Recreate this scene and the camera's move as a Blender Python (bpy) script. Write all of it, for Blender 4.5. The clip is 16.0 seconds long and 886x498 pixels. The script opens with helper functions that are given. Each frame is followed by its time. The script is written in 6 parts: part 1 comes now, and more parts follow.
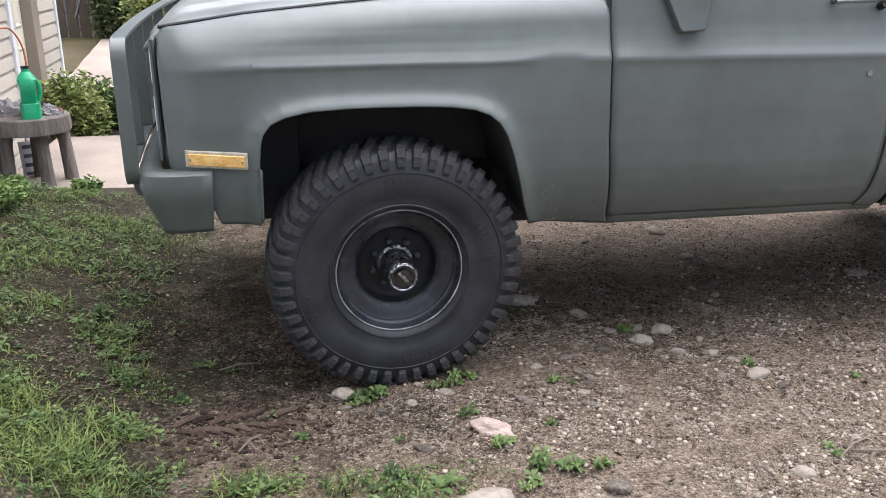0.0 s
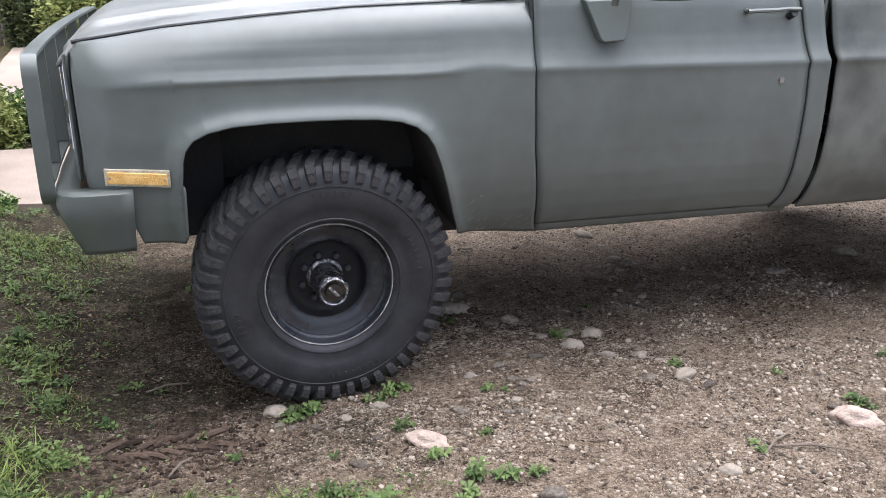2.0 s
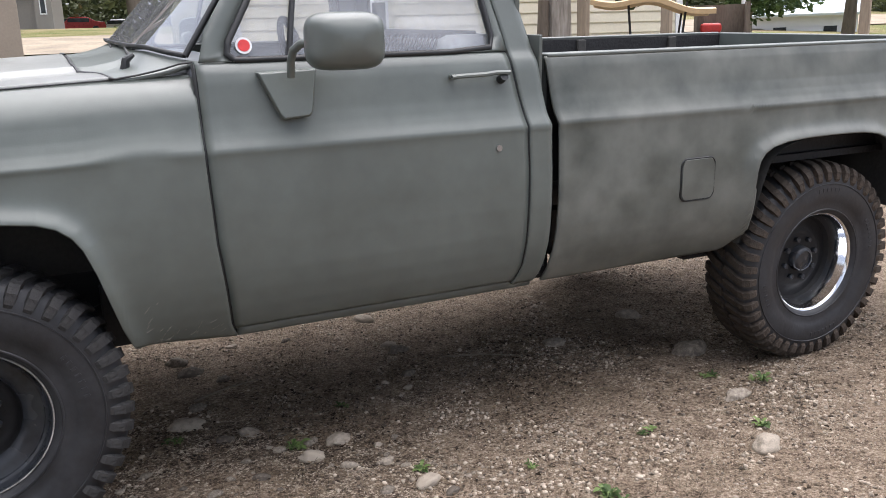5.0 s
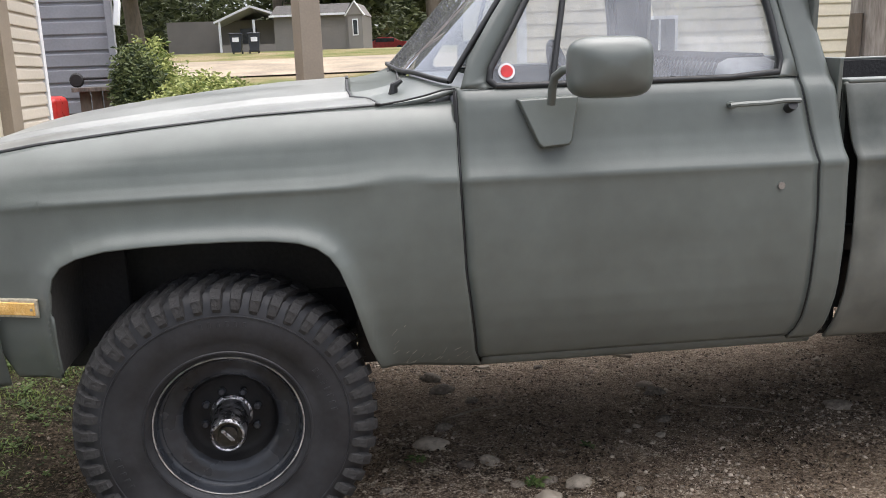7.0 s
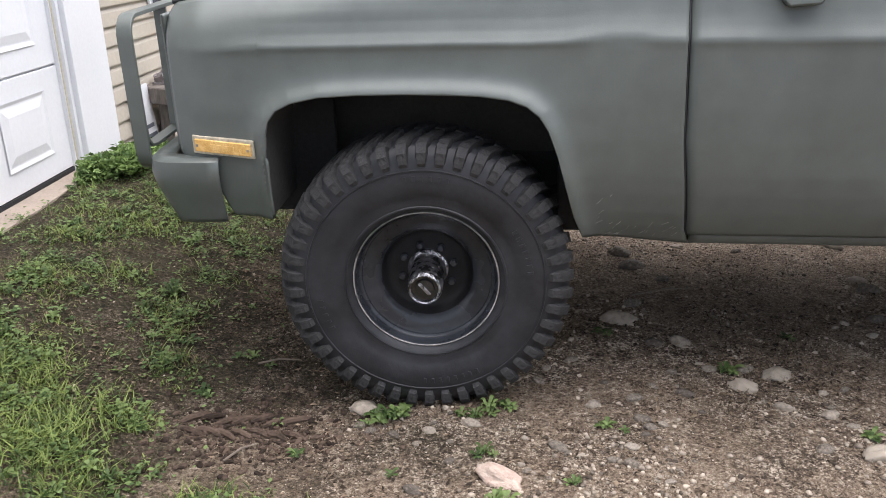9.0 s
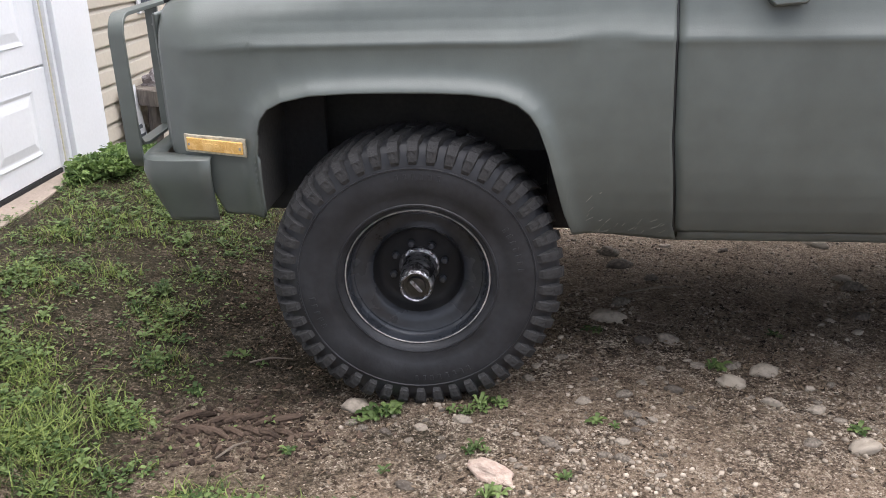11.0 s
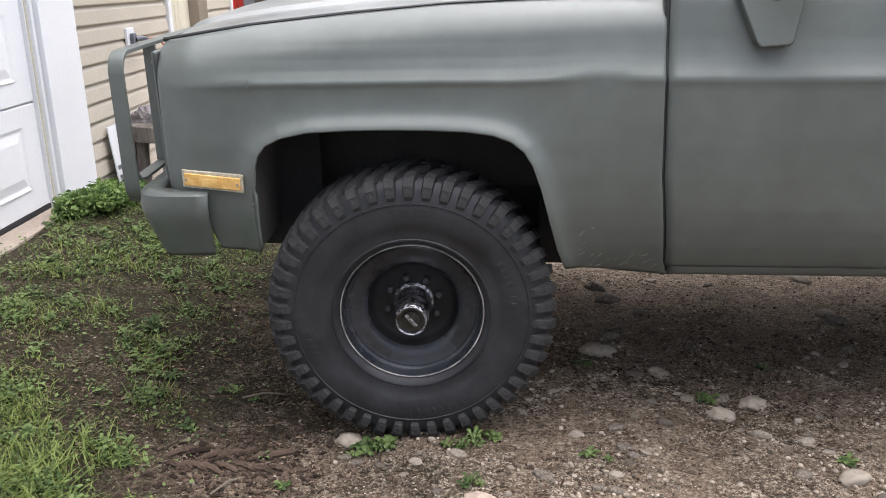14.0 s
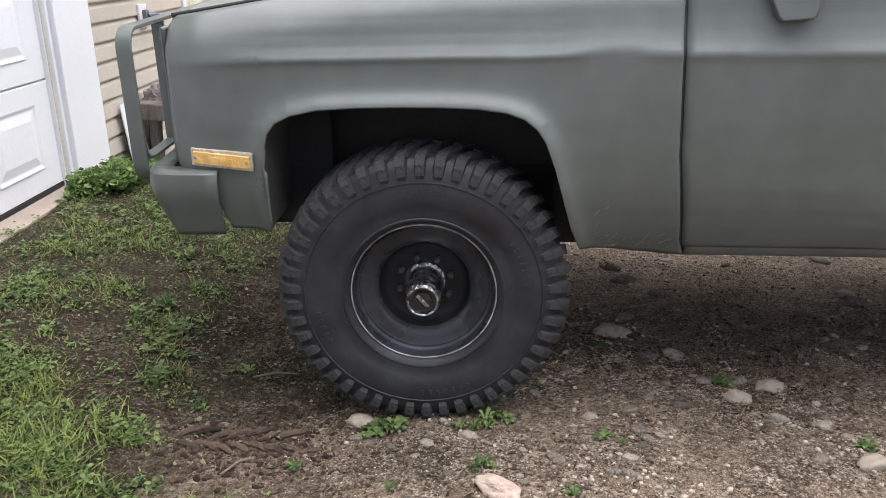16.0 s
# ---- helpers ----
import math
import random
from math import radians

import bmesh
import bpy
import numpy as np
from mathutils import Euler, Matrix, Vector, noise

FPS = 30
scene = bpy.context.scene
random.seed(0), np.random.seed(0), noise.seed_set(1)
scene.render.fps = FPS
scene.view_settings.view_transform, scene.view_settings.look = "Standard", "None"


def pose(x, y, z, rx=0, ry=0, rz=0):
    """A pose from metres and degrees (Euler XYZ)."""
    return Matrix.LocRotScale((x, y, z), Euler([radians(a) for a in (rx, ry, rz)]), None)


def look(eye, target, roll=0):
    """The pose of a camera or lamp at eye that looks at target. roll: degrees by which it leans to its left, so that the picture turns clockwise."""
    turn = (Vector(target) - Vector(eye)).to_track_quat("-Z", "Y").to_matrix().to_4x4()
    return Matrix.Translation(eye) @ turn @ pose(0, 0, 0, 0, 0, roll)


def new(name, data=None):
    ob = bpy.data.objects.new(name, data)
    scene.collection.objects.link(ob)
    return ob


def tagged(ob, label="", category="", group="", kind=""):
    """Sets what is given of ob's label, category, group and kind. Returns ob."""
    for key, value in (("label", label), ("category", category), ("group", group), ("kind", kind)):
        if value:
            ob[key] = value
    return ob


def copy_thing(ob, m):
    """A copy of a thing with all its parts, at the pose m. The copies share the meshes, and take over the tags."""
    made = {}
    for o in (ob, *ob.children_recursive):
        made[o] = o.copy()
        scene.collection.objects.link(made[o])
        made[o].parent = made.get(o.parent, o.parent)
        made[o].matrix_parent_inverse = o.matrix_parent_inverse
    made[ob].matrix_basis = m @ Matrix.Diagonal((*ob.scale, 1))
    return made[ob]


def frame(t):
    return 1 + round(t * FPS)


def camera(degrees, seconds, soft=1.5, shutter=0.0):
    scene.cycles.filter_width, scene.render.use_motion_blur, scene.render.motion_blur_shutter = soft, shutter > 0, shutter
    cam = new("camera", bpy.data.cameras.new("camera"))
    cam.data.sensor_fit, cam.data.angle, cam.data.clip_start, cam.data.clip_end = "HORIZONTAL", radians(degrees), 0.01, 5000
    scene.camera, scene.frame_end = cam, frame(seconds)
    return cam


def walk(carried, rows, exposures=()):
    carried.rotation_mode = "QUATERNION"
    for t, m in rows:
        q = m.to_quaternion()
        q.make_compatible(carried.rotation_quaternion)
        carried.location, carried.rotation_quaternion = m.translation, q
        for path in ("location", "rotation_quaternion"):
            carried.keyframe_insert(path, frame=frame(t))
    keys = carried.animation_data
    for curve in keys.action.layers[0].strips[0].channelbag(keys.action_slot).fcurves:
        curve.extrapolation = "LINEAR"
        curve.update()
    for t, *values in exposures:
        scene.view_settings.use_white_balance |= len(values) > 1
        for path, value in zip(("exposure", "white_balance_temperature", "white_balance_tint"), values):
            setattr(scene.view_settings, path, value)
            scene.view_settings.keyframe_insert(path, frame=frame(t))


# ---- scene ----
cam = camera(55.8, 16.0, soft=0.9)
# the drive falls a little towards the house; the truck and the path share this lean
LEAN = pose(0, 0, 0, -1.9, 0, 0)
PATH = [
    (0, (-0.407, -2.752, 1.388), (-0.033, -0.873, 0.813), -0.1),
    (0.5, (-0.42, -2.727, 1.406), (-0.066, -0.852, 0.805), 0.5),
    (1, (-0.441, -2.731, 1.401), (-0.112, -0.858, 0.782), 0.5),
    (1.5, (-0.431, -2.761, 1.381), (-0.068, -0.887, 0.786), 0.1),
    (2, (-0.398, -2.74, 1.417), (0.134, -0.898, 0.848), -0.3),
    (2.5, (-0.323, -2.736, 1.41), (0.313, -0.914, 0.887), -1.1),
    (3, (-0.164, -2.721, 1.427), (0.21, -0.824, 0.914), -2.8),
    (3.5, (-0.09, -2.736, 1.394), (0.09, -0.805, 0.904), -4.3),
    (4, (0.022, -2.699, 1.358), (0.622, -0.856, 0.861), -4.0),
    (4.2, (0.062, -2.671, 1.364), (0.832, -0.893, 0.869), -3.5),
    (6.3, (0.616, -2.48, 1.433), (1.439, -0.685, 1.117), -2.7),
    (6.5, (0.578, -2.474, 1.432), (1.267, -0.623, 1.112), -2.6),
    (6.6, (0.551, -2.485, 1.435), (1.163, -0.609, 1.11), -2.3),
    (7, (0.415, -2.458, 1.428), (0.62, -0.501, 1.075), -2.3),
    (7.3, (0.353, -2.457, 1.419), (0.333, -0.498, 1.012), -2.0),
    (7.5, (0.325, -2.435, 1.414), (0.205, -0.494, 0.948), -1.8),
    (8, (0.317, -2.41, 1.4), (0.101, -0.513, 0.804), -1.5),
    (8.5, (0.323, -2.393, 1.389), (0.096, -0.509, 0.755), -1.5),
    (9, (0.323, -2.372, 1.393), (0.11, -0.491, 0.749), -1.0),
    (11.5, (0.306, -2.399, 1.378), (0.124, -0.509, 0.748), -0.9),
    (12, (0.298, -2.396, 1.379), (0.108, -0.504, 0.758), -0.9),
    (12.5, (0.296, -2.414, 1.396), (0.107, -0.515, 0.799), -0.8),
    (13, (0.279, -2.432, 1.399), (0.105, -0.52, 0.838), -0.7),
    (13.5, (0.273, -2.436, 1.392), (0.116, -0.52, 0.839), -0.5),
    (14, (0.271, -2.433, 1.385), (0.134, -0.516, 0.832), -0.5),
    (14.5, (0.271, -2.414, 1.386), (0.117, -0.505, 0.81), -0.5),
    (15, (0.272, -2.403, 1.38), (0.1, -0.5, 0.79), -0.5),
    (15.5, (0.278, -2.4, 1.379), (0.099, -0.5, 0.784), -0.6),
    (16, (0.28, -2.394, 1.379), (0.106, -0.495, 0.776), -0.7),
]
walk(cam, [(t, LEAN @ look(eye, target, roll)) for t, eye, target, roll in PATH],
     exposures=[(0, 1.0, 5950, 14), (1.5, 1.0, 5950, 15), (2.5, 1.2, 5950, 14), (3.1, 1.2, 6000, 15), (3.5, 0.60, 6050, 14), (4.2, 0.95, 6150, 15), (6.3, 0.94, 6350, 13), (7.0, 0.92, 6400, 13), (7.5, 0.48, 6400, 14), (8.0, 0.46, 6350, 13), (8.6, 0.95, 6250, 14), (9.2, 1.06, 6250, 14), (13, 0.98, 6250, 14), (16, 0.98, 6250, 14)])

# ---- light ----
world = bpy.data.worlds.new("world")
scene.world = world
world.use_nodes = True
wn = world.node_tree.nodes
sky = wn.new("ShaderNodeTexSky")
sky.sky_type = "NISHITA"
sky.sun_disc = False
sky.sun_elevation = radians(78)
sky.sun_rotation = radians(63)
sky.air_density, sky.dust_density, sky.ozone_density = 1.0, 3.5, 1.5
wn["Background"].inputs["Strength"].default_value = 0.15
# thin high cloud takes most of the blue out of the sky
pale = wn.new("ShaderNodeHueSaturation")
pale.inputs["Saturation"].default_value = 0.45
world.node_tree.links.new(sky.outputs[0], pale.inputs["Color"])
world.node_tree.links.new(pale.outputs[0], wn["Background"].inputs["Color"])
sun = new("sun", bpy.data.lights.new("sun", "SUN"))
sun.data.energy = 3.45
sun.data.angle = radians(100)
sun.data.color = (1.0, 0.965, 0.915)
sun.matrix_world = look((1.8, 0.9, 10), (0, 0, 0))


# ---- materials ----
def mat(name, color, rough=0.6, metal=0.0, vary=0.12, scale=6.0, fine=60.0, bump=0.15, bump_scale=80.0, tint=None, island=False, spec=0.5, rvary=0.1, stretch=None):
    """A surface with slow stains, fine grain and relief, in metres."""
    m = bpy.data.materials.new(name)
    m.use_nodes = True
    t = m.node_tree
    n, l = t.nodes, t.links
    b = n["Principled BSDF"]
    b.inputs["Metallic"].default_value = metal
    b.inputs["Specular IOR Level"].default_value = spec
    co = n.new("ShaderNodeTexCoord")
    big = n.new("ShaderNodeTexNoise")
    big.inputs["Scale"].default_value = scale
    big.inputs["Detail"].default_value = 6
    small = n.new("ShaderNodeTexNoise")
    small.inputs["Scale"].default_value = fine
    small.inputs["Detail"].default_value = 4
    place = co.outputs["Object"]
    if stretch:
        mp = n.new("ShaderNodeMapping")
        mp.inputs["Scale"].default_value = stretch
        l.new(place, mp.inputs["Vector"])
        place = mp.outputs[0]
    for x in (big, small):
        l.new(place, x.inputs["Vector"])
    add = n.new("ShaderNodeMath")
    add.operation = "MULTIPLY_ADD"
    l.new(small.outputs["Fac"], add.inputs[0])
    add.inputs[1].default_value = 0.5
    l.new(big.outputs["Fac"], add.inputs[2])
    last = add.outputs[0]
    if island:
        geo = n.new("ShaderNodeNewGeometry")
        oi = n.new("ShaderNodeObjectInfo")
        s1 = n.new("ShaderNodeMath")
        s1.operation = "ADD"
        l.new(geo.outputs["Random Per Island"], s1.inputs[0])
        l.new(oi.outputs["Random"], s1.inputs[1])
        s2 = n.new("ShaderNodeMath")
        s2.operation = "FRACT"
        l.new(s1.outputs[0], s2.inputs[0])
        s3 = n.new("ShaderNodeMath")
        s3.operation = "MULTIPLY_ADD"
        l.new(s2.outputs[0], s3.inputs[0])
        s3.inputs[1].default_value = 0.7
        l.new(last, s3.inputs[2])
        s4 = n.new("ShaderNodeMath")
        s4.operation = "SUBTRACT"
        l.new(s3.outputs[0], s4.inputs[0])
        s4.inputs[1].default_value = 0.35
        last = s4.outputs[0]
    ramp = n.new("ShaderNodeValToRGB")
    c = Vector(color)
    d = Vector(tint) if tint else c * (1 + 2.2 * vary)
    lo = c * (1 - 2.2 * vary) if not tint else c
    ramp.color_ramp.elements[0].position = 0.45
    ramp.color_ramp.elements[1].position = 1.05 if not island else 1.2
    ramp.color_ramp.elements[0].color = (*[max(0.0, v) for v in lo], 1)
    ramp.color_ramp.elements[1].color = (*[min(1.0, v) for v in d], 1)
    l.new(last, ramp.inputs[0])
    l.new(ramp.outputs[0], b.inputs["Base Color"])
    rr = n.new("ShaderNodeMapRange")
    rr.inputs["From Min"].default_value, rr.inputs["From Max"].default_value = 0.3, 0.75
    rr.inputs["To Min"].default_value, rr.inputs["To Max"].default_value = max(0.02, rough - rvary), min(1, rough + rvary)
    l.new(big.outputs["Fac"], rr.inputs["Value"])
    l.new(rr.outputs[0], b.inputs["Roughness"])
    if bump > 0:
        bt = n.new("ShaderNodeTexNoise")
        bt.inputs["Scale"].default_value = bump_scale
        bt.inputs["Detail"].default_value = 5
        l.new(place, bt.inputs["Vector"])
        bn = n.new("ShaderNodeBump")
        bn.inputs["Strength"].default_value = bump
        bn.inputs["Distance"].default_value = 0.01
        l.new(bt.outputs["Fac"], bn.inputs["Height"])
        l.new(bn.outputs[0], b.inputs["Normal"])
    return m


def glass_mat(name, color, rough=0.02, base=0.13, sky_haze=0.10):
    """Window glass: a clear pane with mirror gloss."""
    m = bpy.data.materials.new(name)
    m.use_nodes = True
    n, l = m.node_tree.nodes, m.node_tree.links
    tr = n.new("ShaderNodeBsdfTransparent")
    tr.inputs["Color"].default_value = (*color, 1)
    gl = n.new("ShaderNodeBsdfGlossy")
    gl.inputs["Roughness"].default_value = rough
    lw = n.new("ShaderNodeLayerWeight")
    lw.inputs["Blend"].default_value = 0.5
    pw = n.new("ShaderNodeMath")
    pw.operation = "POWER"
    pw.inputs[1].default_value = 3.0
    l.new(lw.outputs["Facing"], pw.inputs[0])
    fr = n.new("ShaderNodeMath")
    fr.operation = "MULTIPLY_ADD"
    fr.inputs[1].default_value, fr.inputs[2].default_value = 0.75, base
    l.new(pw.outputs[0], fr.inputs[0])
    mx = n.new("ShaderNodeMixShader")
    l.new(fr.outputs[0], mx.inputs[0])
    l.new(tr.outputs[0], mx.inputs[1])
    l.new(gl.outputs[0], mx.inputs[2])
    # pale diffuse share imitates the hazy sky reflected in the pane
    df = n.new("ShaderNodeBsdfDiffuse")
    df.inputs["Color"].default_value = (0.78, 0.80, 0.84, 1)
    co = n.new("ShaderNodeTexCoord")
    nz = n.new("ShaderNodeTexNoise")
    nz.inputs["Scale"].default_value = 9.0
    l.new(co.outputs["Object"], nz.inputs["Vector"])
    du = n.new("ShaderNodeMapRange")
    du.inputs["From Min"].default_value, du.inputs["From Max"].default_value = 0.3, 0.7
    du.inputs["To Min"].default_value, du.inputs["To Max"].default_value = sky_haze * 0.7, sky_haze * 1.3
    l.new(nz.outputs["Fac"], du.inputs["Value"])
    dm = n.new("ShaderNodeMixShader")
    l.new(du.outputs[0], dm.inputs[0])
    l.new(mx.outputs[0], dm.inputs[1])
    l.new(df.outputs[0], dm.inputs[2])
    l.new(dm.outputs[0], n["Material Output"].inputs["Surface"])
    return m


PAINT = mat("army_paint", (0.095, 0.108, 0.099), 0.37, 0.0, 0.09, 2.2, 14.0, 0.03, 220.0, spec=0.6, rvary=0.09)
# hood copy of PAINT, paler for fading and for sky sheen put into its colour
FADED_SKYLIT = mat("army_paint_faded_skylit", (0.175, 0.182, 0.172), 0.36, 0.0, 0.12, 3.0, 14.0, 0.04, 220.0, spec=0.7, rvary=0.08)
PAINT_WORN = mat("army_paint_worn", (0.052, 0.059, 0.052), 0.45, 0.0, 0.3, 3.6, 9.0, 0.03, 220.0, tint=(0.165, 0.172, 0.155), spec=0.5)
SCUFF = mat("scratched_paint", (0.20, 0.195, 0.17), 0.7, 0, 0.3, 30, 90, 0.0)
BLACK = mat("black_undercoat", (0.012, 0.012, 0.013), 0.75, 0, 0.3, 8, 60, 0.4, 60)
RUBBER = mat("tyre_rubber", (0.012, 0.0125, 0.0145), 0.50, 0, 0.22, 7, 40, 0.10, 60, tint=(0.033, 0.034, 0.038), spec=0.4)
LUG = mat("tyre_lug", (0.013, 0.013, 0.014), 0.72, 0, 0.35, 9, 90, 0.5, 90, tint=(0.048, 0.047, 0.047), spec=0.35)
LUG_MUD = mat("muddy_tyre_lug", (0.018, 0.016, 0.014), 0.85, 0, 0.35, 9, 90, 0.5, 90, tint=(0.075, 0.059, 0.047), spec=0.2)
RIM = mat("rim_black_paint", (0.011, 0.012, 0.014), 0.27, 0, 0.3, 7, 40, 0.15, 40, tint=(0.034, 0.038, 0.046), rvary=0.16)
DISH = mat("rim_dusty_black", (0.006, 0.006, 0.007), 0.6, 0, 0.3, 10, 60, 0.15, 60, tint=(0.016, 0.016, 0.017), spec=0.3)
RIM_EDGE = mat("rim_lip_chipped", (0.014, 0.015, 0.018), 0.38, 0, 0.3, 16, 70, 0.3, 60, tint=(0.50, 0.47, 0.44))
WORN_STEEL = mat("bare_steel", (0.30, 0.29, 0.28), 0.42, 0.9, 0.25, 20, 90, 0.1, 90)
HUB_METAL = mat("hub_metal", (0.30, 0.30, 0.32), 0.30, 1.0, 0.45, 30, 120, 0.9, 70)
GREASE = mat("black_grease", (0.010, 0.010, 0.011), 0.12, 0, 0.3, 30, 120, 0.4, 60, spec=0.8)
CHROME = mat("chrome", (0.75, 0.76, 0.78), 0.08, 1.0, 0.05, 8, 60, 0.0)
SEAL = mat("rubber_seal", (0.012, 0.013, 0.014), 0.5, 0, 0.2, 9, 60, 0.05)
AMBER = mat("amber_lens", (0.62, 0.32, 0.075), 0.28, 0, 0.10, 25, 120, 0.25, 160, tint=(0.80, 0.54, 0.20))
CREAM = mat("marker_bezel", (0.42, 0.38, 0.29), 0.45, 0, 0.2, 30, 120, 0.1)
GLASS = glass_mat("cab_glass", (0.95, 0.97, 0.97), sky_haze=0.20)
SCREEN = glass_mat("windshield_glass", (0.86, 0.93, 0.90), base=0.34, sky_haze=0.08)
DUSTY = mat("dusty_inner_wing", (0.028, 0.028, 0.027), 0.85, 0, 0.3, 6, 60, 0.2, 60, tint=(0.07, 0.066, 0.06))
SEAT = mat("seat_cloth", (0.55, 0.55, 0.56), 0.85, 0, 0.15, 12, 200, 0.3, 300)
RED_VINYL = mat("red_vinyl", (0.55, 0.03, 0.03), 0.4, 0, 0.1, 30, 90, 0.0)
TRIM_GREY = mat("cab_trim", (0.16, 0.17, 0.19), 0.6, 0, 0.1, 8, 60, 0.1)
SIDING = mat("vinyl_siding", (0.43, 0.388, 0.322), 0.55, 0, 0.06, 1.2, 40, 0.05, 90)
SIDING_Y = mat("cream_siding", (0.62, 0.57, 0.45), 0.6, 0, 0.05, 1.0, 30, 0.05, 60)
WHITE = mat("white_paint", (0.69, 0.70, 0.72), 0.42, 0, 0.03, 1.5, 50, 0.04, 90)
CONCRETE = mat("concrete", (0.30, 0.245, 0.20), 0.9, 0, 0.14, 2.0, 60, 0.25, 150)
WOOD_GREY = mat("weathered_wood", (0.060, 0.048, 0.040), 0.85, 0, 0.35, 14, 80, 0.9, 50, tint=(0.22, 0.19, 0.165), stretch=(1, 1, 0.2))
POST_WOOD = mat("post_wood", (0.27, 0.215, 0.155), 0.8, 0, 0.15, 6, 60, 0.3, 60, stretch=(1, 1, 0.12))
GREEN_PLASTIC = mat("green_plastic", (0.012, 0.30, 0.13), 0.38, 0, 0.12, 8, 60, 0.06, 60)


# ---- mesh helpers ----
def obj(name, bm, material, parent=None, label="", smooth=True, bevel=0.0):
    me = bpy.data.meshes.new(name)
    bmesh.ops.recalc_face_normals(bm, faces=bm.faces)
    bm.to_mesh(me)
    bm.free()
    me.materials.append(material)
    if smooth:
        me.polygons.foreach_set("use_smooth", [True] * len(me.polygons))
        me.set_sharp_from_angle(angle=radians(40))
    ob = new(name, me)
    ob.parent = parent
    if label:
        ob["label"] = label
    if bevel:
        mo = ob.modifiers.new("bevel", "BEVEL")
        mo.width, mo.segments, mo.limit_method, mo.angle_limit = bevel, 2, "ANGLE", radians(40)
        mo.harden_normals = True
    return ob


def part(name, bm, material, parent, label="", smooth=True, bevel=0.0):
    return obj(name, bm, material, parent, label, smooth, bevel)


def empty(name, m=None):
    e = new(name)
    e.empty_display_size = 0.1
    if m is not None:
        e.matrix_world = m
    return e


def box(x0, y0, z0, x1, y1, z1, bm=None):
    bm = bm or bmesh.new()
    v = [bm.verts.new((x, y, z)) for x in (x0, x1) for y in (y0, y1) for z in (z0, z1)]
    for f in ((0, 1, 3, 2), (4, 6, 7, 5), (0, 4, 5, 1), (2, 3, 7, 6), (0, 2, 6, 4), (1, 5, 7, 3)):
        bm.faces.new([v[i] for i in f])
    return bm


def grid(rows, bm=None, close=False):
    """Quads over a table of points."""
    bm = bm or bmesh.new()
    vs = [[bm.verts.new(p) for p in r] for r in rows]
    for a, b in zip(vs, vs[1:]):
        n = len(a)
        for i in range(n if close else n - 1):
            j = (i + 1) % n
            bm.faces.new((a[i], a[j], b[j], b[i]))
    return bm


def tube(points, radius, bm=None, seg=10, caps=True):
    """A round bar along a line of points; radius may be a list."""
    bm = bm or bmesh.new()
    pts = [Vector(p) for p in points]
    rows = []
    side = None
    for i, p in enumerate(pts):
        d = (pts[min(i + 1, len(pts) - 1)] - pts[max(i - 1, 0)]).normalized()
        if side is None:
            side = d.cross(Vector((0.31, 0.17, 0.93))).normalized()
        side = (side - d * side.dot(d)).normalized()
        up = d.cross(side)
        r = float(radius[i] if isinstance(radius, (list, tuple)) else radius)
        rows.append([p + r * (math.cos(a) * side + math.sin(a) * up) for a in [2 * math.pi * k / seg for k in range(seg)]])
    vs = [[bm.verts.new(q) for q in r] for r in rows]
    for a, b in zip(vs, vs[1:]):
        for k in range(seg):
            bm.faces.new((a[k], a[(k + 1) % seg], b[(k + 1) % seg], b[k]))
    if caps:
        bm.faces.new(vs[0][::-1])
        bm.faces.new(vs[-1])
    return bm


def lathe(profile, seg=96, bm=None):
    """Turns (radius, y) round the y axis."""
    bm = bm or bmesh.new()
    rows = []
    for k in range(seg):
        a = 2 * math.pi * k / seg
        rows.append([(r * math.cos(a), y, r * math.sin(a)) for r, y in profile])
    rows.append(rows[0])
    grid(rows, bm)
    bmesh.ops.remove_doubles(bm, verts=bm.verts, dist=1e-5)
    return bm


def thick(bm, d):
    """Gives a sheet thickness, away from its outer face."""
    bmesh.ops.recalc_face_normals(bm, faces=bm.faces)
    bmesh.ops.solidify(bm, geom=bm.faces, thickness=d)
    return bm


def ease(a, b, x):
    t = min(1.0, max(0.0, (x - a) / (b - a)))
    return t * t * (3 - 2 * t)


def lin(x, xs, ys):
    return float(np.interp(x, xs, ys))


# ---- ground ----
def height(x, y):
    """The lie of the land: a drive, a low bank up to the house, a field that climbs to the road."""
    z = -0.0332 * max(-14.0, y) if y < 0.2 else -0.0066 - 0.02 * (min(y, 2.0) - 0.2)
    z += (0.1074 - z) * ease(2.15, 3.0, y)
    bank = ease(-0.70, -1.92, x) * (1 - ease(2.35, 2.9, y))
    z += (0.268 - z) * bank
    if y > 4.5:
        z += 0.45 * ease(4.5, 10.5, y) + 2.55 * ease(9, 56, y)
    return z


def rough_ground(x, y):
    p = Vector((x, y, 0))
    z = height(x, y)
    k = 1.0 - ease(6, 14, abs(y)) * 0.6
    z += k * (0.022 * noise.noise(p * 0.9) + 0.010 * noise.noise(p * 3.1) + 0.005 * noise.noise(p * 9.0))
    # soil pressed up round the tyres
    for cx in (0.0, 3.41):
        z += 0.014 * math.exp(-((x - cx) / 0.22) ** 2 - ((y - 0.12) / 0.15) ** 2)
    return z


def axis(lo, hi, near_lo, near_hi, fine, grow=1.13):
    a = list(np.arange(near_lo, near_hi, fine))
    s, v = fine, near_hi
    while v < hi:
        a.append(v)
        s *= grow
        v += s
    a.append(hi)
    s, v, b = fine, near_lo - fine, []
    while v > lo:
        b.append(v)
        s *= grow
        v -= s
    b.append(lo)
    return b[::-1] + a


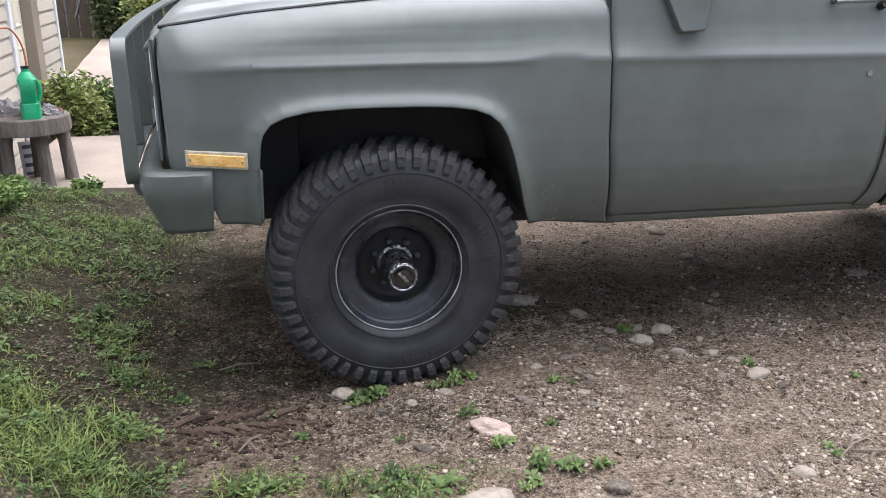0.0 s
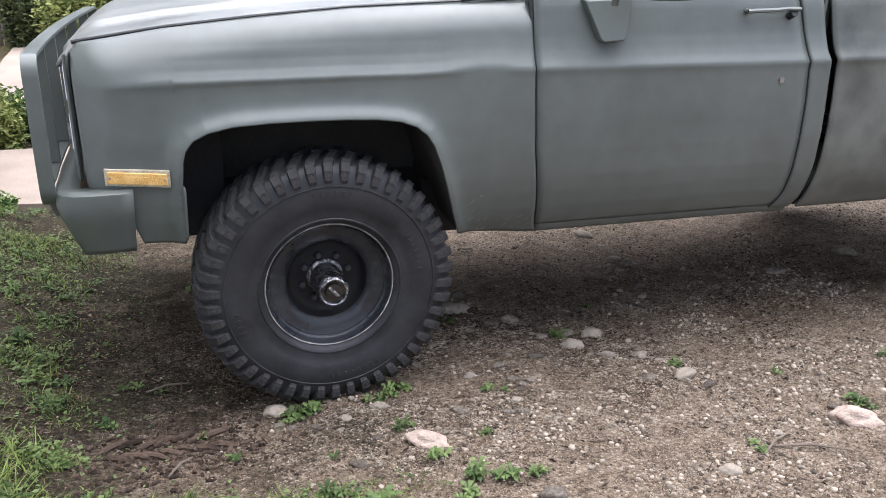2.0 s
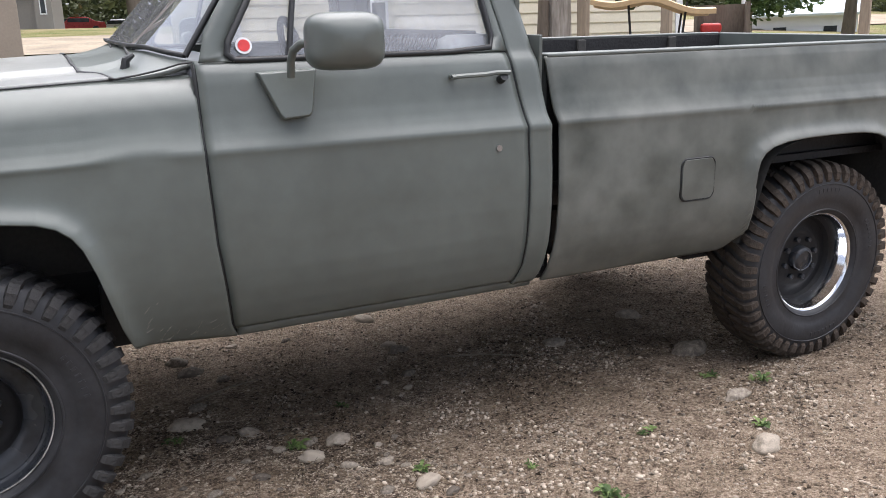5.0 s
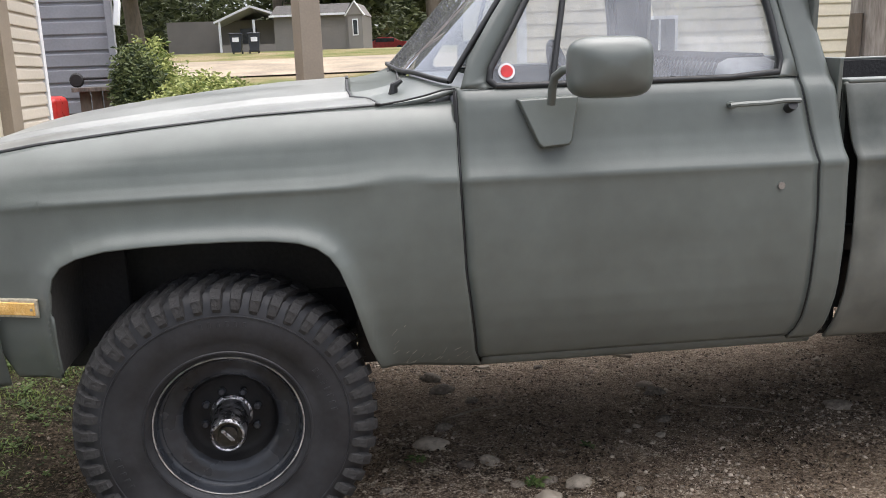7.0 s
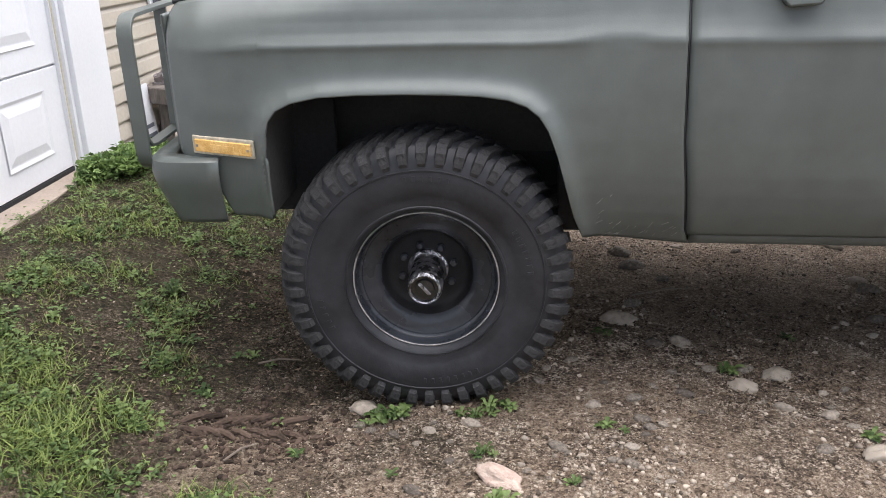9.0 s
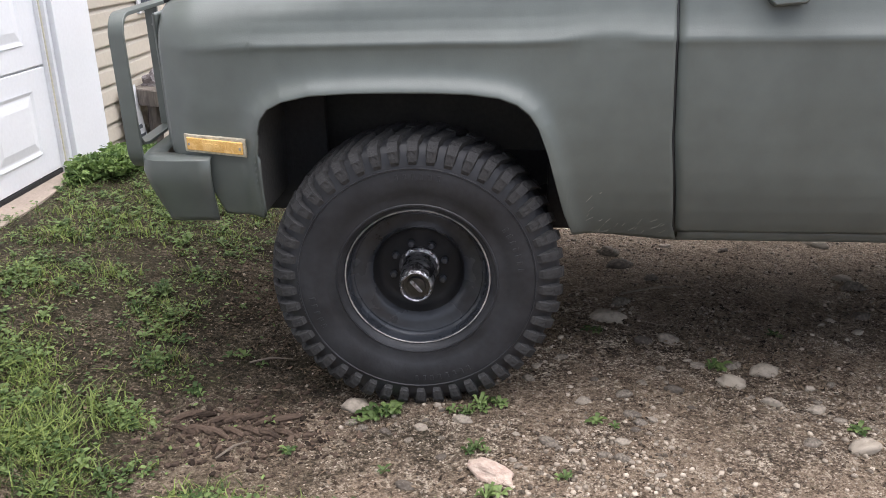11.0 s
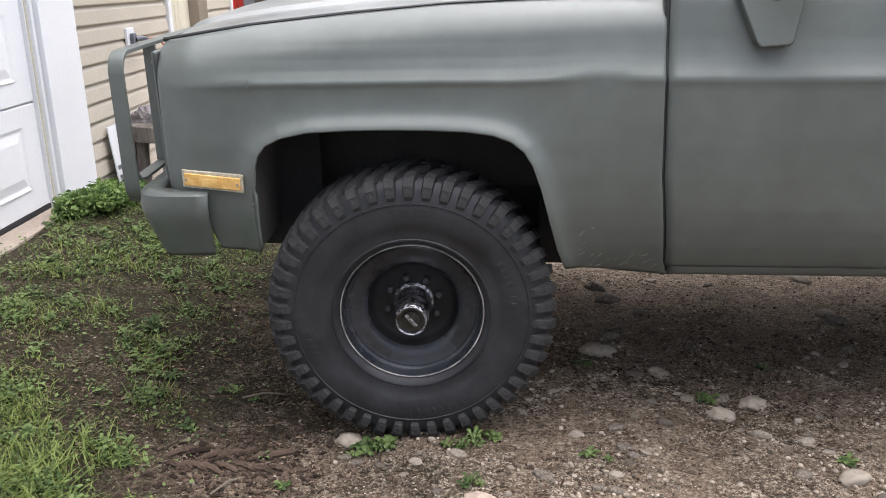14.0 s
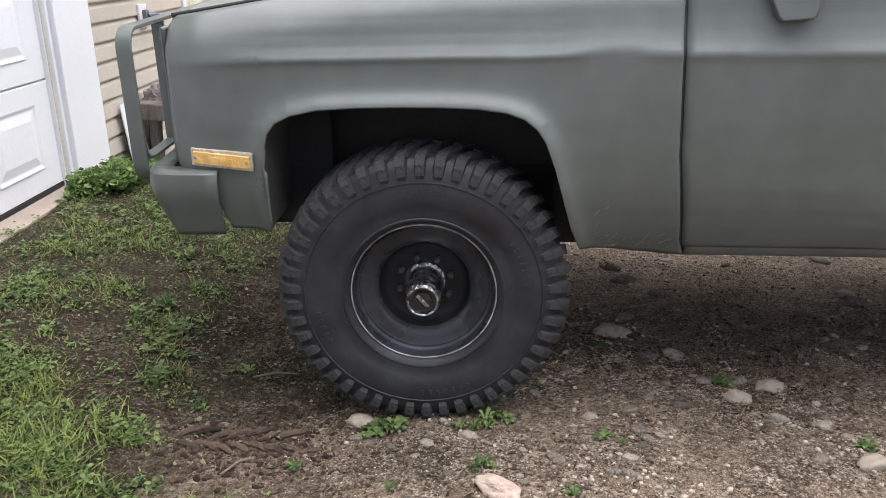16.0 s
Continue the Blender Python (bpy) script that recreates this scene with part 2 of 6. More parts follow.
def ground_mat():
    m = bpy.data.materials.new("yard_ground")
    m.use_nodes = True
    n, l = m.node_tree.nodes, m.node_tree.links
    b = n["Principled BSDF"]
    b.inputs["Roughness"].default_value = 0.95
    b.inputs["Specular IOR Level"].default_value = 0.25
    co = n.new("ShaderNodeTexCoord")

    def tex(scale, detail=6, rough=0.6):
        x = n.new("ShaderNodeTexNoise")
        x.inputs["Scale"].default_value, x.inputs["Detail"].default_value, x.inputs["Roughness"].default_value = scale, detail, rough
        l.new(co.outputs["Object"], x.inputs["Vector"])
        return x.outputs["Fac"]

    def ramp(src, stops):
        r = n.new("ShaderNodeValToRGB")
        e = r.color_ramp.elements
        while len(e) < len(stops):
            e.new(0.5)
        for k, (p, c) in zip(e, stops):
            k.position, k.color = p, (*c, 1)
        l.new(src, r.inputs[0])
        return r.outputs[0]

    def mix(fac, a, c, mode="MIX"):
        x = n.new("ShaderNodeMix")
        x.data_type, x.blend_type = "RGBA", mode
        if isinstance(fac, float):
            x.inputs[0].default_value = fac
        else:
            l.new(fac, x.inputs[0])
        l.new(a, x.inputs[6])
        l.new(c, x.inputs[7])
        return x.outputs[2]

    def math_(op, a, c):
        x = n.new("ShaderNodeMath")
        x.operation = op
        for i, v in enumerate((a, c)):
            if isinstance(v, (int, float)):
                x.inputs[i].default_value = v
            else:
                l.new(v, x.inputs[i])
        return x.outputs[0]

    def cells(scale):
        v = n.new("ShaderNodeTexVoronoi")
        v.inputs["Scale"].default_value = scale
        l.new(co.outputs["Object"], v.inputs["Vector"])
        sc = n.new("ShaderNodeSeparateColor")
        l.new(v.outputs["Color"], sc.inputs[0])
        return sc.outputs[0], v.outputs["Distance"]

    ca, da = cells(95)
    cb, db = cells(230)
    fleck = math_("ADD", math_("MULTIPLY", tex(60, 5, 0.75), 0.68), math_("ADD", math_("MULTIPLY", ca, 0.14), math_("MULTIPLY", cb, 0.18)))
    grit = math_("ADD", fleck, math_("MULTIPLY", math_("SUBTRACT", tex(11, 4, 0.65), 0.5), 0.42))
    patch = tex(2.2)
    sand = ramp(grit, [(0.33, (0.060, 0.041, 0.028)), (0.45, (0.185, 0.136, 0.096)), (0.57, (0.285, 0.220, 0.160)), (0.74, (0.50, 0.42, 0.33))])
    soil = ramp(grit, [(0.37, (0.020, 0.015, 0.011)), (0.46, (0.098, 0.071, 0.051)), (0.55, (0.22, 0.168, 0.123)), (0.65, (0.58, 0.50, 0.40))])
    loam = ramp(grit, [(0.34, (0.010, 0.007, 0.005)), (0.47, (0.047, 0.033, 0.023)), (0.59, (0.100, 0.073, 0.052)), (0.72, (0.28, 0.22, 0.165))])
    moss = ramp(tex(55, 5, 0.75), [(0.35, (0.020, 0.022, 0.010)), (0.55, (0.065, 0.066, 0.026)), (0.72, (0.13, 0.11, 0.055))])
    sep = n.new("ShaderNodeSeparateXYZ")
    l.new(co.outputs["Object"], sep.inputs[0])
    # gravel towards the drive, grass towards the house
    g = math_("ADD", math_("MULTIPLY", sep.outputs["X"], -0.8), math_("MULTIPLY", math_("SUBTRACT", patch, 0.5), 3.4))
    grassy = n.new("ShaderNodeMapRange")
    grassy.inputs["From Min"].default_value, grassy.inputs["From Max"].default_value = -0.05, 0.75
    l.new(g, grassy.inputs["Value"])
    far = n.new("ShaderNodeMapRange")
    far.inputs["From Min"].default_value, far.inputs["From Max"].default_value = 6.0, 10.0
    l.new(sep.outputs["Y"], far.inputs["Value"])
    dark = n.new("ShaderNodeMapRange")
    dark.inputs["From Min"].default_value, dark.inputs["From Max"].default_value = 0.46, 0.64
    # damp soil plus the truck's shade, painted in as a band near y 0.4
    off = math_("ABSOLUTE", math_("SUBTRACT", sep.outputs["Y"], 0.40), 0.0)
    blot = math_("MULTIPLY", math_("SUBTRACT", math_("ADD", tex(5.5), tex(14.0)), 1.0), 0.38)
    damp_shade = math_("SUBTRACT", math_("SUBTRACT", 0.15, math_("MULTIPLY", sep.outputs["X"], 0.075)), math_("MULTIPLY", off, 0.28))
    l.new(math_("ADD", math_("ADD", tex(1.3), blot), damp_shade), dark.inputs["Value"])
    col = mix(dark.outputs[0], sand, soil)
    col = mix(grassy.outputs[0], col, mix(math_("MULTIPLY", tex(6.0), 0.55), loam, moss))
    field = ramp(tex(0.35, 5), [(0.38, (0.12, 0.14, 0.042)), (0.5, (0.19, 0.175, 0.075)), (0.62, (0.27, 0.215, 0.13))])
    col = mix(far.outputs[0], col, field)
    l.new(col, b.inputs["Base Color"])
    bn = n.new("ShaderNodeBump")
    bn.inputs["Strength"].default_value, bn.inputs["Distance"].default_value = 1.0, 0.016
    l.new(math_("SUBTRACT", math_("ADD", grit, tex(28, 5, 0.7)), math_("ADD", math_("MULTIPLY", da, 0.6), math_("MULTIPLY", db, 0.4))), bn.inputs["Height"])
    l.new(bn.outputs[0], b.inputs["Normal"])
    return m


GROUND = ground_mat()


def build_ground():
    xs = axis(-400, 400, -2.6, 4.4, 0.045)
    ys = axis(-300, 400, -2.0, 3.2, 0.045)
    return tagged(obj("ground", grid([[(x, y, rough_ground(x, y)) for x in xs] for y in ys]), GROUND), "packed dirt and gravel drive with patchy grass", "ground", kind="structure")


build_ground()

# ---- pickup truck: x back along the truck, y across it from its near side, z up from the drive ----
WIDTH = 2.02
# it stands with its far side a little high
ROLL = LEAN @ pose(0, 0, 1.0) @ pose(0, 0, 0, 3.9, 0, 0) @ pose(0, 0, -1.0)
truck = tagged(empty("pickup_truck", ROLL), "matte army grey-green pickup truck parked on a dirt drive", "truck")
ARCH_X = (-0.474, -0.468, -0.462, -0.45, -0.425, -0.38, -0.30, -0.18, -0.06, 0.06, 0.165, 0.247, 0.299, 0.335, 0.362, 0.390, 0.414, 0.442, 0.472)
ARCH_Z = (0.655, 0.85, 0.925, 0.968, 0.999, 1.021, 1.038, 1.045, 1.047, 1.046, 1.042, 1.031, 1.012, 0.983, 0.942, 0.865, 0.778, 0.677, 0.598)
SEAM_X = (-0.765, -0.49, -0.19, 0.11, 0.43, 0.75)
SEAM_Z = (1.288, 1.330, 1.362, 1.388, 1.402, 1.415)
CREASE_X = (-0.69, -0.49, -0.20, 0.08, 0.30, 0.40, 0.49, 0.60, 0.66, 0.74)
CREASE_Z = (1.166, 1.172, 1.175, 1.179, 1.179, 1.182, 1.190, 1.191, 1.186, 1.184)
_pz = (0.555, 0.584, 0.63, 0.68, 0.74, 0.80, 0.90, 1.00, 1.10, 1.150, 1.170, 1.181, 1.187, 1.200, 1.220, 1.250, 1.29, 1.34, 1.39, 1.42, 1.44, 1.455)
_py = (0.135, 0.112, 0.082, 0.058, 0.038, 0.025, 0.014, 0.009, 0.008, 0.007, 0.006, 0.003, 0.002, 0.009, 0.019, 0.030, 0.040, 0.047, 0.054, 0.063, 0.076, 0.095)
_zz = np.linspace(0.5, 1.55, 1051)
_yy = np.interp(_zz, _pz, _py)
_k = np.exp(-np.linspace(-2.5, 2.5, 13) ** 2)
_yy = np.convolve(np.pad(_yy, 6, mode="edge"), _k / _k.sum(), mode="valid")


def side(z):
    """How far the flank lies inboard at a height."""
    return float(np.interp(z, _zz, _yy)) + 0.068 * (z - 1.0)


_ax = np.interp(np.linspace(0, 18, 181), range(19), ARCH_X)
_az = np.interp(np.linspace(0, 18, 181), range(19), ARCH_Z)


def flare(x, z, cx=0.0, s=1):
    d = float(np.sqrt(((x - cx) * s - _ax) ** 2 + (z - _az) ** 2).min())
    return 0.026 * math.exp(-(d / 0.034) ** 2) + 0.008 * math.exp(-(d / 0.09) ** 2)


def fender_y(x, z):
    zs = lin(x, SEAM_X, SEAM_Z)
    fade = ease(-0.74, -0.50, x)
    # the crease softens towards the nose
    up = 1.184 - lin(x, CREASE_X, CREASE_Z)
    y = (side(z + up) - 0.068 * up) * fade + (1 - fade) * (0.003 + max(0.0, z - 1.17) * 0.16 + side(min(z, 1.0)) + 0.068 * max(0.0, z - 1.0))
    y += 0.004 * math.exp(-((x - 0.56) / 0.08) ** 2 - ((z - 1.19) / 0.012) ** 2)
    top = (z - (zs - 0.13)) / 0.13
    if top > 0:
        y += 0.068 * top ** 2.8
    nose = (-0.64 - x) / 0.125
    if nose > 0:
        y += 0.045 * nose ** 2.4
    return y - flare(x, z)


def both(name, make, material, d=0.012, label="", smooth=True):
    """The same panel on the near and on the far side."""
    obs = []
    for far_side in (False, True):
        bm = make()
        bmesh.ops.remove_doubles(bm, verts=bm.verts, dist=2e-4)
        if far_side:
            for v in bm.verts:
                v.co.y = WIDTH - v.co.y
        bmesh.ops.recalc_face_normals(bm, faces=bm.faces)
        bm.normal_update()
        wrong = [f for f in bm.faces if (f.normal.y > 0) != far_side]
        if wrong:
            bmesh.ops.reverse_faces(bm, faces=wrong)
        me = bpy.data.meshes.new(name)
        bm.to_mesh(me)
        bm.free()
        me.materials.append(material)
        me.polygons.foreach_set("use_smooth", [smooth] * len(me.polygons))
        ob = new(name, me)
        ob.parent = truck
        if d:
            mo = ob.modifiers.new("sheet", "SOLIDIFY")
            mo.thickness, mo.offset = d, -1
        if label:
            ob["label"] = label
        obs.append(ob)
    return obs


def door_front(z):
    return lin(z, (0.56, 0.62, 0.906, 1.177, 1.447), (0.800, 0.777, 0.744, 0.735, 0.738))


def door_rear(z):
    return lin(z, (0.58, 0.60, 0.632, 0.664, 0.765, 1.033, 1.183, 1.263, 1.504, 1.772, 1.87), (1.822, 1.834, 1.846, 1.853, 1.858, 1.866, 1.863, 1.852, 1.813, 1.757, 1.735))


def cab_rear(z):
    return lin(z, (0.58, 0.632, 0.75, 0.927, 1.178, 1.218, 1.407, 1.556, 1.772, 1.87), (1.944, 1.960, 1.970, 1.975, 1.977, 1.968, 1.953, 1.922, 1.880, 1.86))


def make_fender():
    bm = bmesh.new()
    # nose, behind the bumper: its front edge slants back low down
    def put(cols, rows=72):
        out = []
        for c in cols:
            r = []
            for k in range(rows + 1):
                f = k / rows
                x = np.interp(f, (0, 1), (c[0], c[2]))
                z = c[1] + (c[3] - c[1]) * f
                r.append((float(x), fender_y(float(x), z), z))
            out.append(r)
        grid(out, bm)
    nose = []
    for k in range(29):
        f = k / 28
        col = []
        for j in range(73):
            g = j / 72
            xa = lin(g, (0, 0.16, 0.32, 1), (-0.606, -0.640, -0.755, -0.765))
            xa = xa + (0.0 if g < 0.96 else (g - 0.96) * 0.35)
            x = xa + f * (-0.474 - xa)
            zt = lin(x, SEAM_X, SEAM_Z)
            z = 0.655 + g * (zt - 0.655)
            col.append((x, fender_y(x, z), z))
        nose.append(col)
    grid(nose, bm)
    mid = []
    for x, z in zip(_ax, _az):
        mid.append((x, z, x, lin(x, SEAM_X, SEAM_Z)))
    put(mid)
    tail = []
    for k in range(25):
        f = k / 24
        col = []
        for j in range(73):
            g = j / 72
            z0 = 0.598 - 0.034 * f
            xs = 0.472 + f * (0.70 - 0.472)
            zt = lin(xs, SEAM_X, SEAM_Z)
            z = z0 + g * (zt - z0)
            xr = door_front(z) - 0.004
            x = 0.472 + f * (xr - 0.472)
            col.append((x, fender_y(x, z), z))
        tail.append(col)
    grid(tail, bm)
    return bm


def make_door_skin():
    rows = []
    for k in range(41):
        f = k / 40
        col = []
        for j in range(81):
            z = 0.600 + j / 80 * (1.452 - 0.600)
            a, b = door_front(z) + 0.004, door_rear(z) - 0.004
            x = a + f * (b - a)
            y = side(z)
            edge = min(x - a, b - x)
            y += 0.006 * max(0.0, 1 - edge / 0.006)
            col.append((x, y, z))
        rows.append(col)
    return grid(rows)


def upper_y(z):
    return 0.108 + (z - 1.44) * 0.33


def make_cab_corner():
    rows = []
    for k in range(9):
        f = k / 8
        col = []
        for j in range(101):
            z = 0.585 + j / 100 * (1.86 - 0.585)
            a, b = door_rear(z) + 0.003, cab_rear(z)
            x = a + f * (b - a)
            y = (side(z) if z < 1.44 else upper_y(z)) + 0.03 * max(0.0, f - 0.75) ** 2 * 16
            col.append((x, y, z))
        rows.append(col)
    return grid(rows)


def make_rocker():
    rows = []
    for x in np.linspace(0.80, 1.93, 30):
        rows.append([(x, 0.130, 0.612), (x, 0.130, 0.597), (x, 0.114, 0.593), (x, 0.116, 0.566), (x, 0.126, 0.554), (x, 0.150, 0.549), (x, 0.30, 0.547)])
    return grid(rows)


OUT = ((0.752, 1.448), (0.757, 1.462), (0.783, 1.539), (0.858, 1.654), (0.953, 1.786), (1.000, 1.850), (1.06, 1.868), (1.40, 1.872), (1.70, 1.866), (1.738, 1.850), (1.757, 1.772), (1.785, 1.63), (1.812, 1.504), (1.822, 1.448), (1.60, 1.448), (1.20, 1.448), (0.90, 1.448))
INN = ((0.862, 1.452), (0.842, 1.470), (0.850, 1.505), (0.918, 1.612), (1.020, 1.782), (1.045, 1.820), (1.075, 1.832), (1.40, 1.836), (1.66, 1.832), (1.700, 1.815), (1.722, 1.772), (1.752, 1.63), (1.770, 1.504), (1.760, 1.462), (1.60, 1.4505), (1.20, 1.4505), (0.90, 1.4505))


def make_window_frame():
    bm = bmesh.new()
    n = len(OUT)
    o = [bm.verts.new((x, upper_y(z), z)) for x, z in OUT]
    m = [bm.verts.new((x + 0.3 * (a - x), upper_y(z) - 0.003, z + 0.3 * (c - z))) for (x, z), (a, c) in zip(OUT, INN)]
    i = [bm.verts.new((x, upper_y(z) + 0.006, z)) for x, z in INN]
    e = [bm.verts.new((x, upper_y(z) + 0.035, z)) for x, z in INN]
    for a, b in ((o, m), (m, i), (i, e)):
        for k in range(n):
            j = (k + 1) % n
            bm.faces.new((a[k], a[j], b[j], b[k]))
    return bm


def hood_z(x, y):
    w = min(y, WIDTH - y)
    z = lin(x, SEAM_X, SEAM_Z) - 0.004
    z += 0.012 * ease(0.15, 0.27, w) + 0.018 * ease(0.36, 0.385, w) + 0.012 * ease(0.4, 0.9, w)
    f = max(0.0, (-0.675 - x) / 0.14)
    return z + 0.012 - 0.075 * f ** 2.3


def make_hood():
    rows = []
    for x in np.linspace(-0.815, 0.50, 71):
        r = []
        for y in np.linspace(0.158, WIDTH - 0.158, 120):
            w = min(y, WIDTH - y)
            # the hood's rear edge runs forward towards the middle
            xx = x - 0.09 * max(0.0, x / 0.5) * ease(0.15, 0.42, w)
            r.append((xx, y, hood_z(xx, y)))
        rows.append(r)
    return grid(rows)


def bow(w):
    """The windshield's plan: sharply curved at its ends, flatter in the middle."""
    return 1 - (1 - min(1.0, max(0.0, (w - 0.145) / 0.5))) ** 2.6


def build_body():
    both("fender", make_fender, PAINT, 0.010)
    both("door", make_door_skin, PAINT, 0.010)
    both("cab_corner", make_cab_corner, PAINT, 0.010)
    both("rocker", make_rocker, PAINT, 0.006)
    both("window_frame", make_window_frame, PAINT, 0.004)
    hood = part("hood", make_hood(), FADED_SKYLIT, truck, "sun-faded dull green hood with sky sheen painted in")
    mo = hood.modifiers.new("sheet", "SOLIDIFY")
    mo.thickness, mo.offset = 0.012, -1
    # cowl between hood and windshield
    rows = []
    for f in np.linspace(0, 1, 16):
        r = []
        for y in np.linspace(0.145, WIDTH - 0.145, 80):
            w = min(y, WIDTH - y)
            a = 0.510 - 0.09 * ease(0.15, 0.42, w)
            b = 0.752 - 0.15 * bow(w)
            x = a + (b - a) * f
            zh = hood_z(min(x, 0.6), max(y, 0.158) if y < 1 else min(y, WIDTH - 0.158)) - 0.006
            zh += (1.450 + 0.03 * ease(0.1, 0.4, w) - zh) * f ** 2.2
            r.append((x, y, zh))
        rows.append(r)
    cowl = part("cowl", grid(rows), PAINT, truck)
    mo = cowl.modifiers.new("sheet", "SOLIDIFY")
    mo.thickness, mo.offset = 0.012, -1
    # front wall: grille and headlamp panel
    part("grille_panel", box(-0.788, 0.10, 0.86, -0.770, WIDTH - 0.10, 1.262), PAINT, truck, bevel=0.012)
    for k in range(7):
        z = 0.95 + k * 0.045
        part("grille_bar", box(-0.802, 0.42, z, -0.788, WIDTH - 0.42, z + 0.018), BLACK, truck, bevel=0.003)
    for y in (0.25, WIDTH - 0.25):
        for z in (1.01, 1.17):
            bm = box(-0.798, y - 0.09, z - 0.06, -0.788, y + 0.09, z + 0.06)
            part("headlamp", bm, CHROME, truck, "square sealed headlamp", bevel=0.004)
    # cab shell
    rows = []
    for x in np.linspace(0.99, 1.87, 24):
        r = []
        for y in np.linspace(0.185, WIDTH - 0.185, 40):
            w = min(y, WIDTH - y) - 0.185
            z = 1.862 + 0.045 * (1 - math.exp(-w / 0.09)) - 0.03 * max(0, (1.07 - x) / 0.08) ** 2 - 0.03 * max(0, (x - 1.80) / 0.07) ** 2
            r.append((x, y, z))
        rows.append(r)
    roof = part("roof", grid(rows), PAINT, truck)
    mo = roof.modifiers.new("sheet", "SOLIDIFY")
    mo.thickness, mo.offset = 0.02, -1
    bm = bmesh.new()
    box(1.95, 0.10, 0.60, 1.965, WIDTH - 0.10, 1.50, bm)
    part("cab_back", bm, PAINT, truck, bevel=0.004)
    for y in (0.16, WIDTH - 0.36):
        part("cab_back_pillar", box(1.885, y, 1.50, 1.905, y + 0.20, 1.86), PAINT, truck, bevel=0.006)
    part("cab_back_header", box(1.87, 0.36, 1.80, 1.89, WIDTH - 0.36, 1.86), PAINT, truck, bevel=0.006)
    # glass
    def pane(pts):
        bm = bmesh.new()
        bm.faces.new([bm.verts.new(p) for p in pts])
        return bm
    ws = []
    for f in np.linspace(0, 1, 14):
        r = []
        for y in np.linspace(0.175, WIDTH - 0.175, 40):
            w = min(y, WIDTH - y)
            xb = 0.752 - 0.15 * bow(w)
            xt = 1.01 - 0.06 * bow(w)
            yy = y + (1.01 - y) * 0.085 * f
            r.append((xb + (xt - xb) * f, yy, 1.462 + 0.03 * ease(0.1, 0.4, w) * (1 - f) + (1.862 - 1.462) * f))
        ws.append(r)
    g = part("windshield", grid(ws), SCREEN, truck, "clear laminated windshield")
    g.visible_shadow = False
    edge = [Vector(r[0]) for r in ws]
    for far_side in (0, 1):
        line = [Vector((p.x - 0.004, p.y if not far_side else WIDTH - p.y, p.z)) for p in edge]
        part("windshield_seal", tube(line, 0.010), SEAL, truck)
    base = [Vector((p[0] - 0.004, p[1], p[2] + 0.002)) for p in ws[0]]
    part("windshield_seal", tube(base, 0.008), SEAL, truck)
    for far_side in (0, 1):
        bm = bmesh.new()
        fix = (lambda y: WIDTH - y) if far_side else (lambda y: y)
        bm.faces.new([bm.verts.new((x, fix(upper_y(z) + 0.022), z)) for x, z in INN])
        g = part("door_glass", bm, GLASS, truck, "clear side window", smooth=False)
        g.visible_shadow = False
        seal = [(x, fix(upper_y(z) + 0.004), z) for x, z in INN + INN[:1]]
        part("window_seal", tube(seal, 0.011, caps=False), SEAL, truck)
        part("vent_divider", tube([(1.037, fix(upper_y(1.455) + 0.012), 1.452), (1.118, fix(upper_y(1.83) + 0.012), 1.832)], 0.010), SEAL, truck)
    g = part("rear_glass", pane([(1.955, 0.36, 1.50), (1.955, WIDTH - 0.36, 1.50), (1.885, WIDTH - 0.36, 1.81), (1.885, 0.36, 1.81)]), GLASS, truck, "clear rear window", smooth=False)
    g.visible_shadow = False
    # cab floor and dash
    part("cab_floor", box(0.72, 0.15, 0.69, 1.95, WIDTH - 0.15, 0.73), TRIM_GREY, truck)
    part("firewall", box(0.66, 0.14, 0.62, 0.70, WIDTH - 0.14, 1.40), BLACK, truck)
    part("dashboard", box(0.72, 0.14, 1.12, 0.98, WIDTH - 0.14, 1.44), TRIM_GREY, truck, bevel=0.03)
    part("seat_base", box(1.15, 0.20, 0.72, 1.72, WIDTH - 0.20, 1.00), SEAT, truck, bevel=0.05)
    sb = part("seat_back", box(1.62, 0.22, 0.95, 1.84, WIDTH - 0.22, 1.505), SEAT, truck, "striped grey cloth bench back", bevel=0.05)
    for k in range(44):
        y = 0.26 + k * 0.035
        part("stripe", tube([(1.618, y, 1.26), (1.616, y + 0.02, 1.45), (1.645, y + 0.03, 1.498), (1.70, y + 0.04, 1.508), (1.80, y + 0.05, 1.508)], 0.010, seg=6), BLACK, sb)
    w = [(1.19 + 0.02 * math.cos(a), 0.58 + 0.20 * math.cos(a), 1.40 + 0.17 * math.sin(a)) for a in np.linspace(0, 2 * math.pi, 40)]
    part("steering_wheel", tube([(x - 0.25 * (z - 1.4), y, z) for x, y, z in w], 0.013, caps=False), BLACK, truck)


def bed_y(x, z):
    return side(z) + (0.010 if z > 1.19 else 0.012) - flare(x, z, 3.41)


BED_END = 4.44


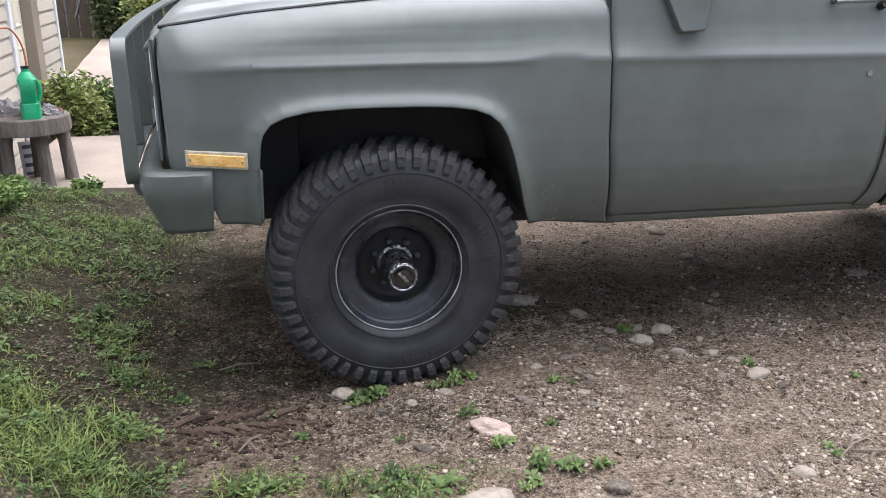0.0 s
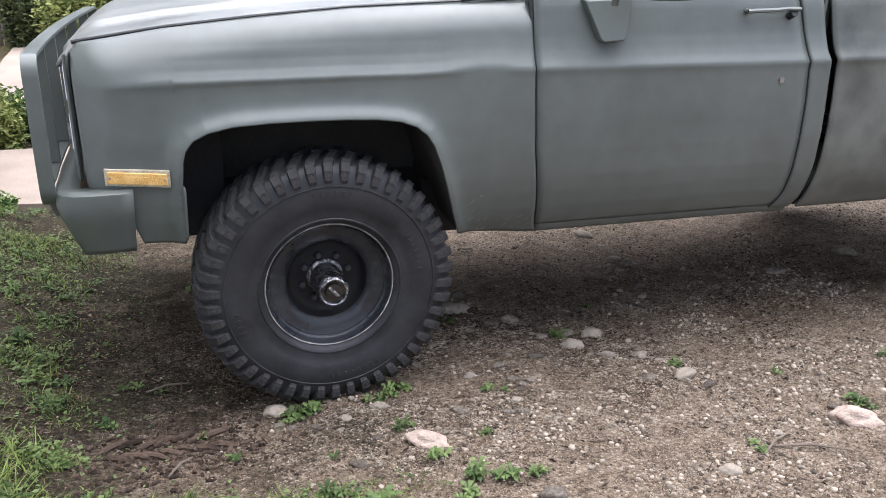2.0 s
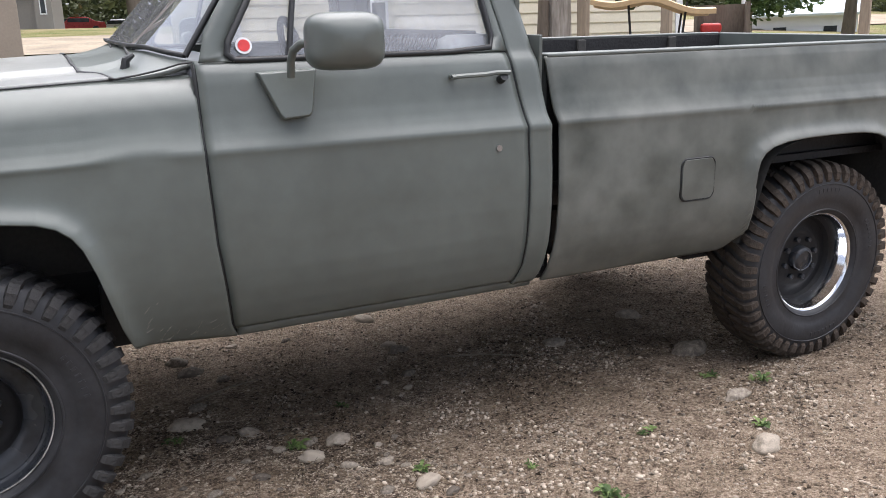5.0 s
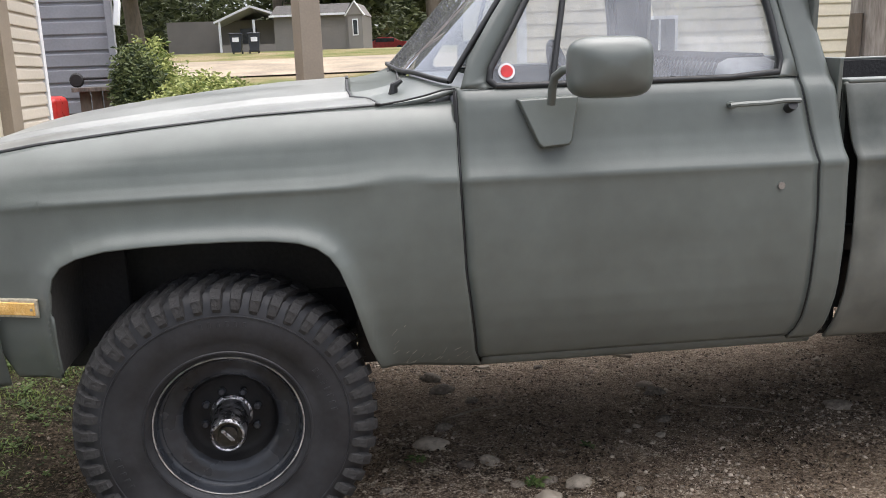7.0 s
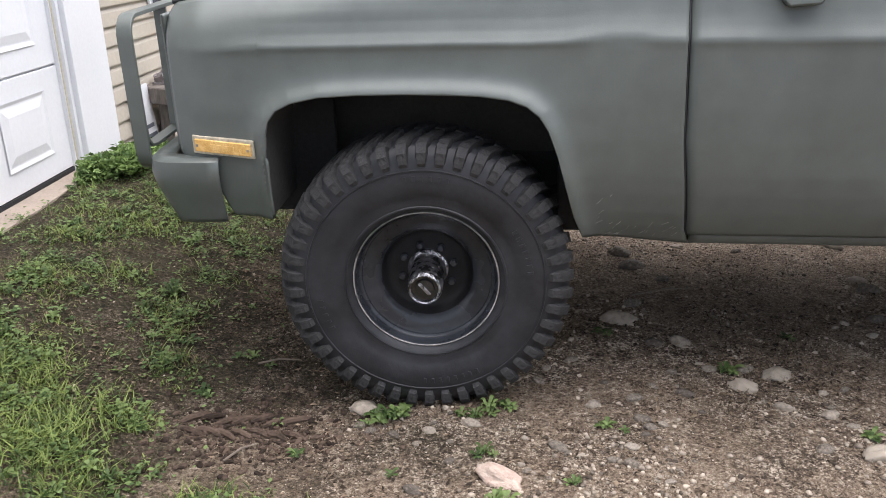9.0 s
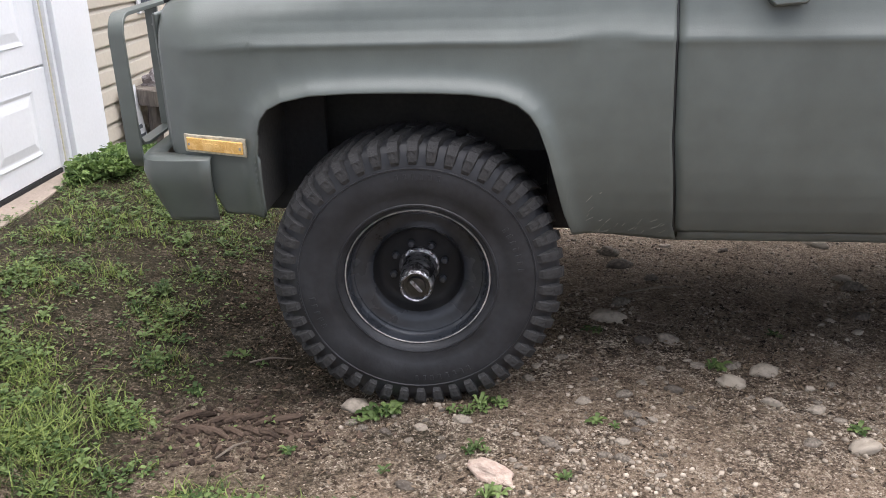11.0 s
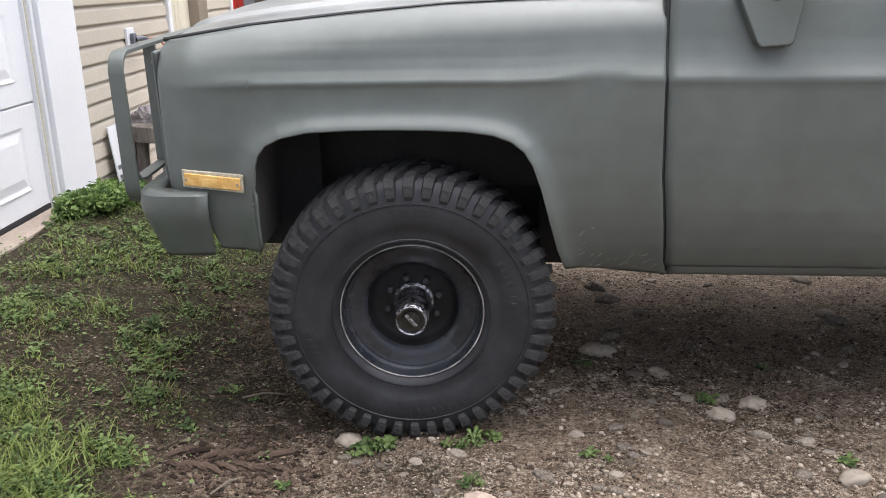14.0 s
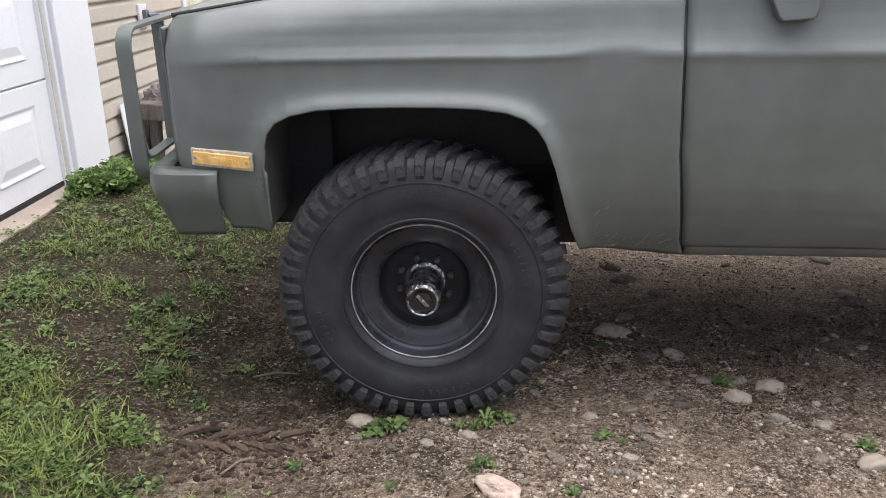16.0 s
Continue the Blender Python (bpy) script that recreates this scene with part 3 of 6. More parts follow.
def make_bed_side():
    bm = bmesh.new()
    def col_grid(fx, n, zb):
        out = []
        for k in range(n + 1):
            f = k / n
            col = []
            for j in range(81):
                g = j / 80
                z0 = zb(f)
                z = z0 + g * (1.425 - z0)
                x = fx(f, z)
                col.append((x, bed_y(x, z), z))
            out.append(col)
        grid(out, bm)
    def front(z):
        return lin(z, (0.572, 0.615, 0.75, 0.92, 1.175, 1.235, 1.42), (1.972, 1.980, 1.990, 1.996, 1.999, 1.988, 1.977))
    a, d = 3.41 - 0.474, 3.41 + 0.472
    col_grid(lambda f, z: front(z) + f * (a - front(z)), 40, lambda f: 0.572 + 0.083 * max(0.0, (f - 0.94) / 0.06))
    out = []
    for x, z in zip(_ax, _az):
        xx = 3.41 + float(x)
        out.append([(xx, bed_y(xx, z + g * (1.425 - z)), z + g * (1.425 - z)) for g in [k / 80 for k in range(81)]])
    grid(out, bm)
    col_grid(lambda f, z: d + f * (BED_END - d), 20, lambda f: 0.598)
    return bm


def build_bed():
    for ob in both("bed_side", make_bed_side, PAINT_WORN, 0.010, "patchy repainted bed side"):
        pass
    for y0, y1 in ((0.100, 0.17), (WIDTH - 0.17, WIDTH - 0.100)):
        part("bed_rail", box(1.985, y0, 1.418, BED_END, y1, 1.434), PAINT, truck, bevel=0.007)
    for y0 in (0.16, WIDTH - 0.175):
        part("bed_inner_side", box(1.99, y0, 0.95, BED_END, y0 + 0.015, 1.42), BLACK, truck, bevel=0.003)
        for x in (2.55, 3.3, 4.0):
            part("stake_pocket", box(x, y0 - (0.02 if y0 > 1 else -0.01), 0.95, x + 0.06, y0 + (0.035 if y0 < 1 else 0.0), 1.415), DUSTY, truck, bevel=0.006)
    part("bed_floor", box(1.99, 0.13, 0.92, BED_END, WIDTH - 0.13, 0.95), BLACK, truck)
    part("bed_front", box(1.985, 0.13, 0.62, 2.005, WIDTH - 0.13, 1.43), PAINT, truck, bevel=0.004)
    gate = part("tailgate", box(BED_END, 0.16, 0.86, BED_END + 0.05, WIDTH - 0.16, 1.43), PAINT, truck, bevel=0.008)
    part("rear_bumper", box(BED_END + 0.06, 0.08, 0.60, BED_END + 0.20, WIDTH - 0.08, 0.74), PAINT, truck, bevel=0.02)
    # fuel door
    rows = []
    for x in np.linspace(2.572, 2.738, 16):
        c = max(0.0, abs(x - 2.655) - 0.057)
        hz = 0.056 + math.sqrt(max(0.0, 0.026 ** 2 - c * c))
        rows.append([(x, bed_y(x, z) - 0.003, z) for z in np.linspace(0.92 - hz, 0.92 + hz, 8)])
    bm = grid(rows)
    fd = part("fuel_door", thick(bm, 0.004), PAINT_WORN, truck, "square fuel filler door", bevel=0.002)
    loop = []
    for cx, cz, a0 in ((2.712, 0.976, 0), (2.598, 0.976, 90), (2.598, 0.864, 180), (2.712, 0.864, 270)):
        for k in range(6):
            a = radians(a0 + 18 * k)
            px, pz = cx + 0.029 * math.cos(a), cz + 0.029 * math.sin(a)
            loop.append((px, bed_y(px, pz) - 0.0015, pz))
    loop.append(loop[0])
    part("fuel_door_gap", tube(loop, 0.0035, seg=6, caps=False), SEAL, truck)


def make_lug():
    """One tread bar: it rises out of the side wall and folds over the shoulder."""
    bm = bmesh.new()
    prof = ((0.376, 0.009, 0.0125), (0.392, 0.000, 0.0145), (0.425, 0.002, 0.0165), (0.450, 0.020, 0.0180), (0.459, 0.046, 0.0180), (0.461, 0.126, 0.0165))
    skew = (0.0, 0.0, 0.0, 0.002, 0.010, 0.045)
    a, b = [], []
    for k, (r, y, w) in enumerate(prof):
        a.append([bm.verts.new((u * w + skew[k], y, r)) for u in (-0.86, 0.86)])
        rr, yy = (r, y + 0.024) if k < 2 else (r - 0.026, y + (0.018 if k < 4 else 0.0))
        b.append([bm.verts.new((u * w * 1.15 + skew[k], yy, rr)) for u in (-1, 1)])
    for i in range(5):
        bm.faces.new((a[i][0], a[i][1], a[i + 1][1], a[i + 1][0]))
        bm.faces.new((b[i][0], a[i][0], a[i + 1][0], b[i + 1][0]))
        bm.faces.new((a[i][1], b[i][1], b[i + 1][1], a[i + 1][1]))
    bm.faces.new((a[0][1], a[0][0], b[0][0], b[0][1]))
    bm.faces.new((a[5][0], a[5][1], b[5][1], b[5][0]))
    return bm


lug_meshes = {}


def build_wheel(x, y, z, rear=False, flip=False, steer=0.0):
    """A wheel: mesh round the y axis, outer face at y = 0."""
    m = pose(x, y, z, 0, 0, 180 + steer if flip else steer)
    W = 0.27
    half = [(0.226, 0.052), (0.232, 0.034), (0.246, 0.020), (0.262, 0.016), (0.275, 0.018), (0.29, 0.011), (0.32, 0.004), (0.355, 0.003), (0.385, 0.008), (0.41, 0.017), (0.434, 0.032), (0.447, 0.056), (0.448, 0.10), (0.448, W / 2)]
    prof = half + [(r, W - yy) for r, yy in half[::-1][1:]]
    tyre = part("wheel", lathe(prof, 128), RUBBER, truck, "mud-caked military bar-tread tyre on a black steel wheel")
    tyre.matrix_basis = m
    N = 46
    if rear not in lug_meshes:
        bm = make_lug()
        bmesh.ops.recalc_face_normals(bm, faces=bm.faces)
        lug_meshes[rear] = bpy.data.meshes.new("tread_lug")
        bm.to_mesh(lug_meshes[rear])
        bm.free()
        lug_meshes[rear].materials.append(LUG_MUD if rear else LUG)
    for s in (0, 1):
        for k in range(N):
            a = 360 * (k + 0.5 * s) / N
            o = new("tread_lug", lug_meshes[rear])
            o.parent = tyre
            mm = pose(0, 0, 0, 0, a, 0)
            if s:
                mm = pose(0, W, 0) @ mm @ pose(0, 0, 0, 0, 0, 180)
            o.matrix_basis = mm
    # raised ring and flash lines on the side wall
    part("sidewall_rib", lathe([(0.366, 0.0055), (0.368, 0.0018), (0.371, 0.0018), (0.373, 0.0065)], 96), RUBBER, tyre)
    part("bead_rib", lathe([(0.247, 0.020), (0.249, 0.0150), (0.253, 0.0150), (0.256, 0.018)], 96), RUBBER, tyre)
    for mid, n, r in ((90, 6, 0.345), (22, 7, 0.325), (200, 5, 0.335), (-75, 8, 0.34)):
        for k in range(n):
            a = radians(mid + (k - n / 2) * 4.2)
            mk = part("raised_mark", box(-0.0045, -0.0016, -0.009, 0.0045, 0.003, 0.009), RUBBER, tyre, bevel=0.001)
            mk.matrix_basis = pose(r * math.cos(a), 0.0035, r * math.sin(a)) @ pose(0, 0, 0, 0, 90 - math.degrees(a), 0)
    # rim
    if not rear:
        rp = [(0.2290, 0.050), (0.2300, 0.040), (0.2275, 0.036), (0.2230, 0.038), (0.2200, 0.048), (0.2165, 0.060), (0.2110, 0.067), (0.2060, 0.069), (0.2040, 0.074), (0.1960, 0.077), (0.1800, 0.080), (0.1640, 0.085), (0.1540, 0.091), (0.1470, 0.100)]
        part("rim", lathe(rp, 96), RIM, tyre, "black painted steel rim")
        part("rim_centre", lathe([(0.1472, 0.0998), (0.1425, 0.112), (0.1380, 0.128), (0.1300, 0.138), (0.1180, 0.142), (0.050, 0.142)], 96), DISH, tyre, "dull black wheel dish")
        part("rim_edge", lathe([(0.2302, 0.0405), (0.2292, 0.0352), (0.2270, 0.0342), (0.2250, 0.0365)], 96), RIM_EDGE, tyre, "rim lip with the paint worn to metal")
        hp = [(0.066, 0.143), (0.066, 0.128), (0.058, 0.122), (0.056, 0.118), (0.0555, 0.060), (0.0545, 0.020), (0.0535, -0.014), (0.051, -0.024), (0.047, -0.028), (0.043, -0.026), (0.042, -0.016)]
        hub = part("hub", lathe(hp, 48), HUB_METAL, tyre, "greasy silver locking hub")
        part("hub_face", lathe([(0.0425, -0.015), (0.030, -0.014), (0.028, -0.020), (0.010, -0.021), (0.0005, -0.021)], 32), GREASE, hub, "greasy black hub dial")
        part("hub_dial", box(-0.025, -0.027, -0.005, 0.025, -0.020, 0.005), HUB_METAL, hub, bevel=0.002).matrix_basis = pose(0, 0, 0, 0, 50, 0)
        nut_r, nut_y, nut_h = 0.0865, 0.142, 0.024
    else:
        rp = [(0.2335, 0.048), (0.2345, 0.040), (0.231, 0.036), (0.225, 0.040), (0.222, 0.050), (0.214, 0.075), (0.205, 0.10), (0.20, 0.135)]
        part("rim", lathe(rp, 96), CHROME, tyre, "polished outer rim")
        rp = [(0.201, 0.13), (0.19, 0.15), (0.165, 0.150), (0.14, 0.135), (0.125, 0.128), (0.11, 0.130), (0.05, 0.130)]
        part("rim_centre", lathe(rp, 96), DISH, tyre)
        hub = part("hub", lathe([(0.060, 0.131), (0.057, 0.10), (0.050, 0.092), (0.040, 0.090), (0.038, 0.098), (0.0005, 0.098)], 40), RIM, tyre)
        nut_r, nut_y, nut_h = 0.095, 0.130, 0.022
    for k in range(8):
        a = 2 * math.pi * (k + 0.35) / 8
        c, s = math.cos(a), math.sin(a)
        bm = lathe([(0.0125, 0.0), (0.0125, -nut_h * 0.8), (0.009, -nut_h), (0.0005, -nut_h)], 6)
        nut = part("lug_nut", bm, RIM, tyre, smooth=False)
        nut.matrix_basis = pose(nut_r * c, nut_y, nut_r * s)
    part("brake_drum", lathe([(0.17, 0.15), (0.17, 0.27), (0.001, 0.27)], 32), BLACK, tyre)
    return tyre


def build_wheels():
    build_wheel(-0.004, -0.027, 0.456, steer=3.0)
    build_wheel(-0.004, WIDTH + 0.027, 0.452, flip=True, steer=3.0)
    build_wheel(3.41, 0.015, 0.452, rear=True)
    build_wheel(3.41, WIDTH - 0.015, 0.452, rear=True, flip=True)


def build_under():
    for y in (0.50, WIDTH - 0.58):
        part("frame_rail", box(-0.72, y, 0.60, 4.4, y + 0.08, 0.74), BLACK, truck, bevel=0.006)
    for x in (0.0, 3.41):
        part("axle", tube([(x, 0.25, 0.45), (x, WIDTH - 0.25, 0.45)], 0.045, seg=16), BLACK, truck)
        part("differential", lathe([(0.001, -0.14), (0.10, -0.10), (0.15, 0), (0.10, 0.10), (0.001, 0.14)], 20), BLACK, truck).matrix_basis = pose(x, 0.75 if x < 1 else 1.0, 0.45)
        for y in (0.42, WIDTH - 0.48):
            pts = [(x + u, y + 0.03, 0.53 + 0.14 * (u / 0.55) ** 2) for u in np.linspace(-0.6, 0.6, 13)]
            part("leaf_spring", tube(pts, 0.028, seg=6), BLACK, truck)
    part("gearbox", box(0.55, 0.85, 0.58, 1.4, 1.15, 0.80), BLACK, truck, bevel=0.04)
    for y in (0.28, WIDTH - 0.36):
        part("spring_hanger", box(2.84, y, 0.475, 3.02, y + 0.08, 0.62), BLACK, truck, bevel=0.03)
    part("engine_pan", box(-0.45, 0.65, 0.55, 0.5, 1.35, 1.1), BLACK, truck, bevel=0.05)
    for y0 in (0.30, WIDTH - 0.33):
        part("splash_shield", box(-0.60, y0, 0.58, -0.33, y0 + 0.03, 1.00), BLACK, truck, bevel=0.006)
        part("splash_shield", box(0.40, y0, 0.52, 0.68, y0 + 0.03, 0.74), BLACK, truck, bevel=0.006)
    # wheel houses
    for cx, s in ((0.0, 1), (3.41, -1)):
        for far_side in (0, 1):
            rows = []
            lip = [(fender_y(xx, zz) if cx < 1 else bed_y(cx + s * xx, zz)) + 0.003 for xx, zz in zip(ARCH_X, ARCH_Z)]
            rows.append([(cx + s * xx, (WIDTH - y) if far_side else y, zz + 0.002) for xx, zz, y in zip(ARCH_X, ARCH_Z, lip)])
            for y in (0.05, 0.10, 0.30, 0.50):
                rows.append([(cx + s * (xx * 1.01), (WIDTH - y) if far_side else y, zz + 0.006) for xx, zz in zip(ARCH_X, ARCH_Z)])
            part("wheel_house", grid(rows), DUSTY, truck)
            yy = 0.50
            rows = [[(cx + s * xx * 1.01, (WIDTH - yy) if far_side else yy, zz + 0.006) for xx, zz in zip(ARCH_X, ARCH_Z)], [(cx + s * xx * 1.01, (WIDTH - yy) if far_side else yy, 0.74) for xx in ARCH_X]]
            part("inner_wing", grid(rows), DUSTY, truck)


def build_trim():
    # front bumper wraps round the corner
    sec = ((0.0, 0.842), (-0.004, 0.80), (0.004, 0.765), (0.030, 0.70), (0.052, 0.650), (0.057, 0.634))
    rows = []
    plan = [(-0.618, 0.0), (-0.66, -0.004), (-0.735, -0.008), (-0.792, -0.003), (-0.826, 0.016), (-0.846, 0.052), (-0.856, 0.11), (-0.872, 0.4), (-0.886, 1.01)]
    plan = plan + [(x, WIDTH - y) for x, y in plan[::-1][1:]]
    for i, (x, y) in enumerate(plan):
        y -= 0.015
        p = Vector(plan[max(0, i - 1)])
        q = Vector(plan[min(len(plan) - 1, i + 1)])
        t = (q - p).normalized()
        nrm = Vector((t.y, -t.x))
        r = []
        for inset, z in sec:
            back = (0.842 - z) * -0.04 if i in (0, len(plan) - 1) else 0.0
            xx, yy = x + nrm.x * inset, y + nrm.y * inset
            r.append((xx + back, yy, z))
        # fold over the top edge
        r.insert(0, (x + nrm.x * 0.07, y + nrm.y * 0.07, 0.848))
        r.insert(1, (x + nrm.x * 0.012, y + nrm.y * 0.012, 0.850))
        rows.append(r)
    bumper = part("front_bumper", grid(rows), PAINT, truck, "painted steel bumper with chipped edges")
    mo = bumper.modifiers.new("sheet", "SOLIDIFY")
    mo.thickness, mo.offset = 0.006, 0
    # side marker lamps
    for far_side in (0, 1):
        fy = (lambda v: WIDTH - v) if far_side else (lambda v: v)
        ya, yb = fender_y(-0.70, 0.89) - 0.002, fender_y(-0.503, 0.88) - 0.002

        def lamp(x0, x1, z0, z1, out, inn):
            bm = bmesh.new()
            f = [(x0, z0), (x1, z0), (x1, z1), (x0, z1)]
            s = lambda x, o: fy(ya + (yb - ya) * (x + 0.70) / 0.197 - o)
            tip = lambda x: -0.012 * (x + 0.70) / 0.197
            a = [bm.verts.new((x, s(x, out), z + tip(x))) for x, z in f]
            b = [bm.verts.new((x, s(x, -inn), z + tip(x))) for x, z in f]
            bm.faces.new(a)
            bm.faces.new(b)
            for i in range(4):
                bm.faces.new((a[i], a[(i + 1) % 4], b[(i + 1) % 4], b[i]))
            return bm

        mk = part("marker_lamp", lamp(-0.700, -0.503, 0.865, 0.920, 0.006, 0.01), CREAM, truck, "faded cream bezel", bevel=0.003)
        part("lens", lamp(-0.691, -0.512, 0.873, 0.911, 0.012, 0.0), AMBER, mk, "amber side marker lens", bevel=0.003)
        part("lens_bar", lamp(-0.640, -0.565, 0.885, 0.899, 0.0135, 0.0), AMBER, mk)
        for x in (-0.683, -0.520):
            part("screw", lamp(x - 0.003, x + 0.003, 0.888, 0.895, 0.0140, 0.0), WORN_STEEL, mk)
        # mirror on its bracket
        fz = side(1.35)
        bm = bmesh.new()
        base = [(0.916, 1.414), (1.104, 1.420), (1.076, 1.288), (1.066, 1.276), (0.984, 1.270), (0.972, 1.282)]
        lay = []
        for o, k in ((-0.002, 1.0), (0.030, 1.0), (0.038, 0.95)):
            cx, cz = 1.0, 1.36
            lay.append([bm.verts.new((cx + (x - cx) * k, fy(side(z) - o), cz + (z - cz) * k)) for x, z in base])
        for a, b in zip(lay, lay[1:]):
            for i in range(6):
                bm.faces.new((a[i], a[(i + 1) % 6], b[(i + 1) % 6], b[i]))
        bm.faces.new(lay[-1])
        part("mirror_bracket", bm, PAINT, truck, bevel=0.004)
        part("mirror_arm", tube([(1.005, fy(0.0), 1.40), (1.005, fy(-0.012), 1.45), (1.008, fy(-0.03), 1.480), (1.025, fy(-0.06), 1.500), (1.06, fy(-0.09), 1.505)], 0.013), PAINT, truck)
        bm = bmesh.new()
        cx, cz, w, h = 1.134, 1.506, 0.119, 0.083
        rows = []
        for o, k in ((-0.005, 0.30), (-0.018, 0.70), (-0.035, 0.90), (-0.06, 0.99), (-0.085, 1.0), (-0.10, 0.985), (-0.105, 0.94)):
            r = []
            for a in np.linspace(0, 2 * math.pi, 48, endpoint=False):
                c, s = math.cos(a), math.sin(a)
                e = 4.2
                rad = (abs(c) ** e + abs(s) ** e) ** (-1 / e)
                r.append((cx + w * k * rad * c, fy(-0.145 - o - 0.075), cz + h * k * rad * s))
            rows.append(r)
        grid(rows, bm, close=True)
        bm.faces.new([v for v in bm.verts][:48])
        bm.faces.new([v for v in bm.verts][-48:])
        part("mirror_head", bm, PAINT, truck, "rounded painted mirror shell")
        # door handle and lock
        bar = [(1.572, 1.371), (1.60, 1.373), (1.70, 1.375), (1.745, 1.379), (1.80, 1.378)]
        hd = part("door_handle", grid([[(x, fy(side(z) - 0.034), z + 0.008), (x, fy(side(z) - 0.040), z + 0.002), (x, fy(side(z) - 0.040), z - 0.004), (x, fy(side(z) - 0.032), z - 0.008), (x, fy(side(z) - 0.024), z), (x, fy(side(z) - 0.034), z + 0.008)] for x, z in bar]), PAINT, truck)
        part("handle_foot", tube([(1.585, fy(side(1.37)), 1.371), (1.585, fy(side(1.37) - 0.034), 1.371)], 0.010), PAINT, hd)
        part("handle_foot", tube([(1.775, fy(side(1.355)), 1.352), (1.775, fy(side(1.355) - 0.030), 1.366)], 0.016), SEAL, hd)
        part("door_lock", tube([(1.738, fy(side(1.121) + 0.002), 1.121), (1.738, fy(side(1.121) - 0.006), 1.121)], 0.0115), WORN_STEEL, truck)
    # round sticker on the vent glass
    st = part("sticker", lathe([(0.0005, 0.0), (0.026, 0.0), (0.026, 0.002)], 32), WHITE, truck, "round red and white sticker on the vent glass")
    st.matrix_basis = pose(0.900, upper_y(1.494) + 0.014, 1.494, -18, 0, 0)
    dot = part("sticker_disc", lathe([(0.0005, -0.0015), (0.019, -0.0015), (0.019, 0.0)], 32), RED_VINYL, st)
    # wipers parked on the cowl
    for y0, y1 in ((0.42, 1.0), (1.02, 1.6)):
        zc = 1.445
        wp = part("wiper", tube([(0.60, y0, zc), (0.585, y0 + 0.04, zc + 0.03), (0.60, (y0 + y1) / 2, zc + 0.05), (0.60, y1, zc + 0.05)], [0.007, 0.005, 0.004, 0.003], seg=8), SEAL, truck)
        part("pivot", tube([(0.60, y0, zc - 0.03), (0.60, y0, zc + 0.015)], 0.012), SEAL, wp)
        part("blade", tube([(0.615, y0 + 0.12, zc + 0.035), (0.61, y1 + 0.1, zc + 0.05)], 0.006, seg=6), SEAL, wp)
    part("washer_nozzle", tube([(0.56, 0.30, hood_z(0.56, 0.30)), (0.565, 0.30, hood_z(0.56, 0.30) + 0.03), (0.59, 0.30, hood_z(0.56, 0.30) + 0.045)], [0.016, 0.013, 0.006], seg=8), SEAL, truck)
    # black filler boxes, added to shade the gap between cab and bed
    part("cab_bed_gap_fill", box(1.915, 0.132, 0.575, 2.02, WIDTH - 0.132, 1.40), BLACK, truck)
    part("cab_bed_gap_fill", box(1.89, 0.150, 0.66, 2.05, WIDTH - 0.150, 0.90), BLACK, truck)


def build_gaps():
    """Dark gutters under the panel joints."""
    for far_side in (0, 1):
        fy = (lambda v: WIDTH - v) if far_side else (lambda v: v)
        line = [(x, fy(0.151), lin(x, SEAM_X, SEAM_Z) + 0.002) for x in np.linspace(-0.76, 0.50, 30)]
        part("hood_gutter", tube(line, [0.0065 - 0.0045 * ease(-0.3, 0.3, x) for x in np.linspace(-0.76, 0.50, 30)], seg=8), SEAL, truck)
        line = [(0.498, fy(0.150), 1.412), (0.515, fy(0.146), 1.409), (0.58, fy(0.143), 1.418), (0.65, fy(0.141), 1.432), (0.70, fy(0.136), 1.446), (0.738, fy(0.124), 1.450)]
        part("cowl_gutter", tube(line, [0.005, 0.0035, 0.003, 0.003, 0.003, 0.003], seg=8), SEAL, truck)
        line = [(0.505 - 0.09 * ease(0.15, 0.42, y), fy(y), hood_z(0.45, max(y, 0.16)) - 0.002) for y in np.linspace(0.150, 0.95, 20)]
        part("cowl_gutter", tube(line, 0.006, seg=8), SEAL, truck)
        line = [(door_front(z), fy(side(z) + 0.016), z) for z in np.linspace(0.60, 1.44, 24)]
        part("door_gutter", tube(line, 0.009, seg=6), SEAL, truck)
        line = [(door_rear(z), fy((side(z) if z < 1.44 else upper_y(z)) + 0.016), z) for z in np.linspace(0.62, 1.85, 40)]
        part("door_gutter", tube(line, 0.009, seg=6), SEAL, truck)


def build_scuffs():
    """Pale scratches low on the near front fender, behind the wheel."""
    r = random.Random(31)
    for k in range(26):
        x, z = r.uniform(0.53, 0.74), 0.592 + 0.05 * r.random() ** 2
        if k > 20:
            x, z = r.uniform(0.50, 0.56), r.uniform(0.64, 0.74)
        a, L = radians(r.uniform(15, 60)), r.uniform(0.006, 0.024)
        line = [(x + math.cos(a) * L * u, z + math.sin(a) * L * u + 0.003 * u * u) for u in np.linspace(0, 1, 4)]
        part("scratch", tube([(p, fender_y(p, q) - 0.0002, q) for p, q in line], 0.0009, seg=5), SCUFF, truck)


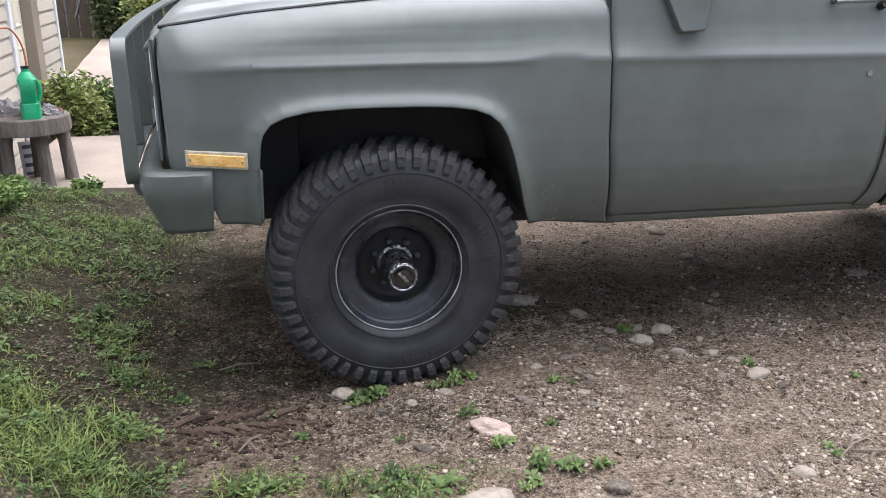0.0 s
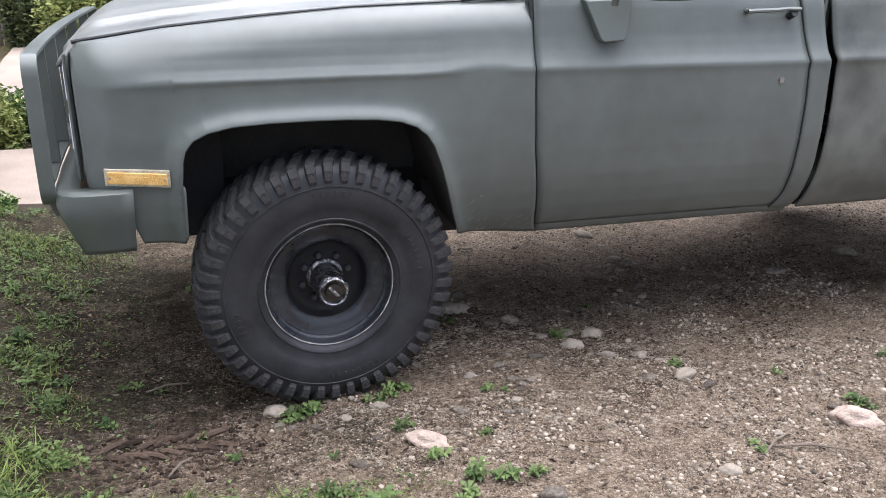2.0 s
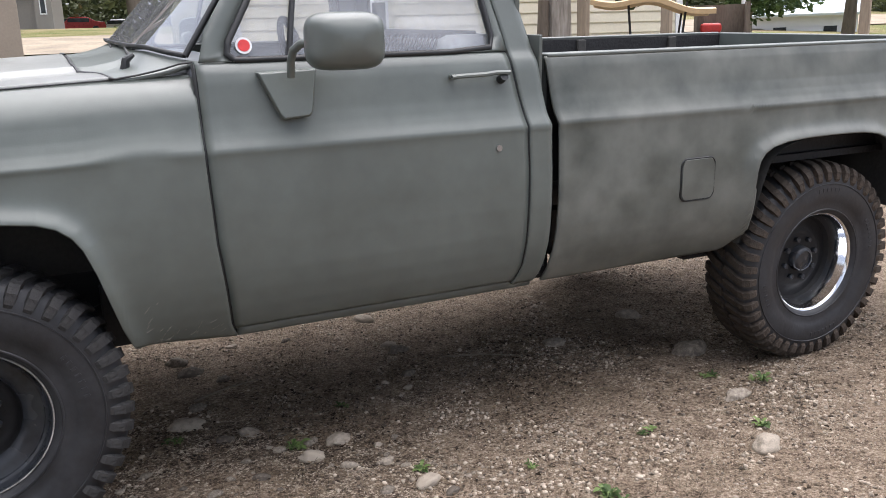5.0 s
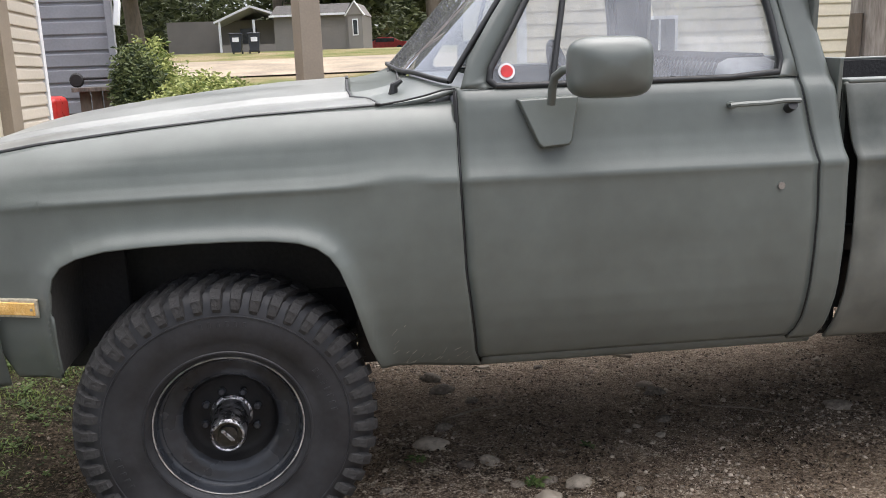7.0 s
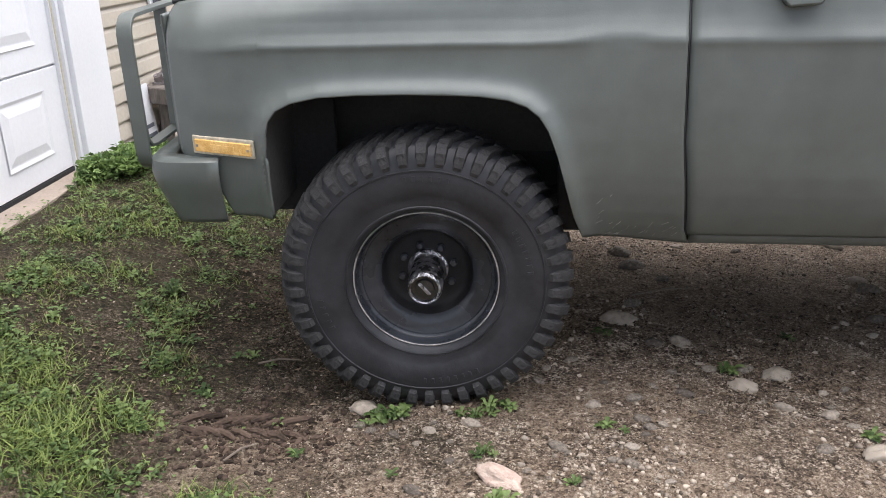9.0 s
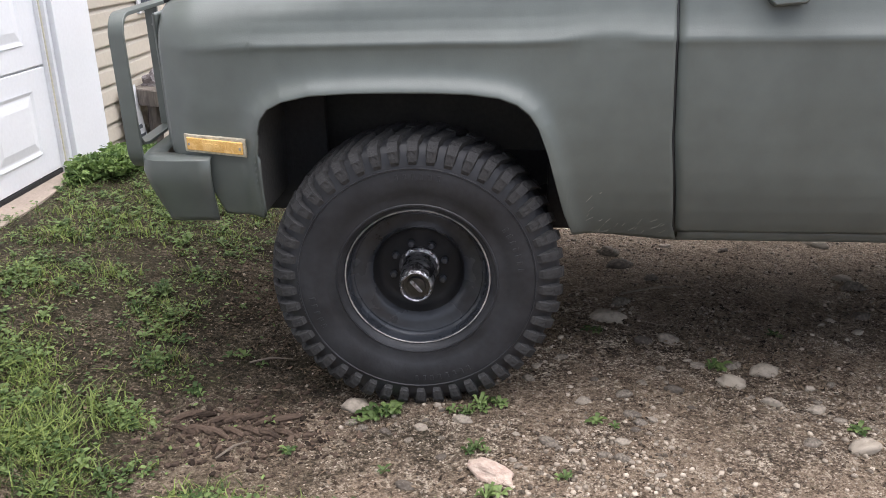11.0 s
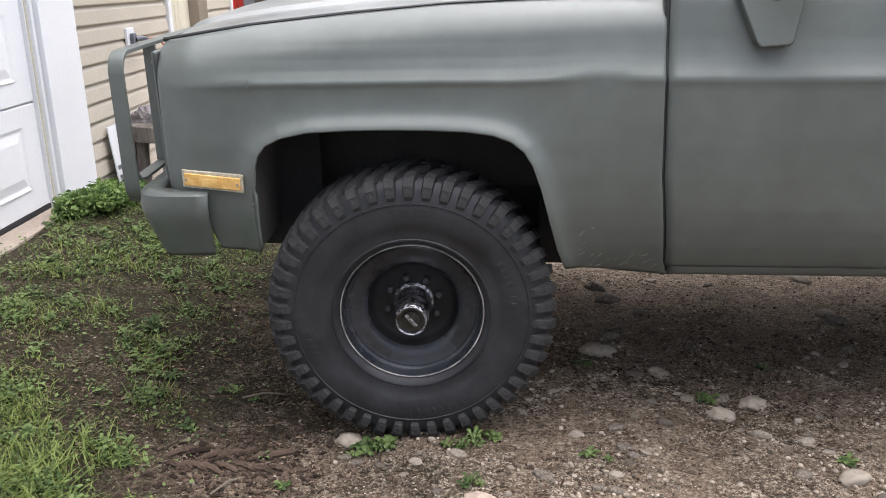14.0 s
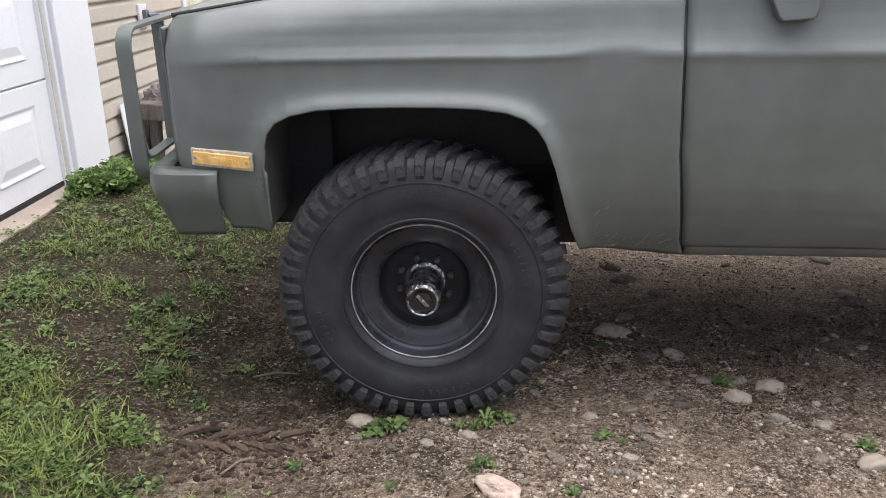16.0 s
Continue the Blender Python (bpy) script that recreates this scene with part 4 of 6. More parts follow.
def build_guard():
    """Flat steel brush guard on the nose."""
    guard = part("brush_guard", bmesh.new(), PAINT, truck, "painted flat steel brush guard")
    def strap(pts, w, name="guard_bar", across=Vector((0, 1, 0)), t=0.008):
        pts = [Vector(p) for p in pts]
        bm = bmesh.new()
        rows = []
        for i, p in enumerate(pts):
            d = (pts[min(i + 1, len(pts) - 1)] - pts[max(0, i - 1)]).normalized()
            n = d.cross(across).normalized()
            a = across * (w / 2)
            rows.append([p - a - n * t, p + a - n * t, p + a + n * t, p - a + n * t])
        grid(rows, bm, close=True)
        vs = [v for v in bm.verts]
        bm.faces.new(vs[:4])
        bm.faces.new(vs[-4:])
        return part(name, bm, PAINT, guard, bevel=0.002)
    X = Vector((1, 0, 0))
    mid = WIDTH / 2

    def fwd(y):
        """The guard bows forward a little towards its middle."""
        return -0.868 - 0.035 * (1 - ((y - mid) / mid) ** 2)

    def corner(cy, cz, r, a0, a1, flip):
        pts = [(cy + r * math.cos(radians(a)), cz + r * math.sin(radians(a))) for a in np.linspace(a0, a1, 8)]
        return [(WIDTH - y, z) for y, z in pts] if flip else pts

    near = corner(0.100, 0.865, 0.066, 262, 180, False) + corner(0.094, 1.202, 0.060, 180, 90, False)
    far_ = corner(0.094, 1.202, 0.060, 90, 180, True) + corner(0.100, 0.865, 0.066, 180, 262, True)
    run = [(y, 1.262) for y in np.linspace(0.20, WIDTH - 0.20, 12)]
    frame_line = [(0.17, 0.796)] + near + run + far_ + [(WIDTH - 0.17, 0.796)]
    strap([(fwd(y), y, z) for y, z in frame_line], 0.046, "guard_frame", X, t=0.006)
    low = [(0.034, 0.93), (0.040, 0.895), (0.060, 0.874), (0.10, 0.866)]
    low = low + [(y, 0.866) for y in np.linspace(0.2, WIDTH - 0.2, 12)] + [(WIDTH - y, z) for y, z in low[::-1]]
    strap([(fwd(y), y + (0.008 if y < mid else -0.008), z) for y, z in low], 0.042, "guard_rail", X, t=0.005)
    for y in (0.335, 0.67, mid, WIDTH - 0.67, WIDTH - 0.335):
        strap([(fwd(y), y, 1.256), (fwd(y), y, 0.872)], 0.042, "guard_bar", X, t=0.006)
    for y in (0.16, WIDTH - 0.16):
        strap([(fwd(y) + 0.01, y, 0.81), (fwd(y) + 0.012, y, 0.77), (fwd(y) + 0.025, y, 0.735)], 0.05, "guard_foot", X, t=0.008)
    return guard


build_body()
build_bed()
build_wheels()
build_under()
build_trim()
build_guard()
build_scuffs()
build_gaps()

# ---- house with the garage ----
HOUSE = pose(-2.17, 2.4, 0, 0, 0, 3)
CREAM_DOOR = mat("cream_door_paint", (0.62, 0.58, 0.46), 0.45, 0, 0.05, 3, 60, 0.05)
TAUPE = mat("taupe_trim", (0.24, 0.20, 0.155), 0.55, 0, 0.08, 3, 60, 0.08)
DARK_GLASS = mat("dark_window", (0.03, 0.035, 0.04), 0.06, 0, 0.3, 3, 30, 0.0)
PLASTIC_GREY = mat("grey_plastic", (0.10, 0.11, 0.13), 0.45, 0, 0.1, 20, 90, 0.05)
CABLE_ORANGE = mat("cable_orange", (0.40, 0.13, 0.05), 0.6, 0, 0.1, 20, 90, 0.0)
ROOFING = mat("roof_shingle", (0.09, 0.085, 0.08), 0.9, 0, 0.2, 5, 60, 0.5, 40)
BARK = mat("bark", (0.10, 0.08, 0.06), 0.95, 0, 0.3, 6, 40, 0.8, 30, tint=(0.20, 0.165, 0.13), stretch=(1, 1, 0.25))
PALE_BARK = mat("pale_bark", (0.17, 0.145, 0.12), 0.9, 0, 0.3, 14, 60, 0.9, 25, tint=(0.50, 0.46, 0.41), stretch=(1, 1, 0.10))
RAG = mat("grey_cloth", (0.16, 0.14, 0.145), 0.95, 0, 0.3, 14, 120, 0.5, 90, tint=(0.30, 0.27, 0.27))
RUST = mat("rust", (0.22, 0.09, 0.05), 0.85, 0, 0.3, 14, 90, 0.4)


def build_house():
    h = tagged(empty("garage_house", HOUSE), "tan vinyl-sided house with white garage door", "house")
    bm = bmesh.new()
    for y0, y1, z0, z1 in ((-0.06, 0.49, -0.4, 3.2), (0.49, 1.17, -0.4, 1.435), (0.49, 1.17, 2.35, 3.2), (1.17, 1.58, -0.4, 3.2), (1.58, 2.58, 2.35, 3.2), (2.58, 3.45, -0.4, 3.2)):
        box(-0.16, y0, z0, -0.012, y1, z1, bm)
    wall = part("wall", bm, TAUPE, h, smooth=False)
    part("wall", box(-8.0, 3.33, -0.4, -0.16, 3.45, 3.2), SIDING, h)
    part("wall", box(-0.16, -5.5, 2.55, -0.012, -0.06, 3.2), SIDING, h)
    part("roof", box(-8.2, -6.0, 3.2, 0.35, 3.75, 3.32), ROOFING, h, bevel=0.02)
    # lapped boards
    openings = ((0.49, 1.17, 1.435, 2.35), (1.57, 2.60, -0.4, 2.35))
    z = -0.01
    while z < 3.15:
        cuts = [(-0.055, 3.40)]
        for a, b, lo, hi in openings:
            if z + 0.112 > lo + 0.06 and z < hi - 0.02:
                nxt = []
                for p, q in cuts:
                    if a > p:
                        nxt.append((p, min(q, a)))
                    if b < q:
                        nxt.append((max(p, b), q))
                cuts = [c for c in nxt if c[1] - c[0] > 0.03]
        for a, b in cuts:
            rows = []
            for y in (a, b):
                rows.append([(-0.010, y, z + 0.118), (-0.006, y, z + 0.092), (0.003, y, z + 0.076), (0.011, y, z + 0.008), (0.010, y, z), (-0.012, y, z)])
            part("siding_board", grid(rows), SIDING, wall, smooth=False)
        z += 0.112
    part("corner_trim", box(-0.06, 3.40, -0.2, 0.022, 3.475, 3.2), WHITE, h, bevel=0.006)
    # garage opening
    part("pilaster", box(-0.16, -0.440, 0.22, 0.018, -0.020, 3.2), WHITE, h, "white boxed trim with a chipped foot", bevel=0.005)
    part("casing", box(-0.16, -0.472, 0.24, -0.010, -0.442, 2.55), WHITE, h, bevel=0.004)
    part("casing", box(-0.16, -0.490, 0.26, -0.036, -0.480, 2.55), WHITE, h, bevel=0.003)
    part("weather_strip", box(-0.16, -0.480, 0.26, -0.030, -0.474, 2.55), CREAM_DOOR, h)
    part("pilaster", box(-0.10, -5.4, 0.22, 0.045, -5.0, 3.2), WHITE, h, bevel=0.005)
    door = part("garage_door", box(-0.12, -5.0, 0.300, -0.075, -0.40, 2.55), WHITE, h, "white raised-panel garage door, closed")
    for i in range(4):
        z0 = 0.308 + i * 0.558
        sec = part("door_section", box(-0.075, -4.98, z0 + 0.004, -0.058, -0.41, z0 + 0.552), WHITE, door, bevel=0.004)
        for j in range(7):
            y1 = -0.66 - j * 0.60
            y0 = y1 - 0.44
            a, b = z0 + 0.122, z0 + 0.450
            rows = []
            for o, k in ((0.000, 0.0), (-0.006, 0.018), (-0.006, 0.026), (0.002, 0.070), (0.002, 0.075)):
                rows.append([(-0.0575 + o, y0 + k, a + k), (-0.0575 + o, y1 - k, a + k), (-0.0575 + o, y1 - k, b - k), (-0.0575 + o, y0 + k, b - k)])
            bm = grid(rows, close=True)
            bm.faces.new([v for v in bm.verts][-4:])
            for v in bm.verts:
                v.co.x += 0.0062
            part("raised_panel", bm, WHITE, sec, smooth=False)
    part("door_seal", box(-0.115, -5.0, 0.276, -0.052, -0.41, 0.310), BLACK, h)
    # window
    win = part("window_frame", box(-0.03, 0.49, 1.435, 0.012, 1.17, 1.50), WHITE, h, "white vinyl window frame", bevel=0.005)
    for a in ((0.49, 1.50, 0.565, 2.35), (1.095, 1.50, 1.17, 2.35), (0.565, 2.28, 1.095, 2.35)):
        part("jamb", box(-0.03, a[0], a[1], 0.012, a[2], a[3]), WHITE, win, bevel=0.005)
    for a in ((0.565, 1.50, 1.095, 1.545), (0.565, 1.545, 0.61, 2.28), (1.05, 1.545, 1.095, 2.28)):
        part("sash", box(-0.035, a[0], a[1], -0.004, a[2], a[3]), WHITE, win, bevel=0.004)
    part("pane", box(-0.035, 0.61, 1.545, -0.025, 1.05, 2.28), DARK_GLASS, win, smooth=False)
    part("sill", box(-0.01, 0.48, 1.425, 0.028, 1.18, 1.445), WHITE, win, bevel=0.004)
    # entrance door
    d = part("entrance_door", box(-0.09, 1.645, 0.05, -0.05, 2.30, 2.25), CREAM_DOOR, h, "cream panelled entrance door, closed", bevel=0.004)
    for y0, y1 in ((1.72, 1.94), (2.01, 2.22)):
        for z0, z1 in ((0.25, 0.88), (1.02, 1.98)):
            rows = []
            for o, k in ((0.0, 0.0), (0.010, 0.012), (0.010, 0.022), (-0.004, 0.035), (0.006, 0.075)):
                rows.append([(-0.049 + o, y0 + k, z0 + k), (-0.049 + o, y1 - k, z0 + k), (-0.049 + o, y1 - k, z1 - k), (-0.049 + o, y0 + k, z1 - k)])
            bm = grid(rows, close=True)
            bm.faces.new([v for v in bm.verts][-4:])
            part("door_panel", bm, CREAM_DOOR, d, smooth=False)
    part("door_casing", box(-0.08, 1.575, 0.0, 0.026, 1.645, 2.35), WHITE, h, bevel=0.006)
    part("door_casing", box(-0.08, 2.30, 0.0, 0.035, 2.46, 2.35), TAUPE, h, bevel=0.006)
    part("door_casing", box(-0.08, 2.463, 0.0, 0.028, 2.58, 2.35), TAUPE, h, bevel=0.006)
    part("door_casing", box(-0.08, 1.575, 2.25, 0.024, 2.58, 2.35), WHITE, h, bevel=0.006)
    # power outlet with a plug and its lead
    out = part("outlet_plate", box(0.005, 0.700, 1.025, 0.026, 0.825, 1.175), WHITE, h, "white outdoor outlet plate", bevel=0.006)
    part("outlet_cover", box(0.026, 0.735, 1.045, 0.052, 0.800, 1.140), PLASTIC_GREY, out, bevel=0.008)
    part("plug", tube([(0.052, 0.780, 1.10), (0.085, 0.81, 1.105), (0.105, 0.84, 1.10)], [0.018, 0.017, 0.008]), PLASTIC_GREY, out)


build_house()


def loose_cable(name, pts, r, material, label):
    line = []
    P = [Vector(p) for p in pts]
    for i in range(len(P) - 1):
        a, b, c, d = P[max(i - 1, 0)], P[i], P[i + 1], P[min(i + 2, len(P) - 1)]
        for t in np.linspace(0, 1, 10, endpoint=False):
            line.append(0.5 * ((2 * b) + (c - a) * t + (2 * a - 5 * b + 4 * c - d) * t * t + (3 * b - a - 3 * c + d) * t ** 3))
    line.append(P[-1])
    return tagged(obj(name, tube(line, r, seg=7), material), label, "cable")


loose_cable("extension_cord", [(-2.10, 3.245, 1.10), (-2.05, 3.30, 1.085), (-2.01, 3.35, 0.97), (-2.01, 3.37, 0.78), (-2.02, 3.36, 0.62), (-2.06, 3.30, 0.42), (-2.05, 3.32, 0.22), (-1.95, 3.45, 0.10)], 0.006, CABLE_ORANGE, "orange extension cord hanging from the wall outlet")


def build_paths():
    """Concrete walk along the house and the apron before the garage."""
    def slab(name, x0, x1, y0, y1, label, wob=0.02, up=0.045):
        top = []
        nx, ny = max(2, int((x1 - x0) / 0.1)), max(2, int((y1 - y0) / 0.1))
        for j in range(ny + 1):
            r = []
            for i in range(nx + 1):
                x, y = x0 + (x1 - x0) * i / nx, y0 + (y1 - y0) * j / ny
                if i in (0, nx):
                    x += wob * noise.noise(Vector((x, y * 3, 1)))
                if j in (0, ny):
                    y += wob * noise.noise(Vector((x * 3, y, 2)))
                r.append((x, y, height(x, y) + up))
            top.append(r)
        bm = grid(top)
        bm = thick(bm, 0.09)
        return tagged(obj(name, bm, CONCRETE, smooth=False), label, "paving", kind="structure")
    slab("path", -2.16, 0.2, 2.78, 4.55, "sun-bleached concrete walk beside the house")
    slab("path", -2.5, 0.6, 5.9, 9.2, "concrete walk beyond the weed bed")
    # apron: a flat strip at the garage door
    bm = bmesh.new()
    rows = []
    for y in np.linspace(-6, -0.30, 40):
        w = 0.08 + 0.03 * noise.noise(Vector((y * 2, 0, 5)))
        rows.append([(-0.20, y, 0.10), (-0.20, y, 0.290), (w - 0.03, y, 0.284), (w, y, 0.276), (w + 0.01, y, 0.10)])
    ap = obj("apron", grid(rows), CONCRETE, smooth=False)
    ap.matrix_world = HOUSE
    tagged(ap, "worn concrete apron before the garage door", "paving", kind="structure")


build_paths()


# ---- stump table with its things ----
def build_stump():
    t = tagged(empty("stump_table", pose(-1.96, 2.99, height(-1.96, 2.99) + 0.03)), "weathered grey log-slab table on branch legs", "table")
    bm = bmesh.new()
    rows = []
    for zz, k in ((0.345, 0.93), (0.350, 0.99), (0.375, 1.0), (0.42, 0.99), (0.444, 0.985), (0.450, 0.96)):
        r = []
        for a in np.linspace(0, 2 * math.pi, 72, endpoint=False):
            rad = 0.255 * k * (1 + 0.09 * noise.noise(Vector((math.cos(a) * 1.2, math.sin(a) * 1.2, 3))) + 0.05 * noise.noise(Vector((math.cos(a) * 7, math.sin(a) * 7, zz * 2))))
            r.append((rad * math.cos(a) * 1.05, rad * math.sin(a), zz))
        rows.append(r)
    grid(rows, bm, close=True)
    vs = [v for v in bm.verts]
    bm.faces.new(vs[:72])
    bm.faces.new(vs[-72:])
    part("top", bm, WOOD_GREY, t, "bark-edged log slab")
    for x, y, lean in ((0.10, -0.10, 0.01), (0.20, 0.06, 0.02), (-0.10, -0.14, -0.01), (-0.19, 0.05, -0.02), (0.0, 0.17, 0.0)):
        pts = [(x + lean, y, -0.06), (x + lean * 0.5, y, 0.12), (x, y, 0.26), (x * 0.95, y * 0.95, 0.355)]
        part("leg", tube(pts, [0.047, 0.042, 0.040, 0.043], seg=12), WOOD_GREY, t)


build_stump()


def build_jug():
    j = tagged(empty("oil_jug", pose(-1.885, 2.86, 0.578, 0, 0, 12)), "green plastic jug with a black cap", "jug")
    bm = bmesh.new()
    rows = []
    for z, w, d in ((0.0, 0.050, 0.060), (0.006, 0.056, 0.066), (0.10, 0.057, 0.067), (0.105, 0.053, 0.063), (0.12, 0.056, 0.066), (0.20, 0.056, 0.066), (0.245, 0.054, 0.062), (0.265, 0.045, 0.050), (0.285, 0.030, 0.032), (0.292, 0.022, 0.022), (0.312, 0.021, 0.021)):
        r = []
        for a in np.linspace(0, 2 * math.pi, 40, endpoint=False):
            c, s = math.cos(a), math.sin(a)
            e = 5 if z < 0.26 else 2.4
            rad = (abs(c) ** e + abs(s) ** e) ** (-1 / e)
            x, y = w * rad * c, d * rad * s
            # waist for the hand
            if 0.11 < z < 0.21 and abs(c) > 0.6:
                x *= 0.80
            r.append((x, y, z))
        rows.append(r)
    grid(rows, bm, close=True)
    vs = [v for v in bm.verts]
    bm.faces.new(vs[:40])
    bm.faces.new(vs[-40:])
    part("body", bm, GREEN_PLASTIC, j)
    bm = bmesh.new()
    pts = [(0.040, -0.02, 0.255), (0.063, -0.02, 0.22), (0.066, -0.02, 0.16), (0.050, -0.02, 0.112)]
    part("handle", tube(pts, 0.013, bm), GREEN_PLASTIC, j)
    part("cap", lathe([(0.0005, 0.0), (0.022, 0.0), (0.024, 0.003), (0.024, 0.016), (0.0005, 0.018)], 24), SEAL, j, "black screw cap").matrix_basis = pose(0, 0, 0.308, 90, 0, 0)


build_jug()


def build_heap(name, x, y, z, rx, ry, rz, material, label, category, seed=0):
    bm = bmesh.new()
    bmesh.ops.create_icosphere(bm, subdivisions=4, radius=1.0)
    for v in bm.verts:
        n = noise.fractal(v.co * 2.2 + Vector((seed, 0, 0)), 0.9, 2.0, 4)
        f = noise.noise(v.co * 6 + Vector((0, seed, 0)))
        v.co = Vector((v.co.x * rx * (1 + 0.35 * n), v.co.y * ry * (1 + 0.35 * n), max(-0.1, v.co.z * (1 + 0.5 * n) + 0.18 * f) * rz))
    o = obj(name, bm, material)
    o.location = (x, y, z)
    return tagged(o, label, category)


build_heap("rag", -2.06, 2.98, 0.585, 0.12, 0.08, 0.085, RAG, "crumpled grey cloth on the stump table", "cloth", 3)
build_heap("rag", -1.82, 3.00, 0.585, 0.075, 0.07, 0.055, RAG, "crumpled grey rag on the stump table", "cloth", 9)
build_heap("rusty_scrap", -1.765, 3.03, 0.585, 0.03, 0.03, 0.028, RUST, "small rusty scrap on the stump table", "scrap", 5)


def build_signs():
    """White boards with grey print leaning under the table."""
    for x, y, w, hh, rz in ((-2.10, 2.70, 0.25, 0.50, 92), (-2.02, 3.20, 0.12, 0.28, 35)):
        b = tagged(empty("yard_sign", pose(x, y, height(x, y) - 0.01, -6, 0, rz)), "white printed board leaning against the house wall", "sign")
        part("board", box(-w / 2, -0.004, 0, w / 2, 0.004, hh), WHITE, b, smooth=False)
        for k in range(4):
            part("print_bar", box(-w / 2 + 0.02, -0.0065, 0.05 + k * 0.06, w / 2 - 0.02 - 0.02 * (k % 2), -0.0045, 0.075 + k * 0.06), PLASTIC_GREY, b, smooth=False)


build_signs()


# ---- porch post behind the truck ----
def build_post(name, x, y, w, top, rz, label, brace=True):
    p = tagged(empty(name, pose(x, y, height(x, y), 0, 0, rz)), label, "post")
    part("shaft", box(-w / 2, -w / 2, -0.3, w / 2, w / 2, top), TAUPE if name == "porch_post" else POST_WOOD, p, bevel=0.008)
    if brace:
        for s in (-1, 1):
            part("brace", tube([(s * 0.02, 0, top - 0.65), (s * 0.55, 0, top - 0.02)], 0.05, seg=4), TAUPE if name == "porch_post" else POST_WOOD, p, smooth=False)
    return p


build_post("porch_post", 0.14, 4.15, 0.168, 3.1, 24, "taupe painted porch post with angled braces")


# ---- carport with yard clutter ----
METAL_WHITE = mat("painted_sheet_metal", (0.25, 0.255, 0.28), 0.5, 0.0, 0.08, 2, 30, 0.05)
RED = mat("red_paint", (0.42, 0.03, 0.025), 0.35, 0, 0.15, 8, 60, 0.05)


def build_carport():
    c = tagged(empty("metal_carport", pose(-2.98, 10.6, height(-3.0, 10.6))), "pale ribbed sheet-metal carport", "carport")
    rows = []
    for z in np.linspace(0, 3.2, 140):
        ph = (z / 0.23) % 1.0
        d = 0.03 if ph < 0.12 else 0.0
        rows.append([(-5.0, 0.2 + d, z), (0.0, 0.2 + d, z)])
    part("side_sheet", grid(rows), METAL_WHITE, c, smooth=False)
    for x in (0.0, -2.2, -4.9):
        part("upright", box(x - 0.05, 0.08, -0.2, x + 0.05, 0.18, 3.0), METAL_WHITE, c, bevel=0.01)
    rows = []
    for x in (-5.2, 0.15):
        rows.append([(x, 0.0, 2.95), (x, 0.05, 3.2), (x, 0.35, 3.4), (x, 1.6, 3.65), (x, 3.2, 3.75)])
    part("roof_sheet", thick(grid(rows), 0.02), METAL_WHITE, c)
    part("gutter_edge", tube([(0.12, 0.0, 1.75), (0.16, 0.02, 2.05), (0.10, 0.1, 2.4), (-0.02, 0.25, 2.75)], 0.05, seg=6), WHITE, c)


build_carport()


def build_clutter():
    z = height(-3.2, 9.6)
    m = tagged(empty("ride_mower", pose(-3.78, 9.3, z)), "red riding mower with a black seat", "mower")
    part("hood", box(-0.1, -0.3, 0.35, 0.45, 0.3, 0.82), RED, m, bevel=0.08)
    part("seat", box(-0.42, -0.24, 0.55, -0.28, 0.24, 1.30), BLACK, m, bevel=0.08)
    part("deck", box(-0.6, -0.35, 0.18, 0.4, 0.35, 0.40), BLACK, m, bevel=0.05)
    for x in (-0.45, 0.35):
        for y in (-0.38, 0.38):
            w = part("tyre", lathe([(0.08, -0.07), (0.2, -0.07), (0.22, 0), (0.2, 0.07), (0.08, 0.07)], 24), RUBBER, m)
            w.matrix_basis = pose(x, y, 0.2)
    g = tagged(empty("wooden_bench", pose(-2.98, 9.9, z - 0.06)), "old plank bench with clutter on top", "bench")
    for k in range(4):
        part("plank", box(-0.30 + k * 0.16, -0.02, 0.0, -0.16 + k * 0.16, 0.02, 0.92), BARK, g, bevel=0.006)
    part("top", box(-0.36, -0.15, 0.92, 0.38, 0.2, 0.98), WOOD_GREY, g, bevel=0.008)
    for x in (-0.3, 0.27):
        part("knob", lathe([(0.001, -0.03), (0.08, -0.03), (0.10, 0), (0.08, 0.03), (0.001, 0.03)], 16), BLACK, g).matrix_basis = pose(x, -0.05, 1.08)
    part("bar", tube([(-0.3, -0.05, 1.1), (0.27, -0.05, 1.1)], 0.02), BLACK, g)
    part("strut", tube([(0.27, -0.08, 1.1), (0.02, -0.25, 0.35)], 0.018), WORN_STEEL, g)


build_clutter()

# ---- plants ----
def leaf_mat(name, a, b, rough=0.55):
    m = mat(name, a, rough, 0, 0.2, 3.0, 25, 0.0, tint=b, island=True, spec=0.3)
    n, l = m.node_tree.nodes, m.node_tree.links
    pr = n["Principled BSDF"]
    tr = n.new("ShaderNodeBsdfTranslucent")
    mx = n.new("ShaderNodeMixShader")
    mx.inputs[0].default_value = 0.25
    src = pr.inputs["Base Color"].links[0].from_socket
    l.new(src, tr.inputs["Color"])
    l.new(pr.outputs[0], mx.inputs[1])
    l.new(tr.outputs[0], mx.inputs[2])
    l.new(mx.outputs[0], n["Material Output"].inputs["Surface"])
    return m


